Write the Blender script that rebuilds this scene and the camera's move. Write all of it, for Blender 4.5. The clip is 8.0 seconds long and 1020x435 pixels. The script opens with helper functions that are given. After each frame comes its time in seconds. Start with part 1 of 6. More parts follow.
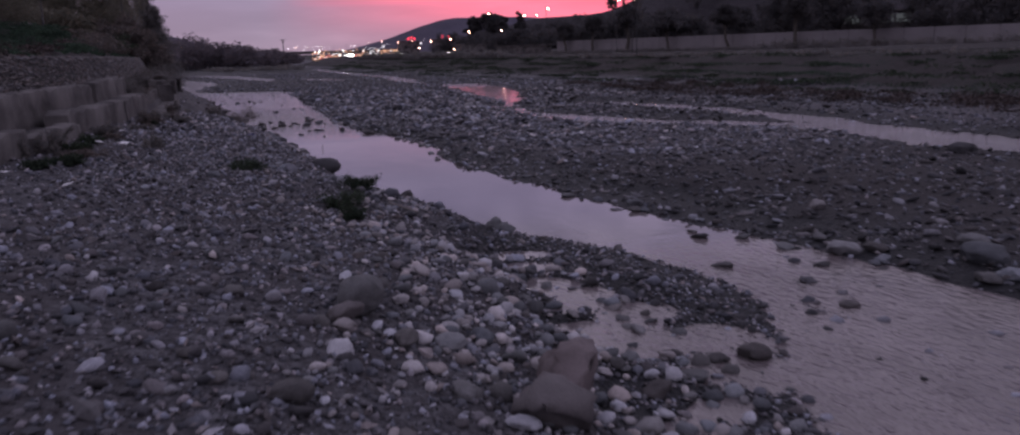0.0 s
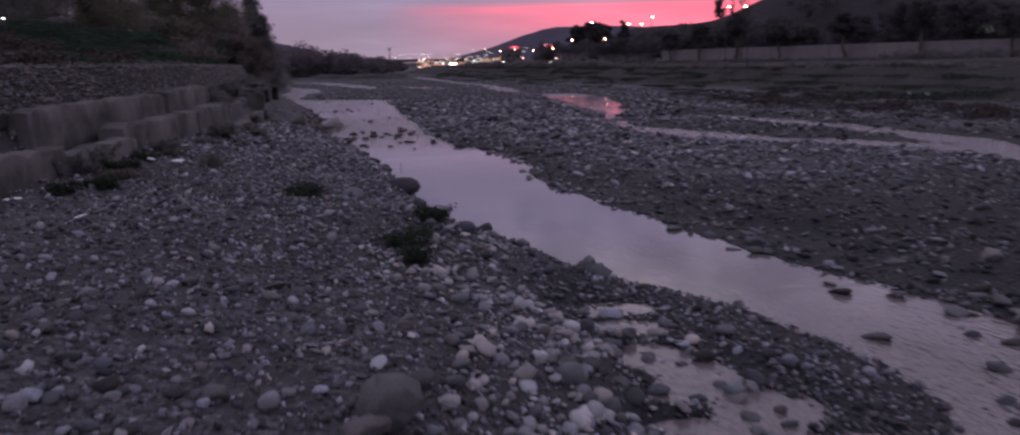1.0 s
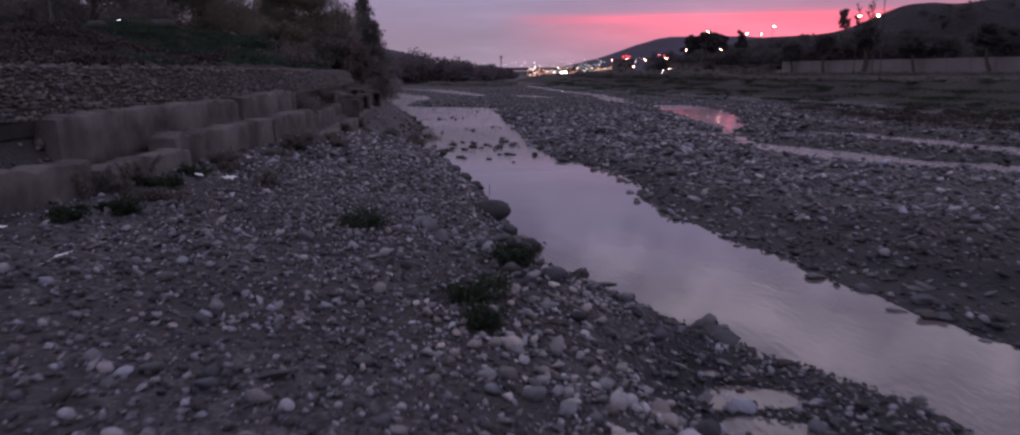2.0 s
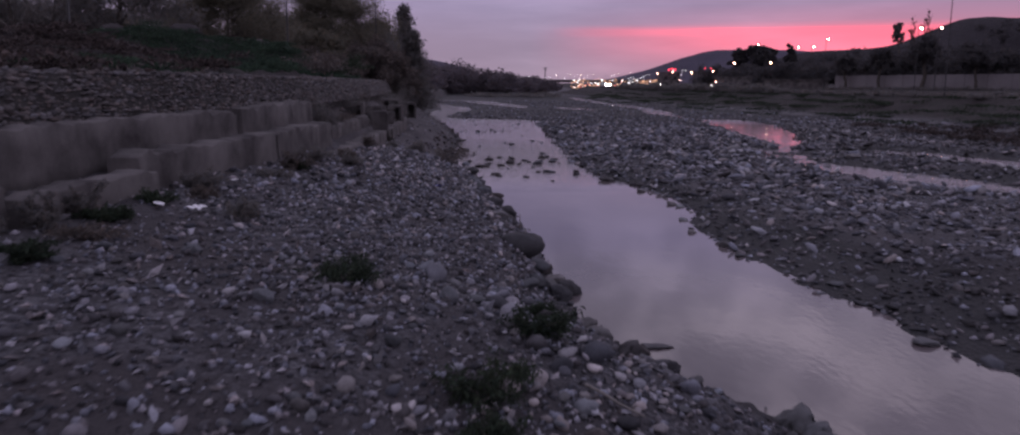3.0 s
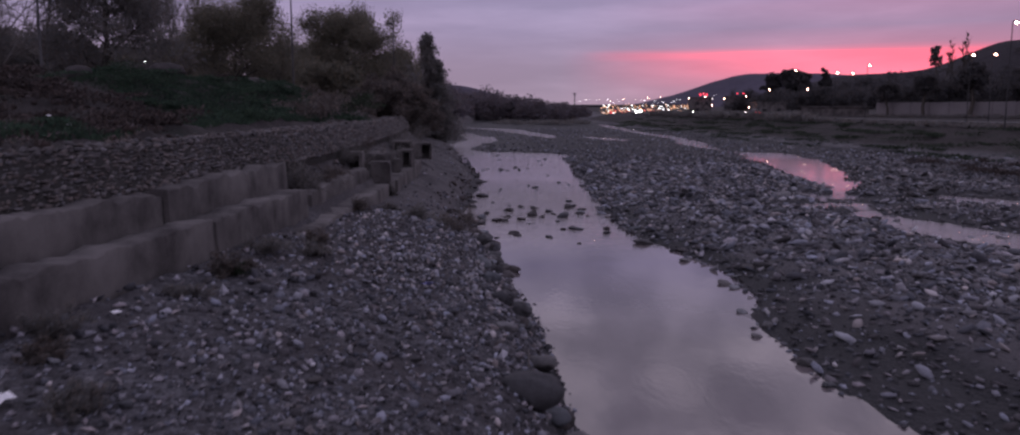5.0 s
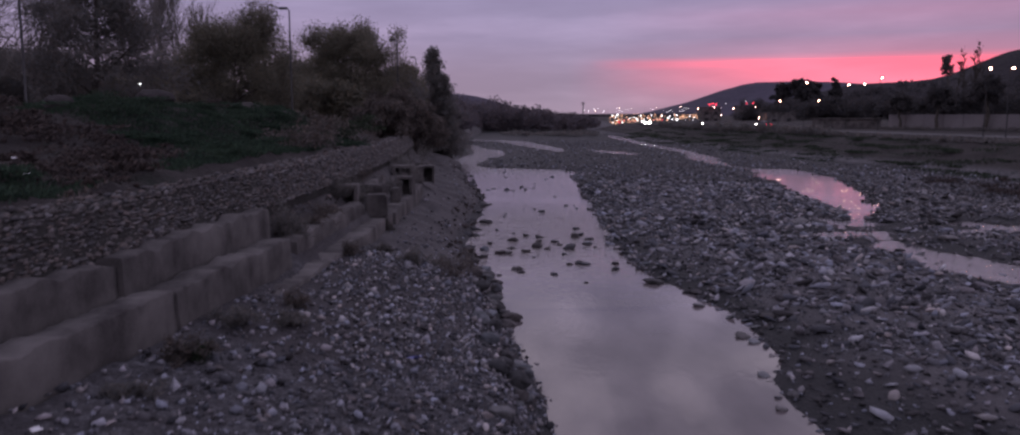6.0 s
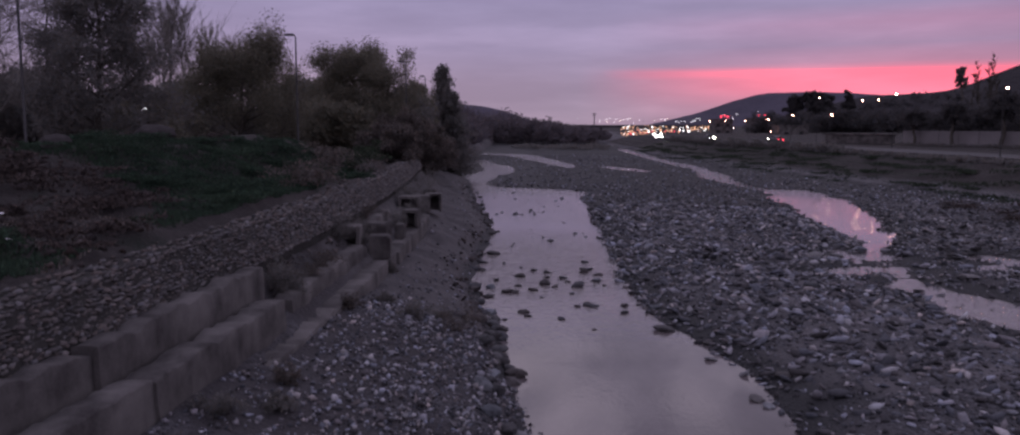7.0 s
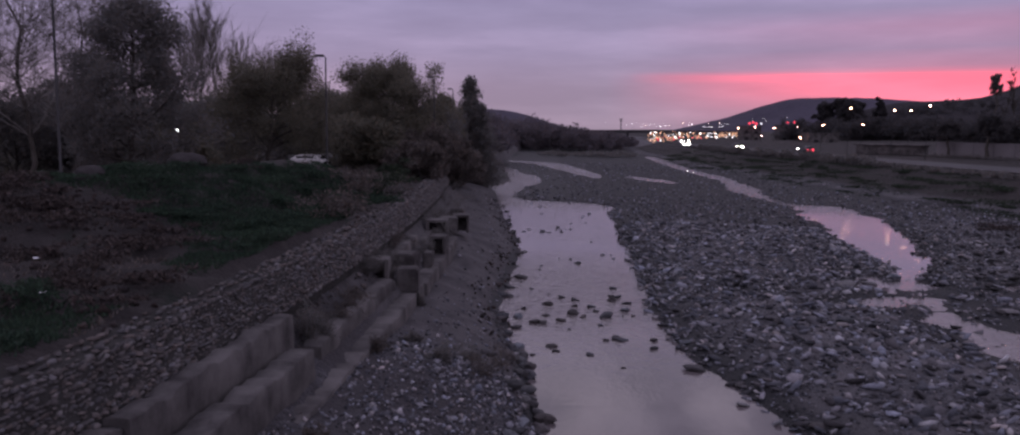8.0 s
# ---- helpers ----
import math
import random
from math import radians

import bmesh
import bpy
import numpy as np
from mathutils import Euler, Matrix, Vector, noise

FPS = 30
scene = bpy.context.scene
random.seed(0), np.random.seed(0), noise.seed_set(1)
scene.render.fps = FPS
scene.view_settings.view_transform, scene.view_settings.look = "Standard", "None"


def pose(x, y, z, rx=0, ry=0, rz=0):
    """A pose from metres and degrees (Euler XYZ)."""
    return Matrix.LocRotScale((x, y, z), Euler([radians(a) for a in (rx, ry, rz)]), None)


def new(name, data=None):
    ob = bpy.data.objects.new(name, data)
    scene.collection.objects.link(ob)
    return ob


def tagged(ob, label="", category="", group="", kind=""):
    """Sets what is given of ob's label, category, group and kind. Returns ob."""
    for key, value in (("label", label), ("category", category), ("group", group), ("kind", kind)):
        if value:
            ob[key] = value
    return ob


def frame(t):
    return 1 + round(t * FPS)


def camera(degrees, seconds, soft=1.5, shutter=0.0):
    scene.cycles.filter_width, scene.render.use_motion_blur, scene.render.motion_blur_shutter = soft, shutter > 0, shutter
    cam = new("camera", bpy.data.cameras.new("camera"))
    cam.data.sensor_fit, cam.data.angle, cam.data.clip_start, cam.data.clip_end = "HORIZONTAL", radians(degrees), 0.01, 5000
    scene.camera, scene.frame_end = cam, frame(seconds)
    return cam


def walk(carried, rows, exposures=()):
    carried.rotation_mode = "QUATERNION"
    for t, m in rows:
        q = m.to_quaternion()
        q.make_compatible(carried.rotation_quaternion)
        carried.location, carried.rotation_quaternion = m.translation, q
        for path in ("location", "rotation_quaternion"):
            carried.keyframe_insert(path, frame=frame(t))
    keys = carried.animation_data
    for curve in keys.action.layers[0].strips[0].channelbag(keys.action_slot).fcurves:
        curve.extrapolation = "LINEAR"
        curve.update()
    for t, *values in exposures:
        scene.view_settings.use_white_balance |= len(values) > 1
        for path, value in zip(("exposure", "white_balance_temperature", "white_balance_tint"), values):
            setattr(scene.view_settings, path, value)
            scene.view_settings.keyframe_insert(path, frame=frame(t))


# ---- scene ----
cam = camera(63.7, 8.0, soft=2.1, shutter=0.5)
METRES, EYE, TILT, LEAN, TURN = 18.0, 3.95, -11.5, 1.5, -20.0
ROWS = [
    (0.0, 0.0, 0.0, 0.0, 0.0, 0.0, 0.0),
    (0.5, 0.0027, 0.0711, 0.0156, 2.46, 0.3, -0.58),
    (1.0, 0.0017, 0.1502, 0.0322, 6.82, 0.49, -1.7),
    (1.5, -0.0041, 0.2311, 0.0476, 11.17, 0.59, -2.83),
    (3.0, -0.0505, 0.4732, 0.0921, 17.04, 1.3, -5.05),
    (3.5, -0.0668, 0.5447, 0.1059, 17.87, 1.8, -4.7),
    (4.0, -0.0827, 0.6072, 0.1274, 18.51, 2.2, -4.93),
    (4.5, -0.099, 0.6647, 0.1573, 18.78, 2.52, -5.14),
    (6.0, -0.1373, 0.8001, 0.2454, 19.7, 3.28, -5.3),
    (6.5, -0.1436, 0.824, 0.2792, 19.8, 3.64, -5.39),
    (7.0, -0.1484, 0.838, 0.311, 20.44, 3.85, -5.61),
    (7.5, -0.1548, 0.8433, 0.3405, 21.34, 3.92, -5.93),
    (8.0, -0.1631, 0.8397, 0.3684, 22.17, 3.89, -6.29),
]
walk(cam, [(t, pose(0, 0, EYE, TILT, LEAN, TURN) @ pose(METRES * x, METRES * y, METRES * z, 90 + pitch, roll, yaw)) for t, x, y, z, yaw, pitch, roll in ROWS])


# ---- sky: dusk, the sun has set behind the hill downstream ----
world = bpy.data.worlds.new("dusk")
scene.world = world
world.use_nodes = True


def nodes_of(tree):
    nt = tree.node_tree
    nt.nodes.clear()

    def add(kind, inputs=None, **props):
        n = nt.nodes.new(kind)
        for k, v in props.items():
            if k == "operation":
                n.operation = v
            elif k == "blend_type":
                n.blend_type = v
            elif k == "data_type":
                n.data_type = v
            elif k == "noise_dimensions":
                n.noise_dimensions = v
            elif k == "feature":
                n.feature = v
            elif k == "distance":
                n.distance = v
        for k, v in (inputs or {}).items():
            if hasattr(v, "is_output"):
                nt.links.new(v, n.inputs[k])
            else:
                n.inputs[k].default_value = v
        return n

    return nt, add


def ramp(nt, source, stops):
    n = nt.nodes.new("ShaderNodeValToRGB")
    nt.links.new(source, n.inputs[0])
    el = n.color_ramp.elements
    while len(el) < len(stops):
        el.new(0.5)
    for e, (p, c) in zip(el, stops):
        e.position = p
        e.color = (*c, 1) if len(c) == 3 else c
    return n.outputs[0]


def build_sky():
    nt, add = nodes_of(world)
    co = add("ShaderNodeTexCoord").outputs["Generated"]
    xyz = add("ShaderNodeSeparateXYZ", {0: co})
    up = add("ShaderNodeMath", {0: xyz.outputs[2], 1: 1.0}, operation="MULTIPLY").outputs[0]
    # broad dusk gradient with height
    base = ramp(nt, up, [(0.0, (0.3, 0.226, 0.295)), (0.05, (0.315, 0.24, 0.332)), (0.09, (0.288, 0.235, 0.352)), (0.185, (0.276, 0.244, 0.392)),
                         (0.275, (0.46, 0.41, 0.508)), (0.55, (0.45, 0.408, 0.512)), (1.0, (0.325, 0.305, 0.45))])
    # the afterglow round the place where the sun went down
    glow_way = Vector((math.sin(radians(31)), math.cos(radians(31)), 0.0))
    dot = add("ShaderNodeVectorMath", {0: co, 1: tuple(glow_way)}, operation="DOT_PRODUCT").outputs["Value"]
    near = add("ShaderNodeMapRange", {0: dot, 1: 0.885, 2: 0.99, 3: 0.0, 4: 1.0}).outputs[0]
    near = add("ShaderNodeMath", {0: near, 1: 1.5}, operation="POWER").outputs[0]
    # streaked cloud: noise stretched along the horizon
    flat = add("ShaderNodeMapping", {0: co, 3: (0.8, 0.8, 20.0)}).outputs[0]
    streak = add("ShaderNodeTexNoise", {0: flat, "Scale": 1.6, "Detail": 5.0, "Roughness": 0.6}).outputs[0]
    lift = add("ShaderNodeMath", {0: streak, 1: 0.016, 2: -0.008}, operation="MULTIPLY_ADD").outputs[0]
    height = add("ShaderNodeMath", {0: up, 1: lift}, operation="ADD").outputs[0]
    band = ramp(nt, height, [(0.0, (0.12, 0.12, 0.12)), (0.026, (0.36, 0.36, 0.36)), (0.042, (0.78, 0.78, 0.78)), (0.06, (1, 1, 1)),
                             (0.068, (0.2, 0.2, 0.2)), (0.09, (0.06, 0.06, 0.06)), (0.115, (0.12, 0.12, 0.12)), (0.135, (0.01, 0.01, 0.01))])
    amount = add("ShaderNodeMath", {0: band, 1: near}, operation="MULTIPLY").outputs[0]
    wide = add("ShaderNodeMapRange", {0: dot, 1: 0.895, 2: 0.965, 3: 0.0, 4: 0.8}).outputs[0]
    rim = ramp(nt, height, [(0.044, (0, 0, 0)), (0.058, (1, 1, 1)), (0.063, (1, 1, 1)), (0.068, (0, 0, 0))])
    amount = add("ShaderNodeMath", {0: amount, 1: add("ShaderNodeMath", {0: rim, 1: wide}, operation="MULTIPLY").outputs[0]}, operation="MAXIMUM").outputs[0]
    sky = add("ShaderNodeMix", {0: amount, 6: base, 7: (1.22, 0.2, 0.29, 1)}, data_type="RGBA").outputs[2]
    # soft cloud overhead, seen in the water
    puff = add("ShaderNodeTexNoise", {0: add("ShaderNodeMapping", {0: co, 3: (2, 2, 12)}).outputs[0], "Scale": 1.3, "Detail": 6.0, "Roughness": 0.55}).outputs[0]
    shade = ramp(nt, puff, [(0.38, (0.9, 0.9, 0.93)), (0.5, (1.02, 1.02, 1.05)), (0.64, (1.26, 1.24, 1.26))])
    sky = add("ShaderNodeMix", {0: 1.0, 6: sky, 7: shade}, data_type="RGBA", blend_type="MULTIPLY").outputs[2]
    # broken cloud higher up, where the last light still reaches it
    heap_cloud = add("ShaderNodeTexNoise", {0: add("ShaderNodeMapping", {0: co, 3: (3.2, 3.2, 5.0)}).outputs[0], "Scale": 3.4, "Detail": 5.0, "Roughness": 0.5}).outputs[0]
    lit = ramp(nt, heap_cloud, [(0.4, (0.68, 0.69, 0.73)), (0.5, (0.98, 0.98, 1)), (0.62, (1.55, 1.5, 1.46))])
    upper = add("ShaderNodeMapRange", {0: up, 1: 0.14, 2: 0.22}).outputs[0]
    sky = add("ShaderNodeMix", {0: upper, 6: sky, 7: add("ShaderNodeMix", {0: 1.0, 6: sky, 7: lit}, data_type="RGBA", blend_type="MULTIPLY").outputs[2]}, data_type="RGBA").outputs[2]
    bg = add("ShaderNodeBackground", {0: sky, 1: SKY})
    out = add("ShaderNodeOutputWorld", {0: bg.outputs[0]})


SKY = 1.18
build_sky()

# ---- materials ----


def material(name, rough=0.85, colour=(0.2, 0.2, 0.2), metal=0.0):
    m = bpy.data.materials.new(name)
    m.use_nodes = True
    nt, add = nodes_of(m)
    b = add("ShaderNodeBsdfPrincipled", {"Roughness": rough, "Metallic": metal, "Base Color": (*colour, 1)})
    add("ShaderNodeOutputMaterial", {0: b.outputs[0]})
    return m, nt, add, b


def mottled(name, dark, light, scale=3.0, fine=30.0, rough=0.85, bump=0.3, depth=0.02, island=0.0, objects=0.0, metal=0.0, spec=0.5):
    """A surface with broad stains, fine grain and relief; island and objects: how far single pieces differ."""
    m, nt, add, b = material(name, rough, metal=metal)
    b.inputs["Specular IOR Level"].default_value = spec
    co = add("ShaderNodeNewGeometry")
    at = co.outputs["Position"]
    broad = add("ShaderNodeTexNoise", {0: at, "Scale": scale, "Detail": 4.0}).outputs[0]
    grain = add("ShaderNodeTexNoise", {0: at, "Scale": fine, "Detail": 3.0, "Roughness": 0.65}).outputs[0]
    both = add("ShaderNodeMath", {0: broad, 1: grain}, operation="ADD").outputs[0]
    f = add("ShaderNodeMapRange", {0: both, 1: 0.65, 2: 1.35}).outputs[0]
    col = add("ShaderNodeMix", {0: f, 6: (*dark, 1), 7: (*light, 1)}, data_type="RGBA").outputs[2]
    for amount, source in ((island, co.outputs["Random Per Island"]), (objects, add("ShaderNodeObjectInfo").outputs["Random"])):
        if amount:
            vary = ramp(nt, source, [(0.0, (1 - amount,) * 3), (0.55, (1 - 0.35 * amount,) * 3), (0.85, (1 + 0.7 * amount,) * 3), (1.0, (1 + 1.6 * amount,) * 3)])
            hue = add("ShaderNodeMath", {0: add("ShaderNodeMath", {0: source, 1: 17.0}, operation="MULTIPLY").outputs[0], 1: 1.0}, operation="MODULO").outputs[0]
            tint = ramp(nt, hue, [(0.0, (1.08, 0.98, 0.92)), (0.5, (1, 1, 1)), (1.0, (0.94, 1.0, 1.08))])
            col = add("ShaderNodeMix", {0: 1.0, 6: col, 7: tint}, data_type="RGBA", blend_type="MULTIPLY").outputs[2]
            col = add("ShaderNodeVectorMath", {0: col, 1: vary}, operation="MULTIPLY").outputs[0]
    nt.links.new(col, b.inputs["Base Color"])
    bp = add("ShaderNodeBump", {"Height": both, "Strength": bump, "Distance": depth})
    nt.links.new(bp.outputs[0], b.inputs["Normal"])
    return m


def ground_material():
    """Silt and pebbles below, turf and litter up on the banks; the mix follows broad noise and the place's own height."""
    m, nt, add, b = material("river_ground", 0.9)
    b.inputs["Specular IOR Level"].default_value = 0.3
    at = add("ShaderNodeNewGeometry").outputs["Position"]
    pebble = add("ShaderNodeTexVoronoi", {0: at, "Scale": 9.0, "Randomness": 1.0})
    small = add("ShaderNodeTexVoronoi", {0: at, "Scale": 24.0})
    grain = add("ShaderNodeTexNoise", {0: at, "Scale": 60.0, "Detail": 3.0}).outputs[0]
    broad = add("ShaderNodeTexNoise", {0: at, "Scale": 0.35, "Detail": 5.0}).outputs[0]
    tone = add("ShaderNodeSeparateColor", {0: pebble.outputs["Color"]}).outputs[0]
    tone2 = add("ShaderNodeSeparateColor", {0: small.outputs["Color"]}).outputs[0]
    mix = add("ShaderNodeMath", {0: tone, 1: tone2}, operation="ADD").outputs[0]
    stone = ramp(nt, add("ShaderNodeMath", {0: mix, 1: 0.5}, operation="MULTIPLY").outputs[0],
                 [(0.1, (0.028, 0.027, 0.03)), (0.5, (0.056, 0.055, 0.061)), (0.9, (0.135, 0.135, 0.148))])
    silt = ramp(nt, grain, [(0.3, (0.033, 0.03, 0.0325)), (0.7, (0.062, 0.057, 0.061))])
    # silt grades paler upstream and out over the gravel bars
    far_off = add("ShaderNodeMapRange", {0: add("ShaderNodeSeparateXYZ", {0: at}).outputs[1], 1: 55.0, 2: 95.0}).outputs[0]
    pale_silt = ramp(nt, broad, [(0.3, (0.088, 0.083, 0.089)), (0.7, (0.145, 0.138, 0.147))])
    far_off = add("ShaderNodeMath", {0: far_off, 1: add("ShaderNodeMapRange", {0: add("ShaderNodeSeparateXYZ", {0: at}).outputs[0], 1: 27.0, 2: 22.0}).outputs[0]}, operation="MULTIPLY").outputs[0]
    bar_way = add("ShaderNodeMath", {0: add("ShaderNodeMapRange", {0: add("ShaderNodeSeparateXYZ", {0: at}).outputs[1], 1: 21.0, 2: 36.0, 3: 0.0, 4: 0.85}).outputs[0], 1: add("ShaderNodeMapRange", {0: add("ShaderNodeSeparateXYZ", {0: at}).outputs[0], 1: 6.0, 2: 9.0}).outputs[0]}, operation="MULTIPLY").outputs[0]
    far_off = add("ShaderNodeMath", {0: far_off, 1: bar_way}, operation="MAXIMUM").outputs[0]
    silt = add("ShaderNodeMix", {0: far_off, 6: silt, 7: pale_silt}, data_type="RGBA").outputs[2]
    k = ramp(nt, broad, [(0.42, (0.1, 0.1, 0.1)), (0.6, (1, 1, 1))])
    col = add("ShaderNodeMix", {0: k, 6: stone, 7: silt}, data_type="RGBA").outputs[2]
    # the bare silt apron below the far end of the walls
    spot = add("ShaderNodeSeparateXYZ", {0: at})
    line = add("ShaderNodeMath", {0: broad, 1: 4.0, 2: add("ShaderNodeMath", {0: spot.outputs[0], 1: 0.5, 2: spot.outputs[1]}, operation="MULTIPLY_ADD").outputs[0]}, operation="MULTIPLY_ADD").outputs[0]
    bare = add("ShaderNodeMath", {0: add("ShaderNodeMapRange", {0: line, 1: 39.2, 2: 41.5}).outputs[0], 1: add("ShaderNodeMapRange", {0: spot.outputs[0], 1: 5.0, 2: 4.0}).outputs[0]}, operation="MULTIPLY").outputs[0]
    drift = ramp(nt, add("ShaderNodeTexNoise", {0: at, "Scale": 1.1, "Detail": 6.0, "Roughness": 0.7}).outputs[0], [(0.34, (0.042, 0.039, 0.042)), (0.52, (0.074, 0.069, 0.072)), (0.7, (0.104, 0.097, 0.1))])
    col = add("ShaderNodeMix", {0: bare, 6: col, 7: drift}, data_type="RGBA").outputs[2]
    # dark sodden silt on the low end of the bar beyond the stream
    low_end = add("ShaderNodeMath", {0: broad, 1: 10.0, 2: spot.outputs[1]}, operation="MULTIPLY_ADD").outputs[0]
    sodden = add("ShaderNodeMath", {0: add("ShaderNodeMapRange", {0: low_end, 1: 33.0, 2: 25.0}).outputs[0], 1: add("ShaderNodeMapRange", {0: spot.outputs[0], 1: 7.0, 2: 8.5, 4: 0.8}).outputs[0]}, operation="MULTIPLY").outputs[0]
    col = add("ShaderNodeMix", {0: sodden, 6: col, 7: (0.025, 0.0225, 0.0235, 1)}, data_type="RGBA").outputs[2]
    # wet silt along the waterline
    z = add("ShaderNodeSeparateXYZ", {0: at}).outputs[2]
    damp = add("ShaderNodeMapRange", {0: add("ShaderNodeMath", {0: grain, 1: 0.12, 2: z}, operation="MULTIPLY_ADD").outputs[0], 1: 0.4, 2: 0.22}).outputs[0]
    col = add("ShaderNodeMix", {0: damp, 6: col, 7: (0.0165, 0.017, 0.0195, 1)}, data_type="RGBA").outputs[2]
    nt.links.new(add("ShaderNodeMapRange", {0: damp, 3: 0.9, 4: 0.72}).outputs[0], b.inputs["Roughness"])
    # turf where the land stands higher than the flood line
    ragged = add("ShaderNodeMath", {0: broad, 1: 2.4, 2: -1.2}, operation="MULTIPLY_ADD").outputs[0]
    high = add("ShaderNodeMapRange", {0: add("ShaderNodeMath", {0: z, 1: ragged}, operation="ADD").outputs[0], 1: 2.7, 2: 3.6}).outputs[0]
    east = add("ShaderNodeSeparateXYZ", {0: at}).outputs[0]
    above = add("ShaderNodeMapRange", {0: add("ShaderNodeMath", {0: broad, 1: 0.7, 2: z}, operation="MULTIPLY_ADD").outputs[0], 1: 0.85, 2: 1.2}).outputs[0]
    beyond = add("ShaderNodeMath", {0: above, 1: add("ShaderNodeMapRange", {0: east, 1: 22.0, 2: 26.0}).outputs[0]}, operation="MULTIPLY").outputs[0]
    high = add("ShaderNodeMath", {0: high, 1: beyond}, operation="MAXIMUM").outputs[0]
    turf = ramp(nt, add("ShaderNodeTexNoise", {0: at, "Scale": 0.6, "Detail": 6.0, "Roughness": 0.65}).outputs[0],
                [(0.34, (0.038, 0.032, 0.031)), (0.44, (0.02, 0.017, 0.0168)), (0.53, (0.033, 0.028, 0.0275)), (0.66, (0.015, 0.0195, 0.0155))])
    col = add("ShaderNodeMix", {0: high, 6: col, 7: turf}, data_type="RGBA").outputs[2]
    nt.links.new(col, b.inputs["Base Color"])
    h = add("ShaderNodeMath", {0: pebble.outputs["Distance"], 1: -0.6, 2: 0.0}, operation="MULTIPLY_ADD").outputs[0]
    h = add("ShaderNodeMath", {0: small.outputs["Distance"], 1: -0.3, 2: h}, operation="MULTIPLY_ADD").outputs[0]
    h = add("ShaderNodeMath", {0: grain, 1: 0.15, 2: h}, operation="MULTIPLY_ADD").outputs[0]
    bp = add("ShaderNodeBump", {"Height": h, "Strength": add("ShaderNodeMapRange", {0: bare, 3: 0.8, 4: 0.25}).outputs[0], "Distance": 0.08})
    nt.links.new(bp.outputs[0], b.inputs["Normal"])
    return m


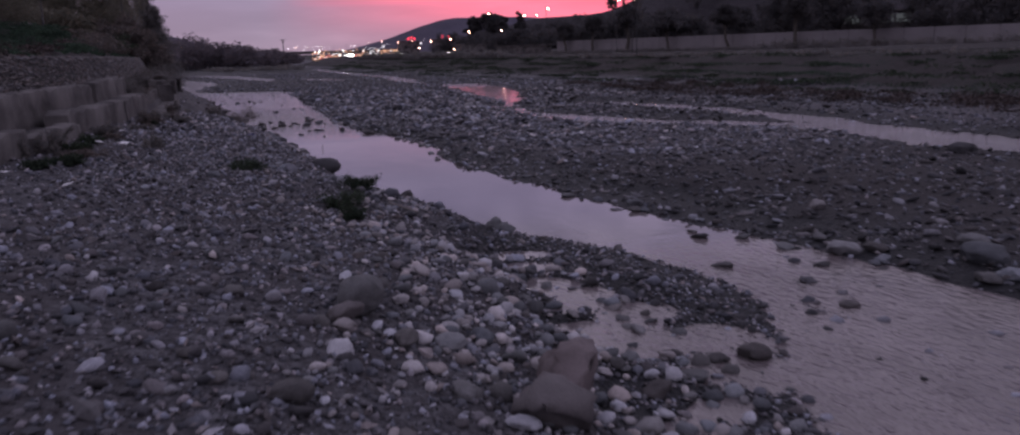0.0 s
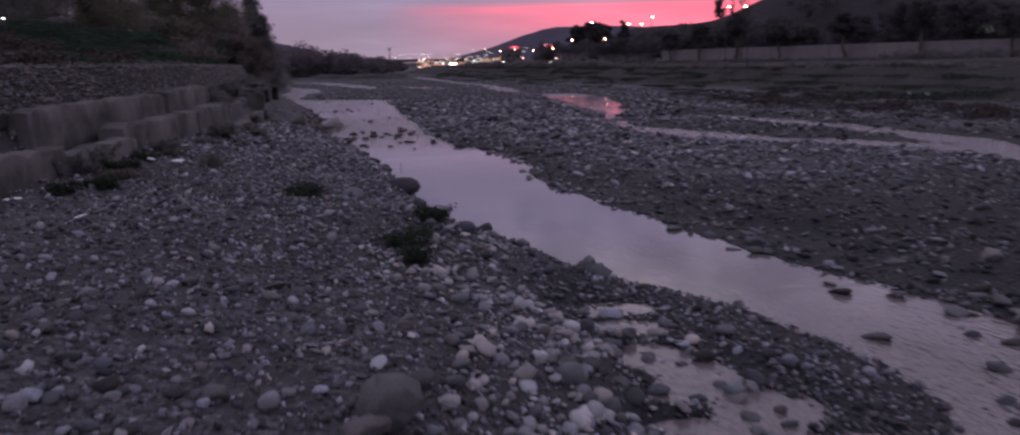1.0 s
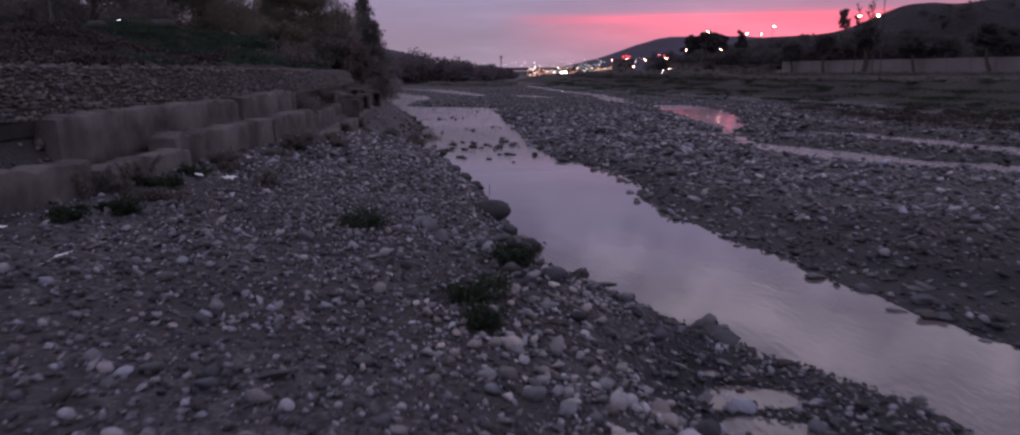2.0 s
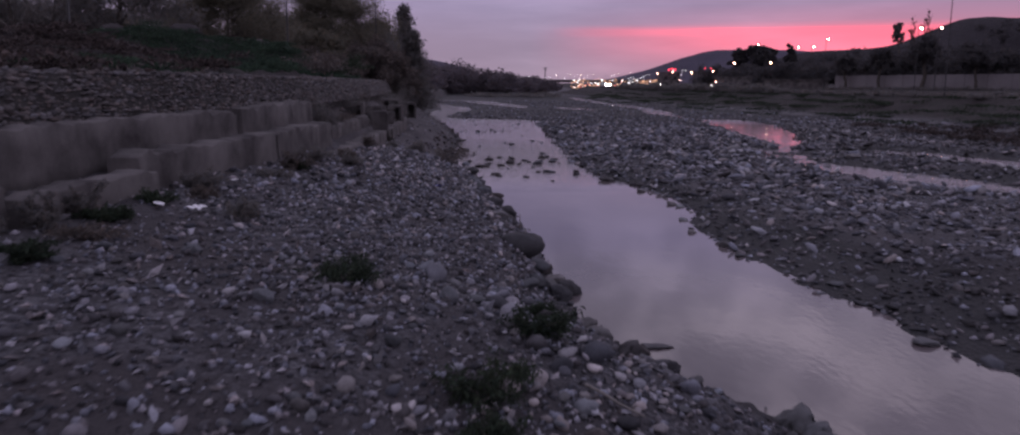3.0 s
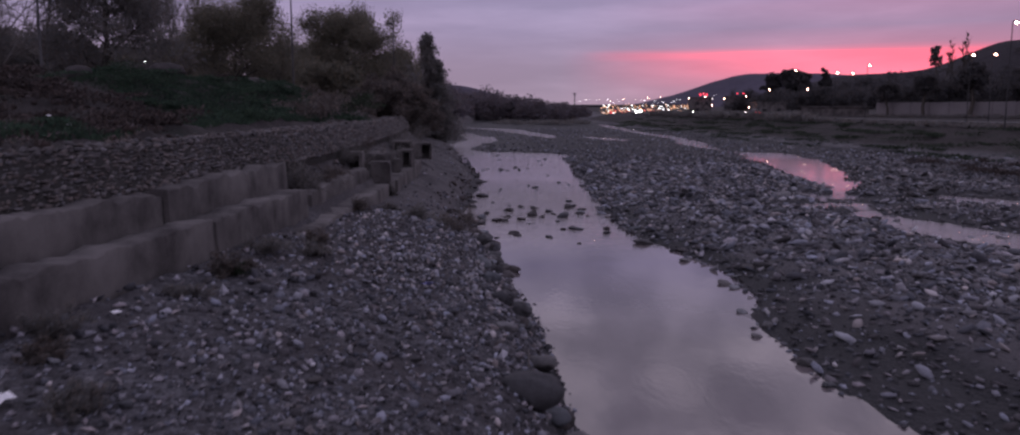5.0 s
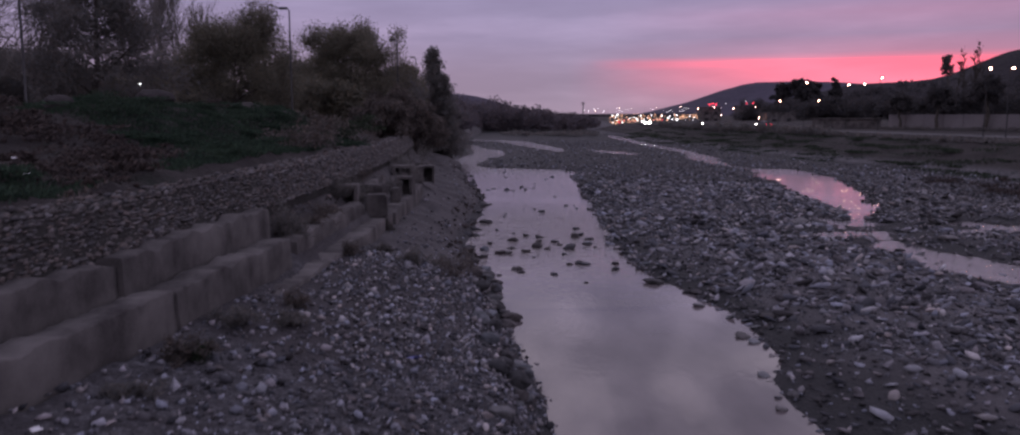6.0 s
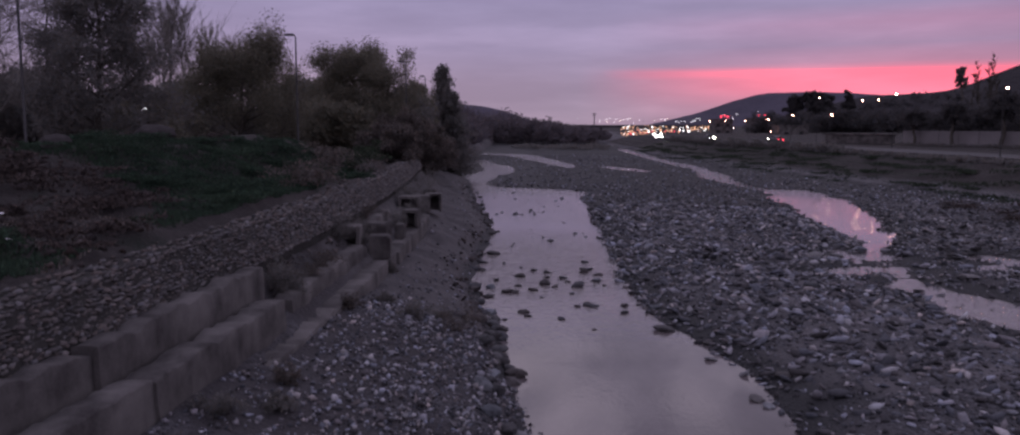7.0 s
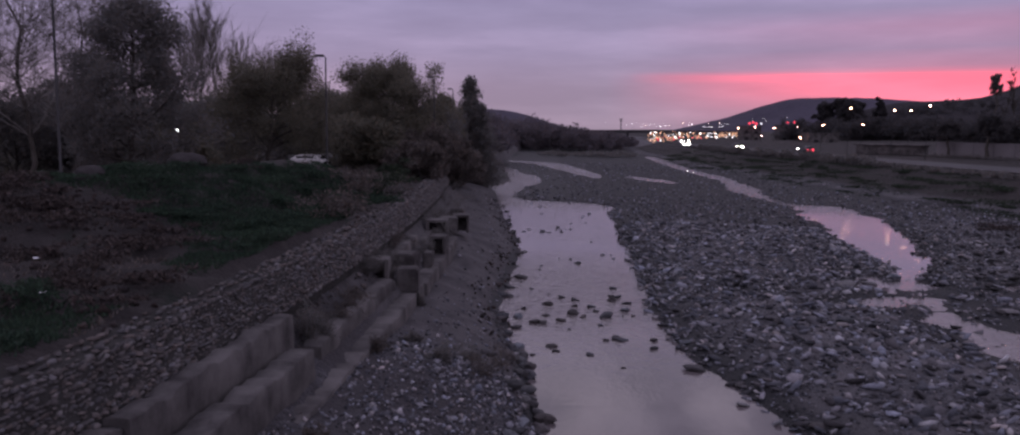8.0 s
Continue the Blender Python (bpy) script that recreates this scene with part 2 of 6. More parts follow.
def water_material():
    """Shallow murky stream: grey-brown silt under a smooth, faintly rippled surface."""
    m, nt, add, b = material("murky_water", 0.05, (0.165, 0.142, 0.146))
    b.inputs["IOR"].default_value = 1.45
    at = add("ShaderNodeNewGeometry").outputs["Position"]
    # long clouds in the colour: drifting silt, and cloud reflections painted in
    cloud = add("ShaderNodeTexNoise", {0: add("ShaderNodeMapping", {0: at, 3: (1.0, 0.4, 1.0)}).outputs[0], "Scale": 0.5, "Detail": 5.0, "Roughness": 0.6}).outputs[0]
    nt.links.new(ramp(nt, cloud, [(0.32, (0.105, 0.09, 0.094)), (0.68, (0.172, 0.149, 0.153))]), b.inputs["Base Color"])
    flow = add("ShaderNodeMapping", {0: at, 3: (1.0, 0.45, 1.0)}).outputs[0]
    swell = add("ShaderNodeTexNoise", {0: flow, "Scale": 1.2, "Detail": 2.0}).outputs[0]
    ripple = add("ShaderNodeTexNoise", {0: flow, "Scale": 9.0, "Detail": 3.0}).outputs[0]
    where = add("ShaderNodeTexNoise", {0: at, "Scale": 0.16, "Detail": 2.0}).outputs[0]
    # broken water over the near shallows
    near = add("ShaderNodeVectorMath", {0: at, 1: (9.0, 7.5, 0.0)}, operation="DISTANCE").outputs["Value"]
    rush = add("ShaderNodeMapRange", {0: near, 1: 7.5, 2: 3.0}).outputs[0]
    east = add("ShaderNodeSeparateXYZ", {0: at})
    # calm in the side pool, broken again upstream and in the strands below it
    side = add("ShaderNodeMapRange", {0: east.outputs[0], 1: 14.0, 2: 17.0}).outputs[0]
    low_way = add("ShaderNodeMapRange", {0: east.outputs[1], 1: 62.0, 2: 54.0, 3: 0.1, 4: 0.7}).outputs[0]
    rush = add("ShaderNodeMath", {0: side, 1: low_way, 2: rush}, operation="MULTIPLY_ADD").outputs[0]
    up_way = add("ShaderNodeMapRange", {0: east.outputs[1], 1: 90.0, 2: 104.0, 3: 0.0, 4: 1.4}).outputs[0]
    rush = add("ShaderNodeMath", {0: rush, 1: up_way}, operation="ADD").outputs[0]
    upper_pool = add("ShaderNodeMapRange", {0: east.outputs[1], 1: 52.0, 2: 72.0, 3: 0.0, 4: 0.42}).outputs[0]
    mid_river = add("ShaderNodeMapRange", {0: east.outputs[0], 1: 14.0, 2: 10.0}).outputs[0]
    rush = add("ShaderNodeMath", {0: upper_pool, 1: mid_river, 2: rush}, operation="MULTIPLY_ADD").outputs[0]
    riffle = add("ShaderNodeMapRange", {0: add("ShaderNodeVectorMath", {0: at, 1: (3.5, 53.0, 0.0)}, operation="DISTANCE").outputs["Value"], 1: 15.0, 2: 4.0, 3: 0.0, 4: 1.1}).outputs[0]
    rush = add("ShaderNodeMath", {0: rush, 1: riffle}, operation="ADD").outputs[0]
    calm = add("ShaderNodeMapRange", {0: where, 1: 0.42, 2: 0.68, 3: 0.012, 4: 0.07}).outputs[0]
    k = add("ShaderNodeMath", {0: rush, 1: 0.9, 2: calm}, operation="MULTIPLY_ADD").outputs[0]
    h = add("ShaderNodeMath", {0: add("ShaderNodeMath", {0: ripple, 1: k}, operation="MULTIPLY").outputs[0], 1: add("ShaderNodeMath", {0: swell, 1: add("ShaderNodeMath", {0: rush, 1: 0.9, 2: 0.1}, operation="MULTIPLY_ADD").outputs[0]}, operation="MULTIPLY").outputs[0]}, operation="ADD").outputs[0]
    wave = add("ShaderNodeTexNoise", {0: add("ShaderNodeMapping", {0: at, 3: (1.0, 0.6, 1.0)}).outputs[0], "Scale": 3.2, "Detail": 3.0}).outputs[0]
    h = add("ShaderNodeMath", {0: add("ShaderNodeMath", {0: wave, 1: riffle}, operation="MULTIPLY").outputs[0], 1: 1.1, 2: h}, operation="MULTIPLY_ADD").outputs[0]
    bp = add("ShaderNodeBump", {"Height": h, "Strength": 0.6, "Distance": 0.09})
    nt.links.new(bp.outputs[0], b.inputs["Normal"])
    return m


GROUND, WATER = ground_material(), water_material()
STONE = mottled("river_stone", (0.08, 0.081, 0.093), (0.19, 0.192, 0.218), 5.0, 45.0, 0.8, 0.35, 0.015, island=0.82, spec=0.35)
# river stone in a deeper tone, for small bar stones and the channels
BAR_STONE = mottled("mid_bar_stone", (0.066, 0.067, 0.075), (0.165, 0.167, 0.185), 5.0, 45.0, 0.8, 0.35, 0.015, island=0.85, spec=0.35)
FAR_BAR_STONE = mottled("dark_bar_stone", (0.048, 0.048, 0.053), (0.122, 0.122, 0.132), 5.0, 45.0, 0.8, 0.35, 0.015, island=0.8, spec=0.35)
COBBLE = mottled("cobble", (0.068, 0.07, 0.075), (0.162, 0.166, 0.176), 5.0, 45.0, 0.8, 0.35, 0.015, objects=0.5, spec=0.35)
WALLSTONE = mottled("gabion_stone", (0.072, 0.066, 0.066), (0.14, 0.13, 0.128), 5.0, 40.0, 0.9, 0.4, 0.015, island=0.34, spec=0.25)
FACE_STONE = mottled("gabion_face_stone", (0.072, 0.066, 0.066), (0.14, 0.13, 0.128), 5.0, 40.0, 0.9, 0.4, 0.015, objects=0.38, spec=0.25)


def concrete_material():
    """Old cast concrete: cloudy stains, dark streaks running down, pocked skin."""
    m, nt, add, b = material("old_concrete", 0.95)
    b.inputs["Specular IOR Level"].default_value = 0.2
    at = add("ShaderNodeNewGeometry").outputs["Position"]
    cloud = add("ShaderNodeTexNoise", {0: at, "Scale": 0.8, "Detail": 5.0, "Roughness": 0.6}).outputs[0]
    streak = add("ShaderNodeTexNoise", {0: add("ShaderNodeMapping", {0: at, 3: (3.2, 3.2, 0.5)}).outputs[0], "Scale": 1.0, "Detail": 4.0, "Roughness": 0.6}).outputs[0]
    pock = add("ShaderNodeTexNoise", {0: at, "Scale": 26.0, "Detail": 3.0}).outputs[0]
    tone = add("ShaderNodeMath", {0: cloud, 1: 0.78, 2: add("ShaderNodeMath", {0: streak, 1: 0.14, 2: add("ShaderNodeMath", {0: pock, 1: 0.08}, operation="MULTIPLY").outputs[0]}, operation="MULTIPLY_ADD").outputs[0]}, operation="MULTIPLY_ADD").outputs[0]
    col = ramp(nt, tone, [(0.36, (0.042, 0.038, 0.039)), (0.47, (0.09, 0.084, 0.083)), (0.56, (0.13, 0.121, 0.119)), (0.66, (0.16, 0.15, 0.147))])
    nt.links.new(col, b.inputs["Base Color"])
    bp = add("ShaderNodeBump", {"Height": add("ShaderNodeMath", {0: pock, 1: 0.35, 2: cloud}, operation="MULTIPLY_ADD").outputs[0], "Strength": 0.25, "Distance": 0.03})
    nt.links.new(bp.outputs[0], b.inputs["Normal"])
    return m


CONCRETE = concrete_material()
HILLSIDE = mottled("hillside_scrub", (0.026, 0.024, 0.027), (0.052, 0.048, 0.053), 0.02, 0.25, 1.0, 0.6, 4.0, spec=0.1)

# ---- the lie of the land ----


def curve_of(points):
    ys, xs = np.array([p[1] for p in points], float), np.array([p[0] for p in points], float)
    fine = np.arange(ys[0] - 40, ys[-1] + 40, 0.5)
    rough = np.interp(fine, ys, xs)
    kernel = np.hanning(9)
    smooth = np.convolve(np.pad(rough, 4, mode="edge"), kernel / kernel.sum(), "valid")
    return lambda y: np.interp(y, fine, smooth)


LEFT_EDGE = curve_of([(5.2, 0), (5.6, 5), (6.2, 7), (6.9, 8.8), (7.8, 10.2), (7.9, 11), (7.75, 12), (7.25, 14.4), (6.4, 16), (5.5, 17.7), (4.75, 19), (4.2, 20.4), (3.9, 21.6), (3.75, 24), (3.6, 27), (3.4, 29), (2.6, 36), (2.3, 39), (1.6, 45), (0.8, 50), (1.1, 62), (0.7, 71), (-0.5, 80), (-1.8, 90), (-2.8, 102), (-3.9, 113), (-4.5, 123), (-3.0, 135), (-4.6, 152), (-6.5, 172), (-8, 200)])
RIGHT_EDGE = curve_of([(12.0, 0), (11.5, 8), (11.1, 12), (10.1, 15), (9.5, 18), (9.05, 20.5), (8.85, 22.3), (8.4, 24.8), (8.1, 27), (8.0, 30), (8.8, 33.5), (9.15, 36.2), (8.5, 39.6), (7.3, 43), (7.1, 51), (7.6, 62), (7.9, 76), (8.0, 88), (8.4, 97), (7.0, 100), (-0.6, 102.5), (-1.4, 107), (-1.0, 118), (0.4, 127), (1.4, 132), (0.8, 146), (-2.2, 156), (-4.5, 170), (-8, 180), (-9, 200)])
WALL_LINE = curve_of([(-4.6, 4), (-4.2, 12), (-3.3, 19), (-2.35, 27), (-2.15, 33), (-2.05, 42), (-2.3, 54), (-2.9, 66), (-4.0, 80), (-8, 110)])
SIDE = [  # side channel: x, y, half width
    (33, 12, 2.6), (29.2, 20, 2.3), (27.6, 25, 2.3), (28.0, 30, 1.9), (26.0, 34.2, 1.5), (22.8, 38.0, 1.4), (20.6, 41.8, 1.6), (19.3, 45, 1.6), (19.2, 48.5, 1.0), (19.5, 52, 0.45), (20.6, 57.5, 0.45), (22.7, 62.5, 1.1), (23.9, 67, 1.9), (25.8, 75.5, 2.4), (27.2, 83, 2.8), (28.2, 90, 3.0), (29.2, 98, 2.3), (27.3, 101, 0.5),
    (26.9, 105, 0.2), (26.6, 114, 1.1), (27.4, 122, 1.9), (28.6, 133, 0.9), (29.4, 151, 1.1), (28.2, 168, 1.1), (29.2, 195, 1.9), (30.4, 245, 1.8)]
UPPER = [(28.4, 27.5, 1.5), (29.4, 34.5, 1.4), (29.9, 41.5, 1.3), (29.1, 46.5, 1.3), (28.1, 53.6, 1.0), (26.3, 56.4, 0.9)]
STRAND = [(15.4, 51.4, 0.5), (17.3, 52.0, 0.9), (18.9, 53.6, 0.5), (19.3, 58.6, 0.5)]
FAR_ARM = [(-6.0, 208, 2.6), (1.4, 198, 3.4), (5.2, 178, 2.5), (9.0, 154, 2.0), (10.2, 145, 0.8)]
FAR_STRAND = [(15.4, 148, 0.8), (17.8, 141, 1.4), (20.2, 134, 0.7)]
PUDDLES = [(5.3, 11.7, 0.85), (5.8, 10.5, 0.75), (5.1, 12.7, 1.0), (5.2, 13.7, 0.95), (5.3, 14.7, 0.8), (5.3, 15.5, 0.6), (4.9, 11.4, 0.7), (6.3, 9.2, 0.8), (5.3, 9.4, 0.8), (5.8, 8.0, 0.85), (5.2, 7.3, 0.8), (4.7, 10.3, 0.5), (6.4, 6.6, 0.9), (24.6, 53.4, 0.7)]
BERM = [(-46, 14), (-30, 26), (-19, 36), (-11.5, 44), (-8.6, 52), (-7.2, 64), (-8.5, 85), (-14, 120)]


def noise2(x, y, scale, seed=0.0):
    """Smooth value noise on arrays."""
    x, y = np.asarray(x) * scale + seed * 13.7, np.asarray(y) * scale + seed * 7.3
    xi, yi = np.floor(x), np.floor(y)
    fx, fy = x - xi, y - yi
    fx, fy = fx * fx * (3 - 2 * fx), fy * fy * (3 - 2 * fy)

    def r(a, b):
        v = np.sin(a * 127.1 + b * 311.7 + seed * 74.7) * 43758.5453
        return v - np.floor(v)

    return (r(xi, yi) * (1 - fx) + r(xi + 1, yi) * fx) * (1 - fy) + (r(xi, yi + 1) * (1 - fx) + r(xi + 1, yi + 1) * fx) * fy - 0.5


def ease(a, b, v):
    t = np.clip((np.asarray(v, float) - a) / float(b - a), 0, 1)
    return t * t * (3 - 2 * t)


def along(points, x, y):
    """How far (x, y) lies inside a channel of that course: half width less distance."""
    best = np.full(np.broadcast(x, y).shape, -1e9)
    for (x0, y0, w0), (x1, y1, w1) in zip(points, points[1:]):
        dx, dy = x1 - x0, y1 - y0
        t = np.clip(((x - x0) * dx + (y - y0) * dy) / (dx * dx + dy * dy), 0, 1)
        best = np.maximum(best, w0 + t * (w1 - w0) - np.hypot(x - x0 - t * dx, y - y0 - t * dy))
    return best


def wetness(x, y, stream_only=False):
    """Metres inside the water's edge; negative on dry land."""
    wob = noise2(x, y, 0.55, 3) * 0.7 + noise2(x, y, 1.7, 4) * 0.35
    main = np.minimum(x - LEFT_EDGE(y), RIGHT_EDGE(y) - x)
    main = np.where(y > 176, -9.0, main)
    far = ease(60, 110, y)
    wet = main + wob * (0.55 + far)
    if stream_only:
        return wet
    wet = np.maximum(wet, along(SIDE, x, y) + wob * 1.7)
    wet = np.maximum(wet, along(UPPER, x, y) + wob * 1.8)
    wet = np.maximum(wet, along(STRAND, x, y) + wob * 1.8)
    wet = np.maximum(wet, along(FAR_ARM, x, y) + wob)
    wet = np.maximum(wet, along(FAR_STRAND, x, y) + wob)
    for px, py, r in PUDDLES:
        wet = np.maximum(wet, r - np.hypot(x - px, y - py) + wob * 1.5)
    return wet


def bank_x(y):
    """Where the far bank begins to rise."""
    return np.interp(y, [0, 35, 55, 90, 130, 165, 205, 270, 330, 600], [46, 45, 43, 44, 38.5, 34.5, 30.5, 28.5, 32, 90])


def mud_shelf(x, y):
    """The low wet shelf of silt along the right edge of the stream."""
    return ease(3.2, 1.2, x - RIGHT_EDGE(y) + 2.2 * noise2(x, y, 0.5, 16)) * ease(11.5, 14, y) * ease(33, 27, y)


def land(x, y):
    """Height of the ground above the water."""
    x, y = np.broadcast_arrays(np.asarray(x, float), np.asarray(y, float))
    wet = wetness(x, y)
    left = LEFT_EDGE(np.minimum(y, 180))
    wall = WALL_LINE(y)
    # near bank, from the water up to the foot of the wall
    u = np.clip(-np.minimum(wetness(x, y, True), 0) / np.maximum(left - wall, 1.0), 0, 1)
    gentle = np.interp(u, [0, 0.1, 0.3, 0.56, 0.75, 1], [0, 0.12, 0.48, 1.36, 1.8, 2.22])
    steep = np.interp(u, [0, 0.05, 0.11, 0.4, 0.75, 1], [0, 0.5, 0.95, 1.4, 1.94, 2.24])
    ramped = np.interp(u, [0, 0.05, 0.11, 0.2, 0.4, 0.75, 1], [0, 0.12, 0.38, 0.85, 1.4, 1.94, 2.24])
    cut = 0.75 * ease(20, 27, y)
    steep = steep * cut + ramped * (1 - cut)
    apron = np.interp(u, [0, 0.1, 0.5, 0.9, 1], [0, 0.3, 1.0, 1.5, 1.6])
    g, a = ease(13.5, 18, y), ease(35, 42, y)
    near = (gentle * (1 - g) + steep * g) * (1 - a) + apron * a
    near = near - 0.3 * ease(28, 33, y) * ease(0.6, 0.92, u) * (1 - a)
    near = near + a * (0.5 * noise2(x, y, 0.35, 18) + 0.26 * noise2(x, y, 0.9, 33) + 0.12 * noise2(x, y, 2.3, 34)) * np.minimum(u * 3, 1) * ease(1.0, 0.6, u)
    near = near * np.where(g > 0, ease(-0.2, 0.9, -wet) * g + ease(-0.2, 1.1, -wet) * (1 - g), ease(-0.2, 1.1, -wet))
    # gravel bars beyond the stream
    dry = np.maximum(-wet, 0)
    bars = 0.2 * (1 - np.exp(-dry / 0.8)) + 0.34 * (noise2(x, y, 0.12, 1) + 0.5) * (1 - np.exp(-dry / 2.5)) + 0.12 * noise2(x, y, 0.5, 2) * np.minimum(dry, 1)
    bars = bars * (1 - 0.8 * ease(72, 100, y))
    bars = bars * (1 - 0.78 * mud_shelf(x, y))
    # low wet margins of the braided side channel
    bars = bars * (1 - 0.6 * ease(16, 18, x) * ease(60, 54, y) * ease(3.5, 0.5, dry))
    bars = np.maximum(bars, 0.03 * np.minimum(dry, 1))
    z = np.where(x < (left + RIGHT_EDGE(np.minimum(y, 180))) / 2, np.where(y > 112, np.minimum(near, bars + 0.1), near), bars)
    z = z + 0.07 * noise2(x, y, 0.9, 5) * np.minimum(dry, 1)
    # steps behind the wall
    o = x - wall
    back = np.interp(-o, [0, 0.3, 0.45, 0.86, 1.1, 1.35, 1.8, 2.5], [2.1, 2.15, 2.38, 2.42, 2.85, 3.05, 3.9, 4.1])
    crest_x = np.interp(y, [p[1] for p in BERM], [p[0] for p in BERM])
    span = np.maximum(wall - 2.5 - crest_x, 1.0)
    v = np.clip((-o - 2.5) / span, 0, 3)
    slope = 4.1 + (0.7 + 1.05 * ease(64, 50, y)) * ease(0, 1, v) - 1.2 * ease(1.08, 1.5, v) + 0.4 * noise2(x, y, 0.25, 6) + 0.34 * noise2(x, y, 0.7, 7) + 0.16 * noise2(x, y, 1.4, 19) + 0.08 * noise2(x, y, 2.2, 17)
    back = np.where(-o > 2.5, slope, back)
    fade = ease(75, 105, y)
    back = back * (1 - fade) + fade * np.minimum(4.2, 1.2 + 0.5 * np.maximum(-o, 0))
    z = np.where(o < 0, back, z)
    # far bank, verge, road and the ground behind
    e = x - bank_x(y) + 2.4 * noise2(x, y, 0.06, 8)
    rise = np.interp(e, [0, 1.0, 1.5, 3.4, 3.9, 6.4, 6.9, 9.2, 9.8, 12, 14, 30, 34, 60, 400], [0, 0.14, 0.42, 0.58, 0.95, 1.15, 1.62, 1.85, 2.35, 2.6, 2.85, 2.9, 2.9, 3.0, 9])
    z = z + np.where(o > 0, rise * (1 + 0.14 * noise2(x, y, 0.3, 9) * ease(12, 7, e)), 0)
    # land beyond the bend
    z = z + np.where(o > 0, 1, 0) * 0.3 * ease(230, 400, y)
    deep = -np.minimum(np.maximum(wet, 0) * 0.45, np.where((y < 16) & (wetness(x, y, True) < 0), 0.05, 0.35))
    return np.where(wet > 0, np.minimum(deep, z), np.maximum(z, 0.012))


def grid_lines(pieces):
    out = [pieces[0][0]]
    for a, b, step in pieces:
        n = max(1, int(round((b - a) / step)))
        out += [a + (b - a) * (i + 1) / n for i in range(n)]
    return np.array(out)


def mesh_of(name, verts, faces, mat, smooth=True):
    me = bpy.data.meshes.new(name)
    verts, faces = np.asarray(verts, np.float32), np.asarray(faces, np.int32)
    me.vertices.add(len(verts))
    me.vertices.foreach_set("co", verts.ravel())
    k = faces.shape[1]
    me.loops.add(faces.size)
    me.loops.foreach_set("vertex_index", faces.ravel())
    me.polygons.add(len(faces))
    me.polygons.foreach_set("loop_start", np.arange(0, faces.size, k, dtype=np.int32))
    me.polygons.foreach_set("use_smooth", np.full(len(faces), smooth))
    me.update(calc_edges=True)
    me.materials.append(mat)
    return me


def build_ground():
    gx = grid_lines([(-3000, -400, 400), (-400, -80, 40), (-80, -30, 4), (-30, -8, 0.7), (-8, 13, 0.25), (13, 36, 0.5), (36, 90, 1.5), (90, 200, 10), (200, 600, 50), (600, 3000, 400)])
    gy = grid_lines([(-1500, -100, 350), (-100, -4, 8), (-4, 2, 0.5), (2, 45, 0.25), (45, 110, 0.6), (110, 260, 1.5), (260, 500, 12), (500, 4500, 250)])
    X, Y = np.meshgrid(gx, gy)
    Z = land(X, Y)
    n, m = Z.shape
    i = np.arange(n * m).reshape(n, m)
    faces = np.stack([i[:-1, :-1], i[:-1, 1:], i[1:, 1:], i[1:, :-1]], -1).reshape(-1, 4)
    return mesh_of("ground", np.stack([X, Y, Z], -1).reshape(-1, 3), faces, GROUND)


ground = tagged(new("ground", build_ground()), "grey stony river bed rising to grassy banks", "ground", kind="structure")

gx, gy = np.linspace(-14, 44, 30), np.linspace(-40, 262, 80)
X, Y = np.meshgrid(gx, gy)
i = np.arange(X.size).reshape(X.shape)
water = tagged(new("water", mesh_of("water", np.stack([X, Y, 0 * X], -1).reshape(-1, 3), np.stack([i[:-1, :-1], i[:-1, 1:], i[1:, 1:], i[1:, :-1]], -1).reshape(-1, 4), WATER)),
               "shallow murky river water mirroring the dusk sky", "water", kind="structure")

# ---- stones ----
rng = np.random.default_rng(7)


def rock_shapes(level, count, seed, cut=(0.26, 0.42)):
    """Worn cobbles: a sphere pressed by a few random planes, flattened, about 1 across."""
    r = np.random.default_rng(seed)
    shapes = []
    for _ in range(count):
        bm = bmesh.new()
        bmesh.ops.create_icosphere(bm, subdivisions=level, radius=0.5)
        v = np.array([p.co for p in bm.verts])
        f = np.array([[q.index for q in p.verts] for p in bm.faces])
        bm.free()
        for _ in range(7):
            way = r.normal(size=3)
            way /= np.linalg.norm(way)
            over = np.maximum(v @ way - r.uniform(*cut), 0)
            v = v - 0.8 * over[:, None] * way
        v = v + 0.03 * r.normal(size=v.shape)
        v *= [1.0, r.uniform(0.65, 0.95), r.uniform(0.45, 0.75)]
        shapes.append((v.astype(np.float32), f))
    return shapes


FINE, PLAIN = rock_shapes(3, 6, 1), rock_shapes(2, 10, 2)
LOW = rock_shapes(1, 10, 3)


def chip_shapes(count, seed):
    """Small pebbles of eight faces."""
    r = np.random.default_rng(seed)
    v0 = np.array([(0.5, 0, 0), (-0.5, 0, 0), (0, 0.5, 0), (0, -0.5, 0), (0, 0, 0.5), (0, 0, -0.5)])
    f0 = np.array([(0, 2, 4), (2, 1, 4), (1, 3, 4), (3, 0, 4), (2, 0, 5), (1, 2, 5), (3, 1, 5), (0, 3, 5)])
    return [((v0 * r.uniform(0.75, 1.3, (6, 1)) + r.normal(0, 0.06, (6, 3))) * [1, r.uniform(0.6, 0.95), r.uniform(0.5, 0.8)], f0) for _ in range(count)]


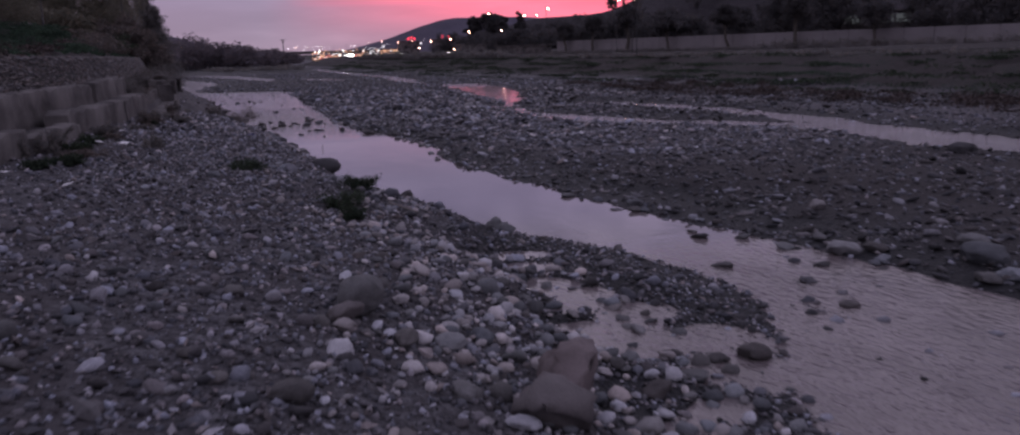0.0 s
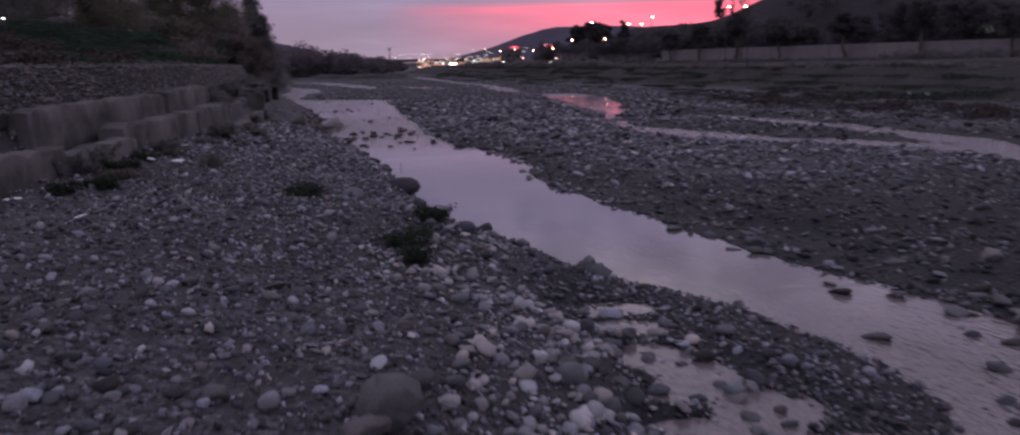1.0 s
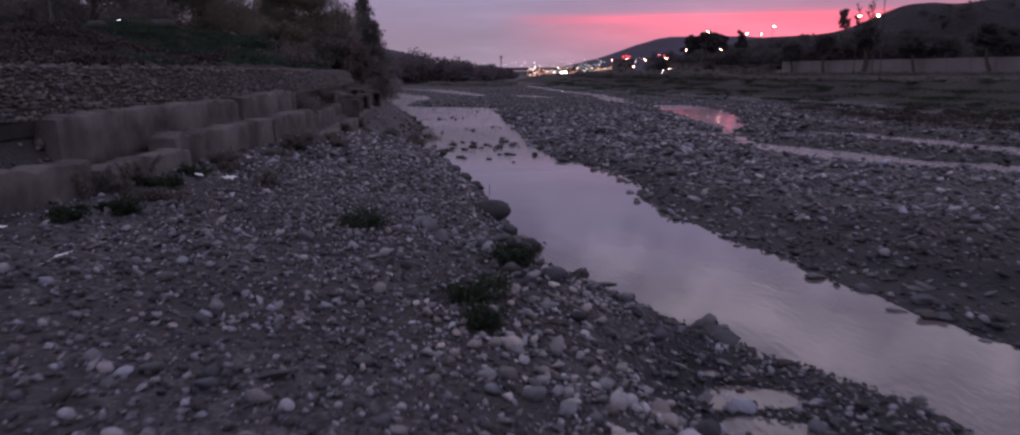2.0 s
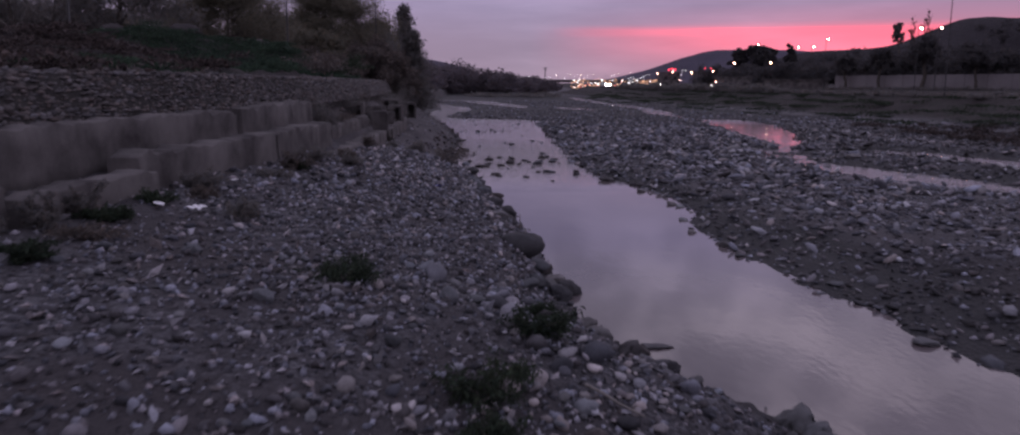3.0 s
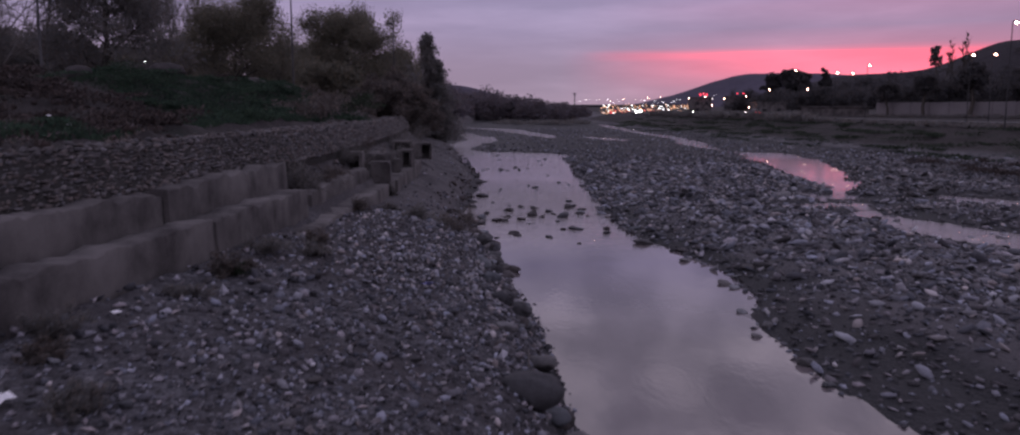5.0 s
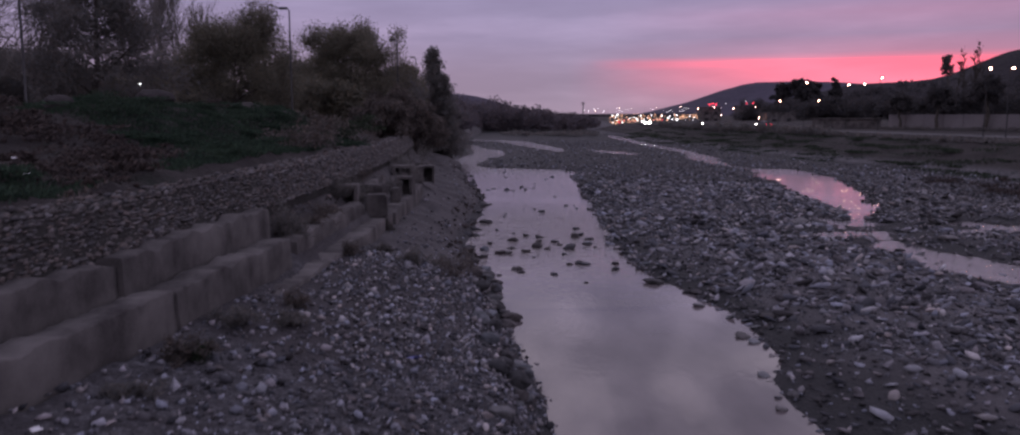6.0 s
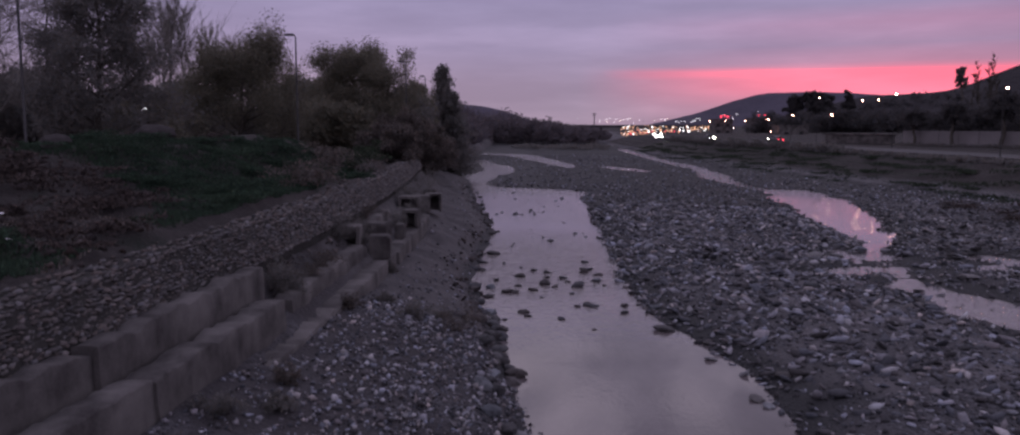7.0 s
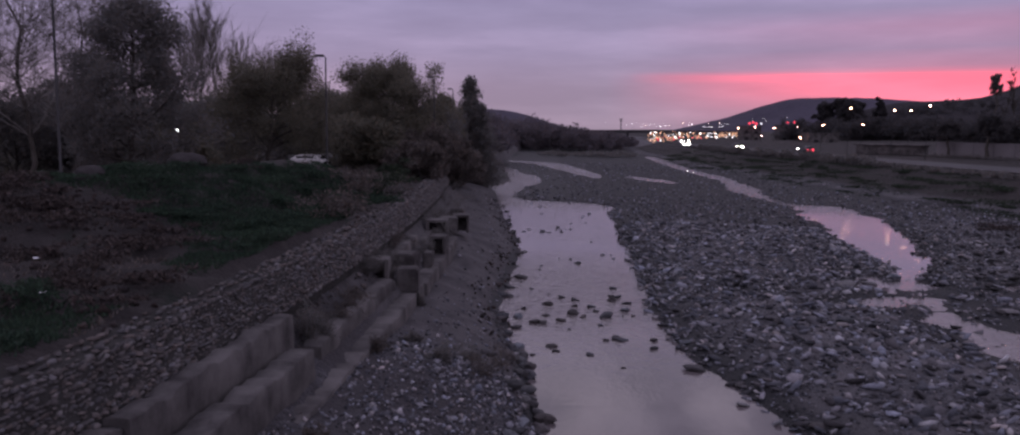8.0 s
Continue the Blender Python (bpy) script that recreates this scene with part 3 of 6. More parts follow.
CHIPS = chip_shapes(12, 4)
SLIVERS = [(v * [1.35, 0.85, 0.75], f) for v, f in chip_shapes(14, 5)]
SHARP = rock_shapes(1, 8, 6, (0.18, 0.36)) + LOW[:4]
BROKEN = rock_shapes(1, 10, 8, (0.14, 0.3))
FLATS = [(v * [1.25, 0.95, 0.62], f) for v, f in SHARP]
SLABS = [(v[:, [1, 0, 2]] * [1.0, 1.3, 0.9], f[:, ::-1]) for v, f in rock_shapes(1, 10, 9, (0.16, 0.34))]


def turn_matrices(n, tip=0.35, yaw=None):
    a, b, c = rng.uniform(0, 2 * np.pi, n) if yaw is None else rng.normal(0, yaw, n), rng.normal(0, tip, n), rng.normal(0, tip, n)
    ca, sa, cb, sb, cc, sc = np.cos(a), np.sin(a), np.cos(b), np.sin(b), np.cos(c), np.sin(c)
    o, l = np.zeros(n), np.ones(n)
    rz = np.stack([ca, -sa, o, sa, ca, o, o, o, l], -1).reshape(n, 3, 3)
    ry = np.stack([cb, o, sb, o, l, o, -sb, o, cb], -1).reshape(n, 3, 3)
    rx = np.stack([l, o, o, o, cc, -sc, o, sc, cc], -1).reshape(n, 3, 3)
    return rz @ ry @ rx


def heap(name, places, sizes, shapes, mat, tip=0.35, yaw=None, smooth=True):
    """One mesh of many loose stones."""
    n = len(places)
    turns = turn_matrices(n, tip, yaw)
    kind = rng.integers(0, len(shapes), n)
    verts, faces, base = [], [], 0
    for k, (v, f) in enumerate(shapes):
        pick = np.where(kind == k)[0]
        if not len(pick):
            continue
        w = np.einsum("nij,vj->nvi", turns[pick], v) * sizes[pick, None, None] + places[pick, None, :]
        verts.append(w.reshape(-1, 3))
        faces.append((f[None] + (base + np.arange(len(pick)) * len(v))[:, None, None]).reshape(-1, 3))
        base += len(pick) * len(v)
    return mesh_of(name, np.concatenate(verts), np.concatenate(faces), mat, smooth)


def strewn(x0, x1, y0, y1, per_m2, low, mid, big, keep):
    """Places and sizes of stones over a stretch of ground, where keep(x, y) says how likely."""
    n = int((x1 - x0) * (y1 - y0) * per_m2)
    x, y = rng.uniform(x0, x1, n), rng.uniform(y0, y1, n)
    ok = rng.random(n) < keep(x, y)
    x, y = x[ok], y[ok]
    s = np.clip(mid * np.exp(rng.normal(0, 0.5, len(x))), low, big)
    return np.stack([x, y, land(x, y) + s * rng.uniform(0.02, 0.2, len(x))], -1), s


def on_near_bank(x, y):
    d = LEFT_EDGE(y) - x
    patch = 0.55 + 0.9 * noise2(x, y, 0.5, 11) + 0.6 * noise2(x, y, 1.6, 12)
    shelf = ease(2.1, 0.9, d + 0.9 * noise2(x, y, 0.8, 16)) * ease(15.5, 17.5, y) * ease(22, 18, y)
    rim = ease(0.5, 0.0, d) * 0.6 * (1 - ease(20, 26, y)) * ease(15, 17, y)
    sunk = 0.72 * ease(-0.1, 0.15, wetness(x, y))
    return np.where((x > WALL_LINE(y) + 0.05) & (d > -0.4), np.clip(patch, 0.65, 1), 0) * (1 - 0.9 * ease(37.2, 39.6, y + 1.6 * noise2(x, y, 0.45, 28) + 0.5 * x)) * (1 - 0.92 * shelf) * (1 - rim) * (1 - sunk) * (1 - 0.68 * ease(3.0, 0.3, x - WALL_LINE(y) + noise2(x, y, 0.6, 32)))


def on_bars(x, y):
    patch = 0.5 + 1.3 * noise2(x, 2.2 * y, 0.22, 13) + 0.8 * noise2(x, y, 1.1, 14)
    wet = wetness(x, y)
    shelf = mud_shelf(x, y)
    margin = ease(16, 18, x) * ease(60, 54, y) * ease(-2.0, -0.3, wet)
    return (1 - 0.7 * margin) * np.where((x > LEFT_EDGE(y) + 1.5) & (wet < 0.25) & (x < bank_x(y) + 2), np.clip(patch, 0.4 + 0.25 * ease(30, 45, y), 1), 0) * (1 - 0.2 * shelf) * (1 - 0.75 * ease(85, 120, y)) * (1 - 0.45 * ease(12.5, 15, x) * ease(27, 21, y))


PALE_STONE = mottled("pale_river_stone", (0.2, 0.195, 0.205), (0.38, 0.37, 0.385), 5.0, 45.0, 0.75, 0.35, 0.015, island=0.4, spec=0.4)


def on_spit(x, y):
    d = LEFT_EDGE(y) - x
    return np.where((d > 0.8) & (d < 6.5), np.clip(0.5 + 1.3 * noise2(x, y, 0.7, 15), 0, 1) * ease(6.5, 4, d) * ease(18.5, 13, y), 0) * (1 - 0.92 * ease(-0.2, 0.1, wetness(x, y))) * ease(6.2, 5.2, x)


places, sizes = strewn(0.5, 7.4, 4, 18.5, 40, 0.05, 0.1, 0.3, on_spit)
tagged(new("pale_cobbles", heap("pale_cobbles", places + [0, 0, 0.02], sizes, PLAIN, PALE_STONE)), "pale rounded cobbles on the wet spit", "gravel", kind="stuff")
for name, args, shapes, label in (
    ("near_bank_gravel", (-5, 9, 12, 22, 30, 0.06, 0.085, 0.2, on_near_bank), SHARP, "grey worn cobbles on the near bank"),
    ("near_bank_gravel", (-4.5, 9, 3, 12, 34, 0.05, 0.085, 0.22, on_near_bank), PLAIN, "grey rounded cobbles on the near bank"),
    ("near_bank_pebbles", (-5, 9, 3, 22, 160, 0.03, 0.055, 0.1, on_near_bank), CHIPS, "fine grey pebbles on the near bank"),
    ("near_bank_gravel", (-5, 6, 22, 50, 26, 0.08, 0.125, 0.3, on_near_bank), BROKEN, "grey angular cobbles and gravel on the near bank"),
    ("near_bank_pebbles", (-5, 6, 22, 52, 95, 0.05, 0.075, 0.13, on_near_bank), CHIPS, "fine grey pebbles on the near bank"),
    ("near_bank_pebbles", (-8, 3, 38, 100, 60, 0.06, 0.09, 0.22, on_near_bank), CHIPS, "few small stones on the bare silt bank"),
    ("gravel_bar", (5, 34, 2, 24, 25, 0.08, 0.145, 0.42, on_bars), FLATS, "dark wet cobbles on the low end of the gravel bar"),
    ("gravel_bar", (5, 34, 24, 34, 23, 0.08, 0.145, 0.42, on_bars), FLATS, "grey river cobbles heaped on the gravel bar"),
    ("gravel_bar", (6, 23, 34, 80, 15, 0.12, 0.22, 0.6, on_bars), FLATS, "grey river cobbles heaped on the gravel bar"),
    ("gravel_bar", (23, 45, 34, 80, 11, 0.12, 0.205, 0.6, on_bars), FLATS, "dark river cobbles on the far side of the bar"),
    ("bar_pebbles", (5, 30, 8, 40, 22, 0.06, 0.09, 0.16, on_bars), SLIVERS, "small split stones between the cobbles of the bar"),
    ("bar_pebbles", (5, 45, 2, 80, 11, 0.07, 0.1, 0.16, on_bars), CHIPS, "small grey stones between the cobbles of the bar"),
    ("gravel_bar", (-8, 45, 80, 200, 5.0, 0.12, 0.2, 0.4, on_bars), CHIPS, "grey river cobbles on the far gravel bar"),
):
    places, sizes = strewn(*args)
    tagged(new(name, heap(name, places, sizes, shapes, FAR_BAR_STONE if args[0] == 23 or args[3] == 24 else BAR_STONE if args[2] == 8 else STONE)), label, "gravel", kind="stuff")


places, sizes = strewn(6.5, 32, 25, 80, 3.2, 0.1, 0.18, 0.45, on_bars)
tagged(new("pale_bar_stones", heap("pale_bar_stones", places + [0, 0, 0.03], sizes, FLATS, PALE_STONE)), "pale stones scattered over the gravel bar", "gravel", kind="stuff")
# small dark pebbles standing in the film of water on the spit
places, sizes = strewn(3.8, 7.4, 5.5, 15.5, 120, 0.035, 0.065, 0.15, lambda x, y: ease(-0.25, 0.15, wetness(x, y)) * (LEFT_EDGE(y) - x > 0.1) * np.clip(0.6 + noise2(x, y, 0.9, 36), 0, 1))
tagged(new("wet_pebbles", heap("wet_pebbles", places, sizes, FLATS, FAR_BAR_STONE)), "small dark pebbles in the shallow film of water", "gravel", kind="stuff")
places, sizes = strewn(7.5, 12.5, 3, 14, 9, 0.1, 0.17, 0.34, lambda x, y: np.where(wetness(x, y) > 0, np.clip(1.4 * noise2(x, y, 0.6, 26) + 0.1, 0, 1) * ease(14, 9, y), 0))
places[:, 2] = -0.02
tagged(new("shallows_stones", heap("shallows_stones", places, sizes, LOW, STONE)), "dark stones awash in the shallows", "gravel", kind="stuff")


places, sizes = strewn(-4, 4.5, 28, 50, 15, 0.05, 0.085, 0.2, on_near_bank)
tagged(new("pale_pebbles", heap("pale_pebbles", places + [0, 0, 0.015], sizes, CHIPS, PALE_STONE)), "pale pebbles scattered over the bank", "gravel", kind="stuff")

CHIP_STONE = mottled("split_stone", (0.1, 0.097, 0.104), (0.23, 0.222, 0.234), 5.0, 45.0, 0.8, 0.3, 0.015, island=0.75, spec=0.35)
for y0, y1, density, mid in ((4, 13, 42, 0.05), (13, 24, 44, 0.058), (24, 40, 30, 0.078)):
    places, sizes = strewn(-4.8, 7.5, y0, y1, density, 0.03, mid, 0.2, on_near_bank)
    tagged(new("stone_chips", heap("stone_chips", places + [0, 0, 0.012], sizes, SLIVERS, CHIP_STONE, 0.5, smooth=False)), "split angular stones and chips over the gravel", "gravel", kind="stuff")
places, sizes = strewn(-4.5, 6.0, 4, 30, 2.0, 0.06, 0.095, 0.22, on_near_bank)
tagged(new("pale_chips", heap("pale_chips", places + [0, 0, 0.02], sizes, BROKEN, PALE_STONE, 0.5)), "pale angular stones scattered over the gravel", "gravel", kind="stuff")
# larger cobbles under the cut bank
places, sizes = strewn(0, 7, 11, 20, 9, 0.12, 0.19, 0.4, lambda x, y: np.where((LEFT_EDGE(y) - x < 3.4) & (LEFT_EDGE(y) - x > 0.9 + 0.8 * ease(12, 16, y)), np.clip(0.6 + noise2(x, y, 0.8, 31), 0, 1), 0) * (1 - 0.65 * ease(0.0, 0.2, wetness(x, y))))
tagged(new("bank_cobbles", heap("bank_cobbles", places + [0, 0, 0.02], sizes, PLAIN, STONE)), "rounded cobbles heaped along the low bank", "gravel", kind="stuff")
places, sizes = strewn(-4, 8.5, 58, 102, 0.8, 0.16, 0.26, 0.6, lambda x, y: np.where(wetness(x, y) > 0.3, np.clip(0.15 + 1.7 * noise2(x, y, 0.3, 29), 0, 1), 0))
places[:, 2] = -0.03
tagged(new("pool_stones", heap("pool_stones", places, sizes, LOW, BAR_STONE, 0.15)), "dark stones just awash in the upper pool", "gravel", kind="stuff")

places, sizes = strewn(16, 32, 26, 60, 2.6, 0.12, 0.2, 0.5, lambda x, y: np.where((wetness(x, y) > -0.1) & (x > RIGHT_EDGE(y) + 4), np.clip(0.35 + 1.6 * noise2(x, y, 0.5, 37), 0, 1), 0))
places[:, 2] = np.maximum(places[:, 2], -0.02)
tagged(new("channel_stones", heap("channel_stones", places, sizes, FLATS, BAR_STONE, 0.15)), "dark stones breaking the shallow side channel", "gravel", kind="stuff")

# ---- building blocks ----


def part(name, data, mat, parent, label=""):
    """One mesh object under a thing or a part, from a bmesh or a mesh."""
    if isinstance(data, bmesh.types.BMesh):
        me = bpy.data.meshes.new(name)
        data.to_mesh(me)
        data.free()
        me.materials.append(mat)
    else:
        me = data
    ob = new(name, me)
    ob.parent = parent
    return tagged(ob, label)


def thing(name, at, label, category, group="", turn=0.0):
    ob = new(name)
    ob.matrix_basis = pose(*at, 0, 0, turn)
    return tagged(ob, label, category, group)


def block(size, at=(0, 0, 0), bevel=0.02, rough=0.0, cuts=0, seed=0, turn=0.0):
    """A box on its base centre, with worn edges; rough: how far its faces are uneven."""
    bm = bmesh.new()
    bmesh.ops.create_cube(bm, size=1)
    for v in bm.verts:
        v.co = Vector((v.co.x * size[0], v.co.y * size[1], (v.co.z + 0.5) * size[2]))
    if bevel:
        bmesh.ops.bevel(bm, geom=bm.edges[:], offset=bevel, segments=2, affect="EDGES")
    if cuts:
        bmesh.ops.subdivide_edges(bm, edges=[e for e in bm.edges if e.calc_length() > 0.3], cuts=cuts, use_grid_fill=True)
    r = random.Random(seed)
    if rough:
        for v in bm.verts:
            v.co += rough * noise.noise_vector(v.co * 2.3 + Vector((seed, 0, 0))) + rough * 0.4 * noise.noise_vector(v.co * 9 + Vector((0, seed, 0)))
    bmesh.ops.transform(bm, matrix=pose(*at, 0, 0, turn), verts=bm.verts)
    return bm


def tubes(lines, sides=5):
    """Verts and faces of tapering tubes: each line is a list of (x, y, z, radius)."""
    verts, faces = [], []
    for line in lines:
        p = np.array(line, float)
        way = np.gradient(p[:, :3], axis=0)
        way /= np.maximum(np.linalg.norm(way, axis=1, keepdims=True), 1e-9)
        ref = np.where(np.abs(way[:, 2:]) > 0.9, [[1.0, 0, 0]], [[0, 0, 1.0]])
        a = np.cross(way, ref)
        a /= np.maximum(np.linalg.norm(a, axis=1, keepdims=True), 1e-9)
        b = np.cross(way, a)
        base = len(verts)
        for k in range(len(p)):
            for i in range(sides):
                t = 2 * math.pi * i / sides
                verts.append(p[k, :3] + p[k, 3] * (math.cos(t) * a[k] + math.sin(t) * b[k]))
        for k in range(len(p) - 1):
            for i in range(sides):
                j = (i + 1) % sides
                faces.append((base + k * sides + i, base + k * sides + j, base + (k + 1) * sides + j, base + (k + 1) * sides + i))
    return np.array(verts), np.array(faces)


def branches(r, start, way, length, radius, level, out, tips, droop=0.0, spread=0.7, kids=4, thin=0.006):
    """Grow one limb and what springs from it."""
    n = 5
    p, w = np.array(start, float), np.array(way, float)
    line = [(*p, radius)]
    for k in range(n):
        w = w + r.normal(0, 0.11, 3) + np.array([0, 0, -droop * (k / n)])
        w /= np.linalg.norm(w)
        p = p + w * length / n
        line.append((*p, radius * (1 - 0.8 * (k + 1) / n)))
    out.append(line)
    if level == 0:
        tips += [np.array(q[:3]) for q in line[2:]]
        return
    for k in range(kids):
        i = int(r.integers(2, n + 1))
        side = r.normal(0, 1, 3)
        side[2] = abs(side[2]) * 0.5
        side -= side @ w * w
        side /= np.linalg.norm(side) + 1e-9
        branches(r, line[i][:3], w * (1 - spread) + side * spread, length * r.uniform(0.5, 0.75), max(line[i][3] * 0.75, thin), level - 1, out, tips, droop, spread, kids, thin)


def leaves(r, centres, per, reach, size, hang=0.0):
    """Loose small leaves round the given points, as verts and faces."""
    n = len(centres) * per
    c = np.repeat(np.asarray(centres), per, 0) + np.clip(r.normal(0, reach, (n, 3)), -1.7 * reach, 1.7 * reach) * [1, 1, 0.8]
    a = r.normal(0, 1, (n, 3))
    a /= np.linalg.norm(a, axis=1, keepdims=True)
    b = np.cross(a, r.normal(0, 1, (n, 3)))
    b /= np.linalg.norm(b, axis=1, keepdims=True)
    if hang:
        a = a * (1 - hang) + np.array([0, 0, -1]) * hang
    s = size * r.uniform(0.6, 1.5, (n, 1))
    v = np.stack([c - a * s, c + b * s * 0.6, c + a * s], 1).reshape(-1, 3)
    f = np.arange(3 * n).reshape(n, 3)
    return v, f


BARK = mottled("bark", (0.05, 0.045, 0.04), (0.11, 0.1, 0.09), 2.0, 25.0, 0.95, 0.6, 0.02, spec=0.1)
PALE_BARK = mottled("pale_bark", (0.14, 0.13, 0.12), (0.26, 0.245, 0.23), 2.0, 20.0, 0.95, 0.5, 0.02, spec=0.1)
LEAF = mottled("dark_leaf", (0.142, 0.138, 0.132), (0.212, 0.206, 0.196), 0.8, 8.0, 0.8, 0.0, 0.01, island=0.12, spec=0.1)
OLIVE_LEAF = mottled("olive_leaf", (0.135, 0.128, 0.1), (0.215, 0.204, 0.158), 0.8, 8.0, 0.8, 0.0, 0.01, island=0.14, spec=0.1)
GRASS = mottled("grass_blade", (0.03, 0.052, 0.038), (0.056, 0.09, 0.058), 0.5, 6.0, 0.8, 0.0, 0.01, island=0.4, spec=0.2)
DRY_GRASS = mottled("dry_grass", (0.098, 0.086, 0.078), (0.18, 0.16, 0.146), 0.5, 6.0, 0.85, 0.0, 0.01, island=0.4, spec=0.2)
WEED = mottled("weed_leaf", (0.026, 0.038, 0.027), (0.056, 0.076, 0.048), 0.8, 8.0, 0.8, 0.0, 0.01, island=0.4, spec=0.2)


def let_light_through(mat, share=0.5):
    """Thin leaves pass on part of the light that falls on their other side."""
    nt = mat.node_tree
    body = [n for n in nt.nodes if n.type == "BSDF_PRINCIPLED"][0]
    out = [n for n in nt.nodes if n.type == "OUTPUT_MATERIAL"][0]
    thin = nt.nodes.new("ShaderNodeBsdfTranslucent")
    nt.links.new(body.inputs["Base Color"].links[0].from_socket, thin.inputs[0])
    both = nt.nodes.new("ShaderNodeMixShader")
    both.inputs[0].default_value = share
    nt.links.new(body.outputs[0], both.inputs[1])
    nt.links.new(thin.outputs[0], both.inputs[2])
    nt.links.new(both.outputs[0], out.inputs[0])


# distance haze worked into the leaf colour of the farthest woods
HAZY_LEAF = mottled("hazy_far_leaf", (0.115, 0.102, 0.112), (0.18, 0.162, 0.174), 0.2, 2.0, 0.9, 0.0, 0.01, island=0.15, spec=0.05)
FAR_LEAF = mottled("far_leaf", (0.066, 0.064, 0.068), (0.116, 0.113, 0.114), 0.2, 2.0, 0.9, 0.0, 0.01, island=0.15, spec=0.05)


for leaf_mat in (HAZY_LEAF, LEAF, FAR_LEAF, OLIVE_LEAF, GRASS, DRY_GRASS, WEED):
    let_light_through(leaf_mat)
BRUSH = mottled("dead_brush", (0.046, 0.038, 0.036), (0.09, 0.075, 0.071), 0.8, 8.0, 0.9, 0.0, 0.01, island=0.4, spec=0.1)
STEEL = mottled("galvanised_steel", (0.05, 0.05, 0.053), (0.085, 0.085, 0.09), 1.0, 30.0, 0.55, 0.1, 0.005, metal=0.6)
PAINT_WHITE = mottled("white_paint", (0.62, 0.6, 0.58), (0.8, 0.78, 0.76), 0.6, 12.0, 0.6, 0.1, 0.004, spec=0.4)
PAPER = mottled("white_paper", (0.66, 0.66, 0.68), (0.82, 0.82, 0.84), 3.0, 30.0, 0.9, 0.2, 0.004)
WALL_PAINT = mottled("weathered_wall_paint", (0.14, 0.131, 0.137), (0.235, 0.222, 0.229), 0.25, 6.0, 0.9, 0.2, 0.01, spec=0.2)
ASPHALT = mottled("worn_asphalt", (0.04, 0.039, 0.042), (0.082, 0.08, 0.084), 0.12, 9.0, 0.85, 0.3, 0.01, spec=0.3)
GLASS_DARK = mottled("dark_glass", (0.02, 0.02, 0.022), (0.03, 0.03, 0.034), 1.0, 5.0, 0.08, 0.0, 0.001)
DARK_STEEL = mottled("dark_painted_steel", (0.018, 0.018, 0.02), (0.032, 0.032, 0.035), 1.0, 30.0, 0.7, 0.1, 0.005)
RUBBER = mottled("rubber", (0.02, 0.02, 0.02), (0.035, 0.035, 0.035), 3.0, 40.0, 0.9, 0.2, 0.004)
RED_STONE = mottled("red_stone", (0.1, 0.083, 0.085), (0.17, 0.142, 0.145), 4.0, 40.0, 0.8, 0.3, 0.015, spec=0.35)


def glow(name, colour, strength):
    m = bpy.data.materials.new(name)
    m.use_nodes = True
    nt, add = nodes_of(m)
    e = add("ShaderNodeEmission", {0: (*colour, 1), 1: strength})
    add("ShaderNodeOutputMaterial", {0: e.outputs[0]})
    return m


LAMP_WARM = glow("lamp_warm", (1.0, 0.44, 0.32), 100.0)
LAMP_WHITE = glow("lamp_white", (0.95, 0.95, 1.0), 7.0)
LAMP_ORANGE = glow("lamp_orange", (1.0, 0.52, 0.32), 2.6)
LAMP_RED = glow("lamp_red", (1.0, 0.05, 0.09), 4.0)
HEADLIGHT = glow("headlight", (1.0, 0.93, 0.82), 50.0)


# ---- near bank: walls ----


def wall_piece(y0, y1, offset, thick, base, top, seed, label, lean=0.04, end_drop=0.0):
    """A length of old cast wall that follows the bank, with a broken, uneven top."""
    n = max(4, int((y1 - y0) / 0.13))
    bm = bmesh.new()
    rows = []
    for k in range(n + 1):
        y = y0 + (y1 - y0) * k / n
        x = float(WALL_LINE(y)) + offset
        wob = noise.noise(Vector((seed * 3.1, y * 0.5, 0)))
        t = top + 0.05 * wob + 0.09 * noise.noise(Vector((seed, y * 2.1, 4))) + 0.05 * noise.noise(Vector((seed, y * 5.3, 9)))
        edge = min(k, n - k) * 0.6
        t -= end_drop * max(0.0, 1 - edge / 2.0)
        x += 0.05 * noise.noise(Vector((y * 0.8, seed, 2)))
        b = base - 0.25
        prof = []
        for f, z in ((0, b), (0, b + 0.33 * (t - b)), (0, b + 0.66 * (t - b)), (0, t - 0.028), (0.02, t - 0.004), (thick * 0.5, t + 0.008), (thick - 0.02, t), (thick, t - 0.03), (thick, b)):
            rough = 0.035 * noise.noise(Vector((y * 1.9, z * 2.5 + f, seed * 5.0))) + 0.02 * noise.noise(Vector((y * 8.0, z * 7.0 + f, seed)))
            prof.append(bm.verts.new((x - f - lean * (z - b) + (rough if f < 0.05 else 0), y, z + rough * 0.6)))
        rows.append(prof)
    m = len(rows[0])
    for a, b in zip(rows, rows[1:]):
        for i in range(m):
            j = (i + 1) % m
            bm.faces.new((a[i], a[j], b[j], b[i]))
    bm.faces.new(rows[0])
    bm.faces.new(rows[-1][::-1])
    bmesh.ops.recalc_face_normals(bm, faces=bm.faces)
    me = bpy.data.meshes.new("concrete_wall")
    bm.to_mesh(me)
    bm.free()
    for p in me.polygons:
        p.use_smooth = len(p.vertices) == 4
    me.materials.append(CONCRETE)
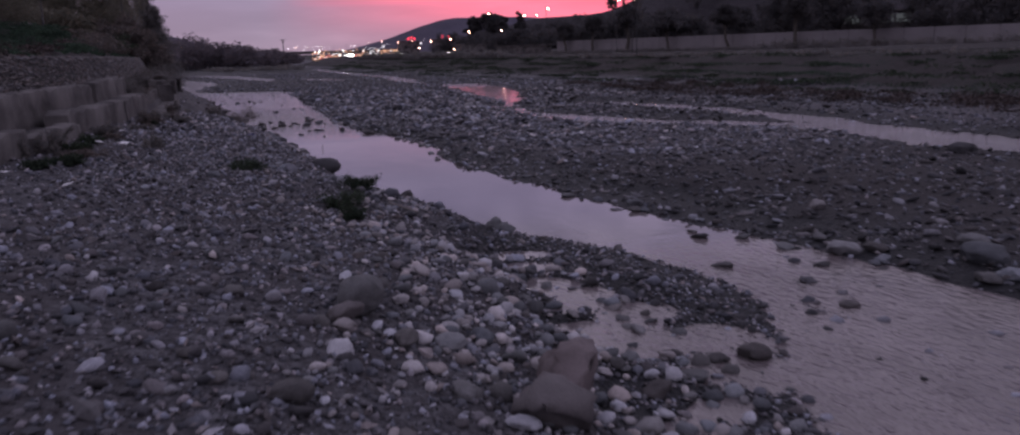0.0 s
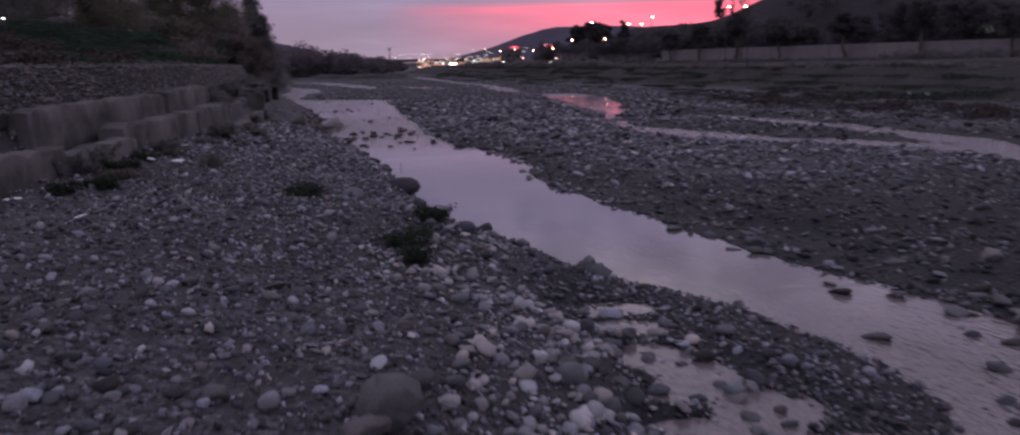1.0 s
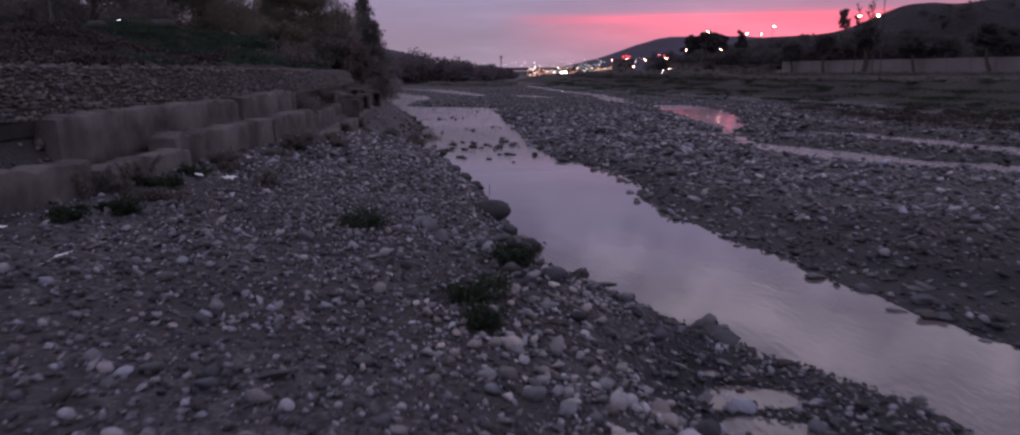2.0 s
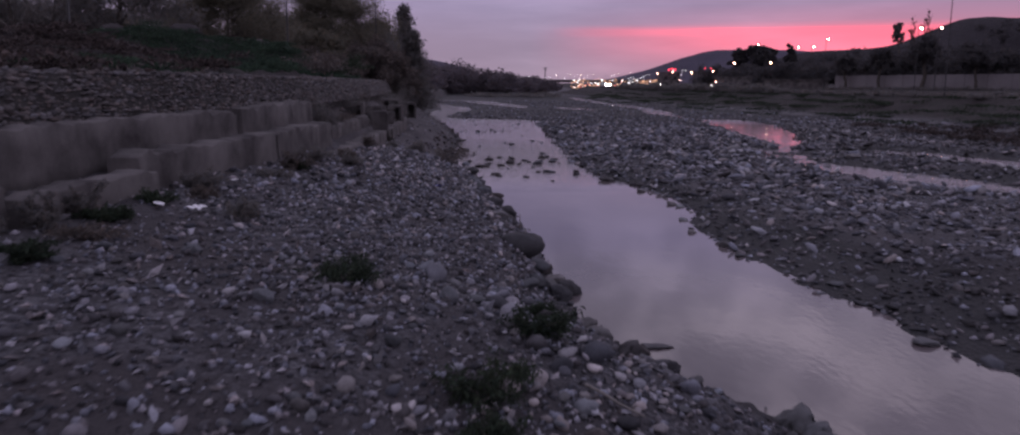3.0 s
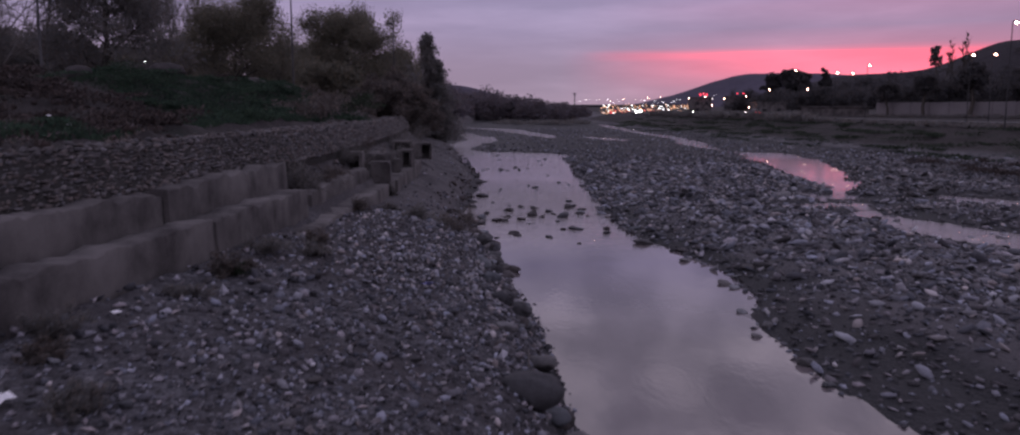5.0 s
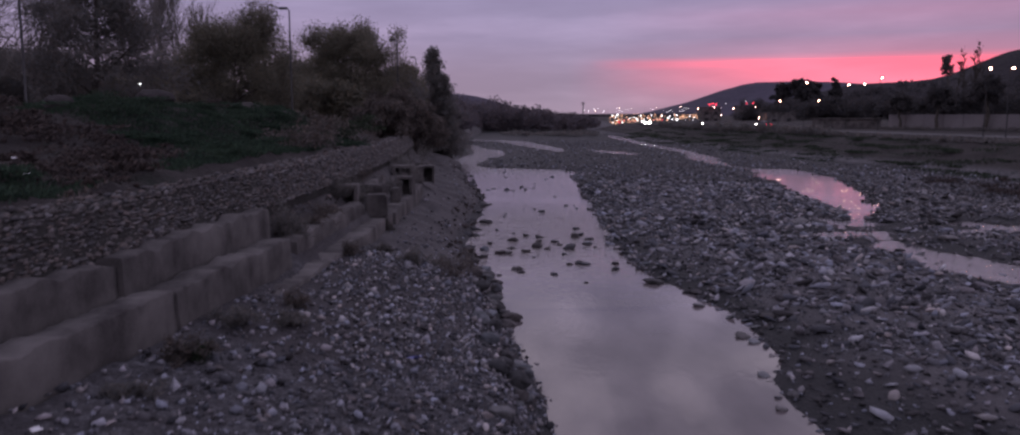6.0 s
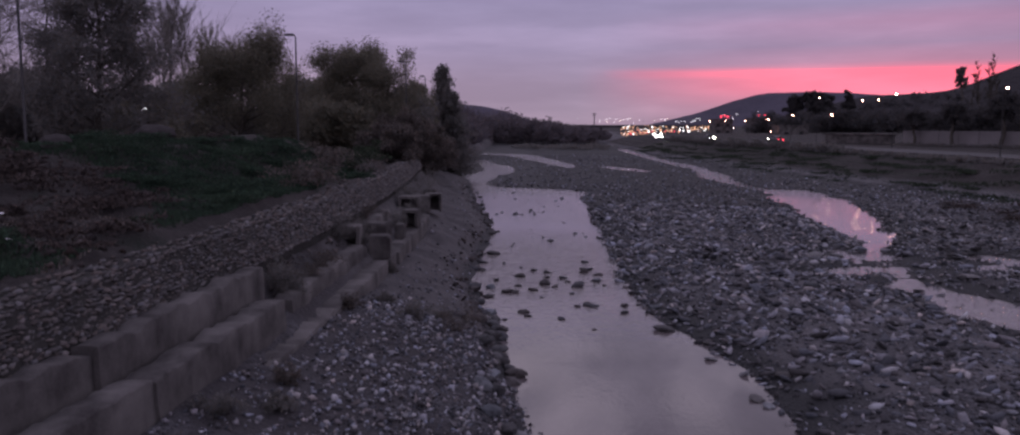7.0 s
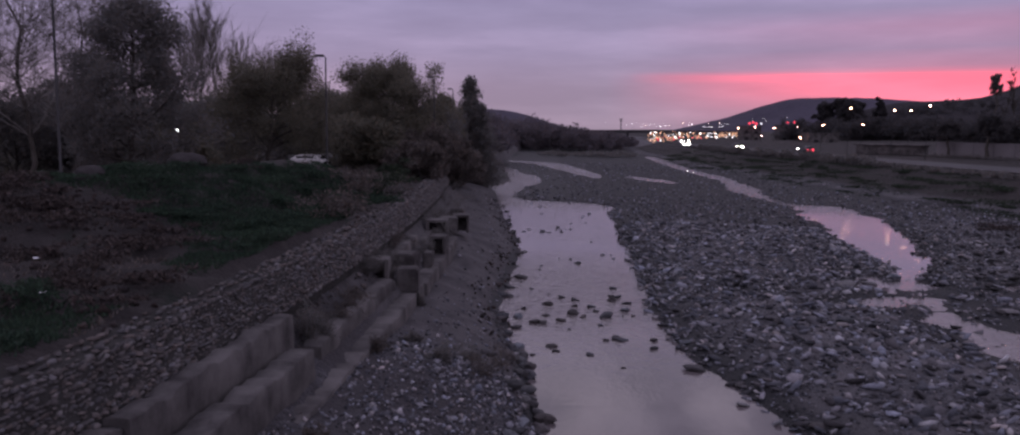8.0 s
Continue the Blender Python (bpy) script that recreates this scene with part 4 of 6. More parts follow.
    tagged(new("concrete_wall", me), label, "wall", "stepped river walls")


wall_piece(2.0, 9.6, -0.75, 0.36, 2.4, 3.42, 1, "upper tier of old cast concrete river wall", end_drop=0.05)
wall_piece(9.75, 16.6, -0.85, 0.36, 2.5, 3.38, 2, "upper tier of old concrete wall, stained and rounded", end_drop=0.08)
wall_piece(19.0, 27.2, -0.82, 0.36, 2.55, 3.3, 3, "upper tier of weathered concrete river wall", end_drop=0.06)
wall_piece(27.22, 33.95, -0.72, 0.4, 2.3, 3.34, 4, "upper tier of weathered concrete wall, broken off at its end", end_drop=0.0)
wall_piece(4.0, 18.2, 0.05, 0.45, 2.0, 2.72, 5, "low front tier of old concrete river wall")
wall_piece(18.5, 21.6, 0.12, 0.45, 2.0, 2.55, 6, "short broken length of low concrete wall", end_drop=0.04)
wall_piece(21.4, 27.4, -0.06, 0.5, 2.1, 2.8, 7, "lower tier of weathered concrete river wall", end_drop=0.05)
wall_piece(27.42, 33.2, -0.02, 0.55, 2.1, 2.78, 8, "lower tier of weathered concrete wall, broken off at its end")
wall_piece(30.4, 45.0, 0.46, 0.85, 1.4, 1.98, 9, "low concrete footing left along the bank", end_drop=0.06)
wall_piece(45.2, 58.0, 0.54, 0.85, 1.4, 1.98, 10, "low concrete footing left along the bank", end_drop=0.06)
wall_piece(34.3, 42.8, -0.2, 0.45, 1.8, 2.6, 11, "overgrown remains of the upper concrete tier", end_drop=0.12)
wall_piece(44.5, 52.0, -0.7, 0.4, 2.2, 2.85, 12, "overgrown remains of the upper concrete tier", end_drop=0.2)
wall_piece(52.4, 66.0, -0.5, 0.4, 1.6, 2.5, 13, "broken low concrete tier among shrubs", end_drop=0.2)


ledge_at = lambda x, y: np.where((x < WALL_LINE(y) - 0.38) & (x > WALL_LINE(y) - 1.2), 0.9, 0)
places, sizes = strewn(-6, -2, 4, 46, 34, 0.05, 0.1, 0.26, ledge_at)
tagged(new("ledge_rubble", heap("ledge_rubble", places, sizes, CHIPS, WALLSTONE, 0.6)), "broken concrete and gravel on the ledges of the wall", "rubble", kind="stuff")


def hollow_block(at, size, turn, seed, label):
    """A broken concrete box, open towards the near end."""
    root = thing("concrete_box", at, label, "concrete block", "broken concrete boxes", turn)
    w, d, h = size
    t = 0.13
    for nm, s, p in (("side_slab", (t, d, h), (-w / 2 + t / 2, 0, 0)), ("side_slab", (t, d, h), (w / 2 - t / 2, 0, 0)),
                     ("top_slab", (w - 2 * t - 0.004, d, t), (0, 0, h - t)), ("back_slab", (w - 2 * t - 0.004, t, h - t - 0.004), (0, d / 2 - t / 2, 0))):
        part(nm, block(s, p, 0.02, 0.02, 2, seed), CONCRETE, root)


def solid_block(at, size, turn, seed, label):
    bm = block(size, (0, 0, 0), 0.05, 0.035, 3, seed)
    ob = new("concrete_block", bpy.data.meshes.new("concrete_block"))
    bm.to_mesh(ob.data)
    bm.free()
    ob.data.materials.append(CONCRETE)
    ob.matrix_basis = pose(*at, 0, 0, turn)
    tagged(ob, label, "concrete block", "broken concrete blocks")


def ground_z(x, y):
    return float(land(np.array([x]), np.array([y]))[0])


for x, y, z, size, turn, seed in ((-2.95, 43.3, 2.42, (0.75, 0.9, 0.72), 4, 1), (-2.1, 52.2, 1.98, (0.7, 0.9, 0.8), -3, 2), (-2.75, 56.2, 2.3, (1.05, 1.0, 0.75), 6, 3), (-2.2, 62.0, 1.7, (0.9, 1.1, 1.0), 3, 4)):
    hollow_block((x, y, z), size, turn, seed, "broken hollow concrete box stuck in the bank")
for x, y, z, size, turn, seed in ((-2.0, 43.7, 1.96, (0.72, 0.85, 0.8), 5, 1), (-2.45, 46.0, 1.98, (0.75, 0.9, 0.95), -8, 2), (-2.05, 48.6, 1.97, (0.4, 0.8, 0.6), 2, 3), (-2.6, 59.5, 1.9, (0.9, 1.0, 0.9), 10, 4), (-2.9, 66.5, 1.6, (0.8, 0.9, 1.0), -5, 5)):
    solid_block((x, y, z), size, turn, seed, "broken block of old concrete in the bank")


# soil behind the stones, darkened to give the shade of their gaps
SHADED_SOIL = mottled("shaded_soil", (0.026, 0.025, 0.024), (0.056, 0.054, 0.052), 2.0, 30.0, 1.0, 0.5, 0.02, spec=0.1)


def gabion_wall():
    """Dry stones packed in courses on a leaning face, with a row along the top."""
    backing = bmesh.new()
    rows = []
    ys = np.arange(1.0, 84.1, 1.0)
    for y in ys:
        x = float(WALL_LINE(y))
        rows.append([backing.verts.new((x - dx, y, z)) for dx, z in ((1.2, 3.0), (1.2, 3.25), (1.62, 4.04), (2.6, 4.06), (2.6, 3.0))])
    for a, b in zip(rows, rows[1:]):
        for i in range(5):
            j = (i + 1) % 5
            backing.faces.new((a[i], a[j], b[j], b[i]))
    backing.faces.new(rows[0])
    backing.faces.new(rows[-1][::-1])
    bmesh.ops.recalc_face_normals(backing, faces=backing.faces)
    me = bpy.data.meshes.new("gabion_wall")
    backing.to_mesh(me)
    backing.free()
    me.materials.append(SHADED_SOIL)
    root = tagged(new("gabion_wall", me), "long wall of grey-brown stones packed in wire cages", "stone wall")
    # stones of the face and the top, course by course
    spots, sizes = [], []
    for y0, y1, step in ((2, 24, 0.145), (24, 36, 0.125), (36, 84, 0.17)):
        for c in range(15):
            y = y0 + rng.uniform(0, step)
            while y < y1:
                f = (c + 0.5) / 15
                x = float(WALL_LINE(y)) - 1.2 - 0.46 * f
                spots.append((x + rng.normal(0, 0.02), y, 3.22 + 0.86 * f + 0.04 * noise.noise(Vector((y * 0.9, c * 0.35, 1.0))) + rng.normal(0, 0.01)))
                sizes.append(step * rng.uniform(0.75, 1.35))
                y += step * rng.uniform(0.6, 1.1)
        for c in range(3):
            y = y0 + rng.uniform(0, step)
            while y < y1:
                x = float(WALL_LINE(y)) - 1.7 - 0.25 * c
                spots.append((x + rng.normal(0, 0.05), y, 4.08 + rng.normal(0, 0.02)))
                sizes.append(step * rng.uniform(0.7, 1.5))
                y += step * rng.uniform(0.85, 1.6)
    spots, sizes = np.array(spots), np.array(sizes)
    near = (spots[:, 1] > 28.0) & (spots[:, 1] < 31.0)
    pick = np.where(near)[0][:300]
    rest = np.ones(len(spots), bool)
    rest[pick] = False
    tagged(part("packed_stones", heap("packed_stones", spots[rest], sizes[rest] * 1.15, SLABS, WALLSTONE, 0.12, 0.22), WALLSTONE, root), kind="stuff")
    # the wires of the cages, upright every two metres and along the top edge
    for k in range(4):
        x_of = [(float(WALL_LINE(y)) - 1.06 - 0.46 * k / 3, y, 3.3 + 0.8 * k / 3, 0.002) for y in np.arange(2, 84.1, 2.0)]
        v, fc = tubes([x_of], 4)
        part("wire", mesh_of("wire", v, fc, STEEL), STEEL, root)
    return root, spots[pick], sizes[pick]


gabion, gabion_spots, gabion_sizes = gabion_wall()

# ---- boulders ----
BOULDERS = [mesh_of("boulder", v, f, COBBLE) for v, f in FINE]
WET_STONE = mottled("dark_wet_stone", (0.035, 0.034, 0.036), (0.085, 0.083, 0.088), 5.0, 45.0, 0.8, 0.35, 0.015, objects=0.3, spec=0.25)
DARK_BOULDERS = [mesh_of("boulder", v, f, WET_STONE) for v, f in FINE]
RED_BOULDER = mesh_of("boulder", *FINE[2], RED_STONE)


def boulder(x, y, size, flat=0.75, turn=0.0, mesh=None, sink=0.25, label="rounded grey river boulder among cobbles", lift=0.0):
    pick = int(rng.integers(len(BOULDERS)))
    ob = new("boulder", mesh or (DARK_BOULDERS if "dark" in label or "awash" in label else BOULDERS)[pick])
    z = ground_z(x, y)
    half = 0.3 * size * flat
    ob.matrix_basis = Matrix.LocRotScale((x, y, (z + half * (1 - 2 * sink) if z > 0 else half * 0.25) + lift), Euler((rng.normal(0, 0.12), rng.normal(0, 0.12), radians(turn))), (size, size, size * flat))
    return tagged(ob, label, "boulder", "river boulders")


PALE_COBBLE = mottled("pale_cobble", (0.17, 0.168, 0.178), (0.31, 0.305, 0.32), 5.0, 45.0, 0.75, 0.35, 0.015, objects=0.25, spec=0.4)
PALE_BOULDERS = [mesh_of("boulder", v, f, PALE_COBBLE) for v, f in FINE]
BROWN_STONE = mottled("brown_grey_stone", (0.075, 0.068, 0.07), (0.135, 0.122, 0.126), 4.0, 40.0, 0.8, 0.3, 0.015, spec=0.35)
boulder(1.36, 8.75, 0.6, 1.75, 75, BOULDERS[0], label="large rounded grey boulder standing among cobbles")
boulder(1.12, 8.5, 0.5, 0.9, 20, mesh_of("boulder", *FINE[4], BROWN_STONE), label="brown boulder leaning on a larger grey one")
boulder(2.85, 6.75, 0.98, 0.85, 10, mesh_of("boulder", *FINE[1], BROWN_STONE), label="large brownish grey boulder at the wet gravel")
boulder(3.32, 7.5, 0.92, 1.35, 60, RED_BOULDER, label="large reddish boulder leaning on a grey one", lift=0.12)
for x, y, size, flat in ((1.9, 9.2, 0.32, 0.8), (1.1, 8.2, 0.29, 0.85), (2.5, 9.0, 0.24, 0.7), (2.4, 6.5, 0.36, 0.7), (2.3, 8.0, 0.19, 0.9), (2.7, 7.8, 0.26, 0.8), (2.6, 7.0, 0.28, 0.7), (2.66, 6.15, 0.34, 0.8), (2.2, 9.7, 0.2, 0.8), (3.1, 9.1, 0.22, 0.8), (3.5, 9.7, 0.24, 0.7), (4.3, 8.9, 0.26, 0.6), (4.1, 8.3, 0.28, 0.6)):
    boulder(x, y, size, flat, 70 * x + 33 * y, PALE_BOULDERS[int(10 * x + y) % 6], label="pale rounded river cobble among darker stones")
for x, y, size, flat, lab in (
    (6.3, 8.4, 0.46, 1.1, "dark rounded boulder in a puddle"), (0.4, 6.4, 0.38, 1.1, ""), (5.2, 8.1, 0.62, 0.4, "flat grey boulder in a puddle"), (3.9, 6.9, 0.45, 0.9, ""), (4.5, 7.7, 0.5, 0.8, "dark rounded boulder in a puddle"), (5.8, 8.45, 0.34, 0.6, "dark rounded boulder in a puddle"), (2.96, 5.8, 0.42, 0.8, ""),
    (0.05, 8.9, 0.27, 1.0, ""), (1.7, 8.1, 0.34, 0.9, ""), (2.2, 8.25, 0.46, 0.7, ""), (2.7, 8.6, 0.4, 0.8, ""), (2.0, 7.0, 0.36, 1.0, ""), (-1.1, 9.4, 0.24, 0.9, ""),
    (5.9, 17.1, 0.46, 0.4, "flat dark boulder at the stream's edge"), (6.35, 15.7, 0.3, 0.7, "small dark boulder at the stream's edge"), (9.4, 14.5, 0.45, 0.6, "dark boulder standing in the stream"), (10.4, 13.0, 0.5, 0.5, ""), (11.0, 12.1, 0.75, 0.9, ""), (11.4, 11.7, 0.5, 0.9, ""),
    (12.2, 10.1, 0.85, 1.0, ""), (12.8, 10.8, 0.6, 0.9, ""), (11.9, 9.3, 0.55, 0.8, ""), (12.5, 8.8, 0.6, 0.9, ""), (22.6, 19.7, 1.0, 0.95, "large dark boulder beside the side channel"), (12.6, 14.7, 0.45, 1.0, ""),
    (8.5, 12.3, 0.45, 0.5, "dark boulder awash in the stream"), (9.2, 10.9, 0.4, 0.5, "dark boulder awash in the stream"), (8.9, 9.6, 0.4, 0.45, "dark boulder awash in the stream"), (10.1, 11.6, 0.35, 0.5, "dark boulder awash in the stream"),
    (3.25, 27.2, 0.75, 0.95, "boulder jutting from the bank into the stream"), (3.0, 24.35, 0.95, 1.1, "big dark boulder on the brink of the cut bank"), (3.45, 23.4, 0.6, 0.8, ""), (2.75, 36.7, 0.75, 0.8, "round dark boulder at the stream's edge"), (2.05, 33.0, 0.6, 1.0, ""), (2.95, 21.7, 0.42, 0.9, ""), (3.2, 23.0, 0.5, 0.9, ""), (3.3, 24.6, 0.6, 0.8, ""),
    (3.5, 20.4, 0.45, 0.9, ""), (3.85, 17.4, 0.38, 1.0, "dark boulder at the foot of the bank"), (4.8, 20.25, 0.6, 0.14, "flat dark rock just above the water"), (2.1, 18.2, 0.28, 0.9, ""), (-1.25, 18.1, 0.26, 1.0, "pale boulder on the gravel"), (-0.05, 16.7, 0.3, 0.9, ""),
    (2.5, 29.8, 0.5, 0.9, ""), (2.3, 31.4, 0.55, 0.8, ""), (2.2, 35.0, 0.5, 0.8, ""), (2.2, 39.0, 0.65, 0.7, ""), (1.7, 41.5, 0.6, 0.7, ""),
    (7.4, 41.6, 0.75, 0.7, "boulder awash at the edge of the gravel bar"), (5.1, 48.8, 0.8, 0.6, "boulder awash in mid-stream"), (4.2, 43.1, 0.4, 0.5, "boulder awash in mid-stream"), (3.8, 49.2, 0.6, 0.7, "boulder awash in mid-stream"), (2.8, 50.9, 0.55, 0.6, "boulder awash in mid-stream"),
    (5.4, 45.2, 0.65, 0.35, "flat rock awash in mid-stream"), (2.9, 44.0, 0.5, 0.5, "boulder awash in mid-stream"), (8.2, 38.3, 0.4, 0.7, ""), (7.6, 44.5, 0.5, 0.7, ""), (13.6, 73.0, 1.1, 0.6, "pale boulder on the gravel bar"), (3.3, 48.0, 0.5, 0.6, "boulder awash in mid-stream"),
    (2.3, 47.6, 0.6, 0.6, "boulder awash in mid-stream"), (4.6, 50.6, 0.5, 0.6, "boulder awash in mid-stream"), (1.6, 48.4, 0.5, 0.7, ""), (6.0, 50.0, 0.5, 0.6, ""), (3.4, 52.5, 0.45, 0.5, "boulder awash in mid-stream"), (4.4, 62.0, 0.5, 0.5, "boulder awash in mid-stream"),
    (18.6, 57.0, 0.8, 0.7, ""), (17.0, 55.5, 0.9, 0.7, ""), (20.5, 58.6, 0.7, 0.8, ""), (14.0, 47.0, 0.7, 0.7, ""), (16.5, 44.0, 0.9, 0.6, ""), (21.5, 50.0, 0.8, 0.8, "")):
    boulder(x, y, size, flat, float(rng.uniform(0, 360)), label=lab or "rounded grey river boulder among cobbles", sink=0.3)

q = np.random.default_rng(9)
for k in range(64):
    y = q.uniform(15.5, 44)
    off = abs(q.normal(0, 0.45)) - 0.1
    boulder(float(LEFT_EDGE(y)) - off, y, float(q.uniform(0.28, 0.66)), float(q.uniform(0.75, 1.15)), float(q.uniform(0, 360)), label=("dark grey boulder in the cut bank of the stream", "grey boulder in the cut bank of the stream")[k % 2], sink=0.3)
for k in range(26):
    y = q.uniform(6, 40)
    boulder(float(RIGHT_EDGE(y)) + q.normal(0.1, 0.4), y, float(q.uniform(0.25, 0.5)), float(q.uniform(0.6, 0.9)), float(q.uniform(0, 360)), label="grey boulder at the edge of the gravel bar", sink=0.35)

for k in range(30):
    y = q.normal(48, 3.2)
    boulder(float(q.uniform(float(LEFT_EDGE(y)) + 0.2, float(RIGHT_EDGE(y)) - 0.3)), float(y), float(q.uniform(0.18, 0.5)), float(q.uniform(0.45, 0.75)), float(q.uniform(0, 360)), label="dark rock awash in the shallows", sink=0.3)

for k in range(60):
    y = q.uniform(40, 104)
    boulder(float(LEFT_EDGE(y)) + q.normal(-0.05, 0.3), float(y), float(q.uniform(0.3, 0.85)), float(q.uniform(0.4, 0.7)), float(q.uniform(0, 360)), label="dark rock at the foot of the silt bank", sink=0.35)

# ---- plants on the bank ----


def shrub(x, y, wide, tall, mat, label, seed, leaf=0.03, n=105, z=None):
    r = np.random.default_rng(seed)
    zz = ground_z(x, y) if z is None else z
    root = thing("shrub", (x, y, zz), label, "shrub", "bank shrubs")
    out, tips = [], []
    for k in range(11):
        a = r.uniform(0, 2 * np.pi)
        branches(r, (0, 0, -0.05), (math.cos(a) * 0.8, math.sin(a) * 0.8, r.uniform(0.5, 1.3)), wide * r.uniform(0.3, 0.75), 0.008, 1, out, tips, 0.05, 0.6, 3)
    v, f = tubes(out, 4)
    v = v * [1, 1, tall / max(wide * 0.55, 0.01)]
    tagged(part("stem", mesh_of("stem", v, f, BARK), BARK, root), kind="stuff")
    tips = np.array(tips) * [1, 1, tall / max(wide * 0.55, 0.01)]
    v, f = leaves(r, tips, max(1, n * 16 // len(tips) + 2), wide * 0.075, leaf)
    v[:, 2] = np.maximum(v[:, 2], 0.0)
    part("foliage", mesh_of("foliage", v, f, mat, False), mat, root)


for k, (x, y, w, h, mat, label) in enumerate((
    (0.63, 18.0, 0.8, 0.22, WEED, "low dark green shrub on the gravel"), (2.75, 17.2, 0.62, 0.36, WEED, "leafy green shrub at the edge of the bank"), (2.2, 15.5, 0.7, 0.34, WEED, "leafy green shrub at the edge of the bank"), (2.15, 14.6, 0.5, 0.25, WEED, "small green shrub at the edge of the bank"),
    (2.95, 18.0, 0.45, 0.22, WEED, "small green shrub at the edge of the bank"), (1.25, 36.8, 1.3, 0.75, DRY_GRASS, "dry bushy shrub on the bank"), (-1.28, 20.5, 0.4, 0.35, LEAF, "small dark shrub on the gravel"),
    # dark upright shrubs: added in place of the wall's dark slots
    (-2.45, 22.3, 0.45, 0.45, LEAF, "dark shrub at the foot of the wall"), (-3.05, 19.3, 0.4, 0.6, LEAF, "dark upright shrub standing in for a wall slot"), (-3.1, 18.4, 0.4, 0.55, LEAF, "dark upright shrub standing in for a wall slot"), (-1.75, 27.9, 0.6, 0.4, LEAF, "dark shrub at the foot of the wall"), (-0.95, 28.5, 0.45, 0.3, LEAF, "small dark shrub on the gravel"),
    (-2.6, 17.0, 0.5, 0.2, WEED, "low green shrub at the foot of the wall"), (-3.0, 16.2, 0.5, 0.2, WEED, "low green shrub at the foot of the wall"), (0.1, 36.6, 0.6, 0.5, LEAF, "dark shrub on the bank"), (-2.7, 35.2, 0.9, 0.7, LEAF, "dark shrub in a gap of the wall"),
    (-2.9, 38.2, 1.1, 0.6, DRY_GRASS, "dry shrub on the broken wall"), (-2.8, 43.6, 0.8, 0.8, LEAF, "dark shrub by the broken wall"), (-3.3, 47.5, 1.1, 0.8, DRY_GRASS, "dry shrub on the broken wall"), (-3.4, 57.0, 1.4, 1.0, LEAF, "dark shrub by the broken wall"),
    (-1.2, 29.9, 0.5, 0.4, DRY_GRASS, "dry tuft at the foot of the wall"), (-1.0, 38.6, 0.5, 0.4, LEAF, "dark shrub on the footing"), (-3.6, 62.0, 1.8, 1.3, LEAF, "dark shrub by the broken wall"), (-4.0, 70.0, 2.2, 1.8, LEAF, "dark shrub at the river's edge"),
    (-2.75, 19.3, 0.5, 0.2, WEED, "low green weed at the foot of the wall"), (-2.55, 20.6, 0.45, 0.2, WEED, "low green weed at the foot of the wall"), (-2.2, 21.6, 0.5, 0.22, DRY_GRASS, "dry weed at the foot of the wall"), (-1.9, 24.6, 0.5, 0.25, LEAF, "dark weed at the foot of the wall"), (-1.7, 26.2, 0.45, 0.22, WEED, "low green weed at the foot of the wall"), (-2.5, 18.2, 0.6, 0.2, DRY_GRASS, "dry weed at the foot of the wall"),
    (-3.6, 17.8, 0.6, 0.6, LEAF, "dark shrub in a gap of the wall"), (-2.75, 34.9, 0.8, 1.3, LEAF, "dark shrub filling a gap of the wall"), (-2.9, 36.6, 0.9, 0.6, DRY_GRASS, "dry shrub behind the broken wall"), (-2.8, 39.4, 1.0, 0.6, DRY_GRASS, "dry shrub behind the broken wall"),
    (-3.1, 42.2, 0.9, 1.2, LEAF, "dark shrub beside a concrete box"), (-2.7, 44.8, 0.7, 1.2, LEAF, "dark shrub beside a concrete box"), (-1.55, 43.4, 0.4, 0.7, LEAF, "dark shrub against a concrete block"), (-2.4, 50.3, 0.8, 1.3, LEAF, "dark shrub between concrete boxes"), (-1.45, 36.6, 0.6, 0.6, DRY_GRASS, "dry tuft at the foot of the footing"),
    (-2.5, 54.2, 0.9, 1.6, LEAF, "dark shrub between concrete boxes"), (-2.4, 58.2, 1.2, 1.8, LEAF, "dark shrub between concrete boxes"), (-2.9, 64.5, 1.5, 2.0, LEAF, "dark shrub at the river's edge"), (0.5, 38.4, 0.6, 0.5, LEAF, "dark shrub on the silt bank"), (-1.7, 26.0, 0.55, 0.5, DRY_GRASS, "dry brown tuft at the foot of the wall"))):
    shrub(x, y, w, h * 0.6, mat, label, 100 + k)


def blades(name, spots, tall, mat, label, seed):
    """Grass as many thin blades, for turf that nobody could count."""
    r = np.random.default_rng(seed)
    n = len(spots)
    h = tall * r.uniform(0.5, 1.4, (n, 1))
    a = r.uniform(0, 2 * np.pi, n)
    side = np.stack([np.cos(a), np.sin(a), 0 * a], -1) * (0.014 + 0.09 * h)
    lean = np.stack([r.normal(0, 0.35, n), r.normal(0, 0.35, n), np.ones(n)], -1) * h
    v = np.stack([spots - side, spots + side, spots + lean], 1).reshape(-1, 3)
    me = mesh_of(name, v, np.arange(3 * n).reshape(n, 3), mat, False)
    tagged(new(name, me), label, "grass", kind="stuff")


def turf(x0, x1, y0, y1, n, keep, seed):
    r = np.random.default_rng(seed)
    x, y = r.uniform(x0, x1, n), r.uniform(y0, y1, n)
    ok = r.random(n) < keep(x, y)
    x, y = x[ok], y[ok]
    return np.stack([x, y, land(x, y) - 0.02], -1)


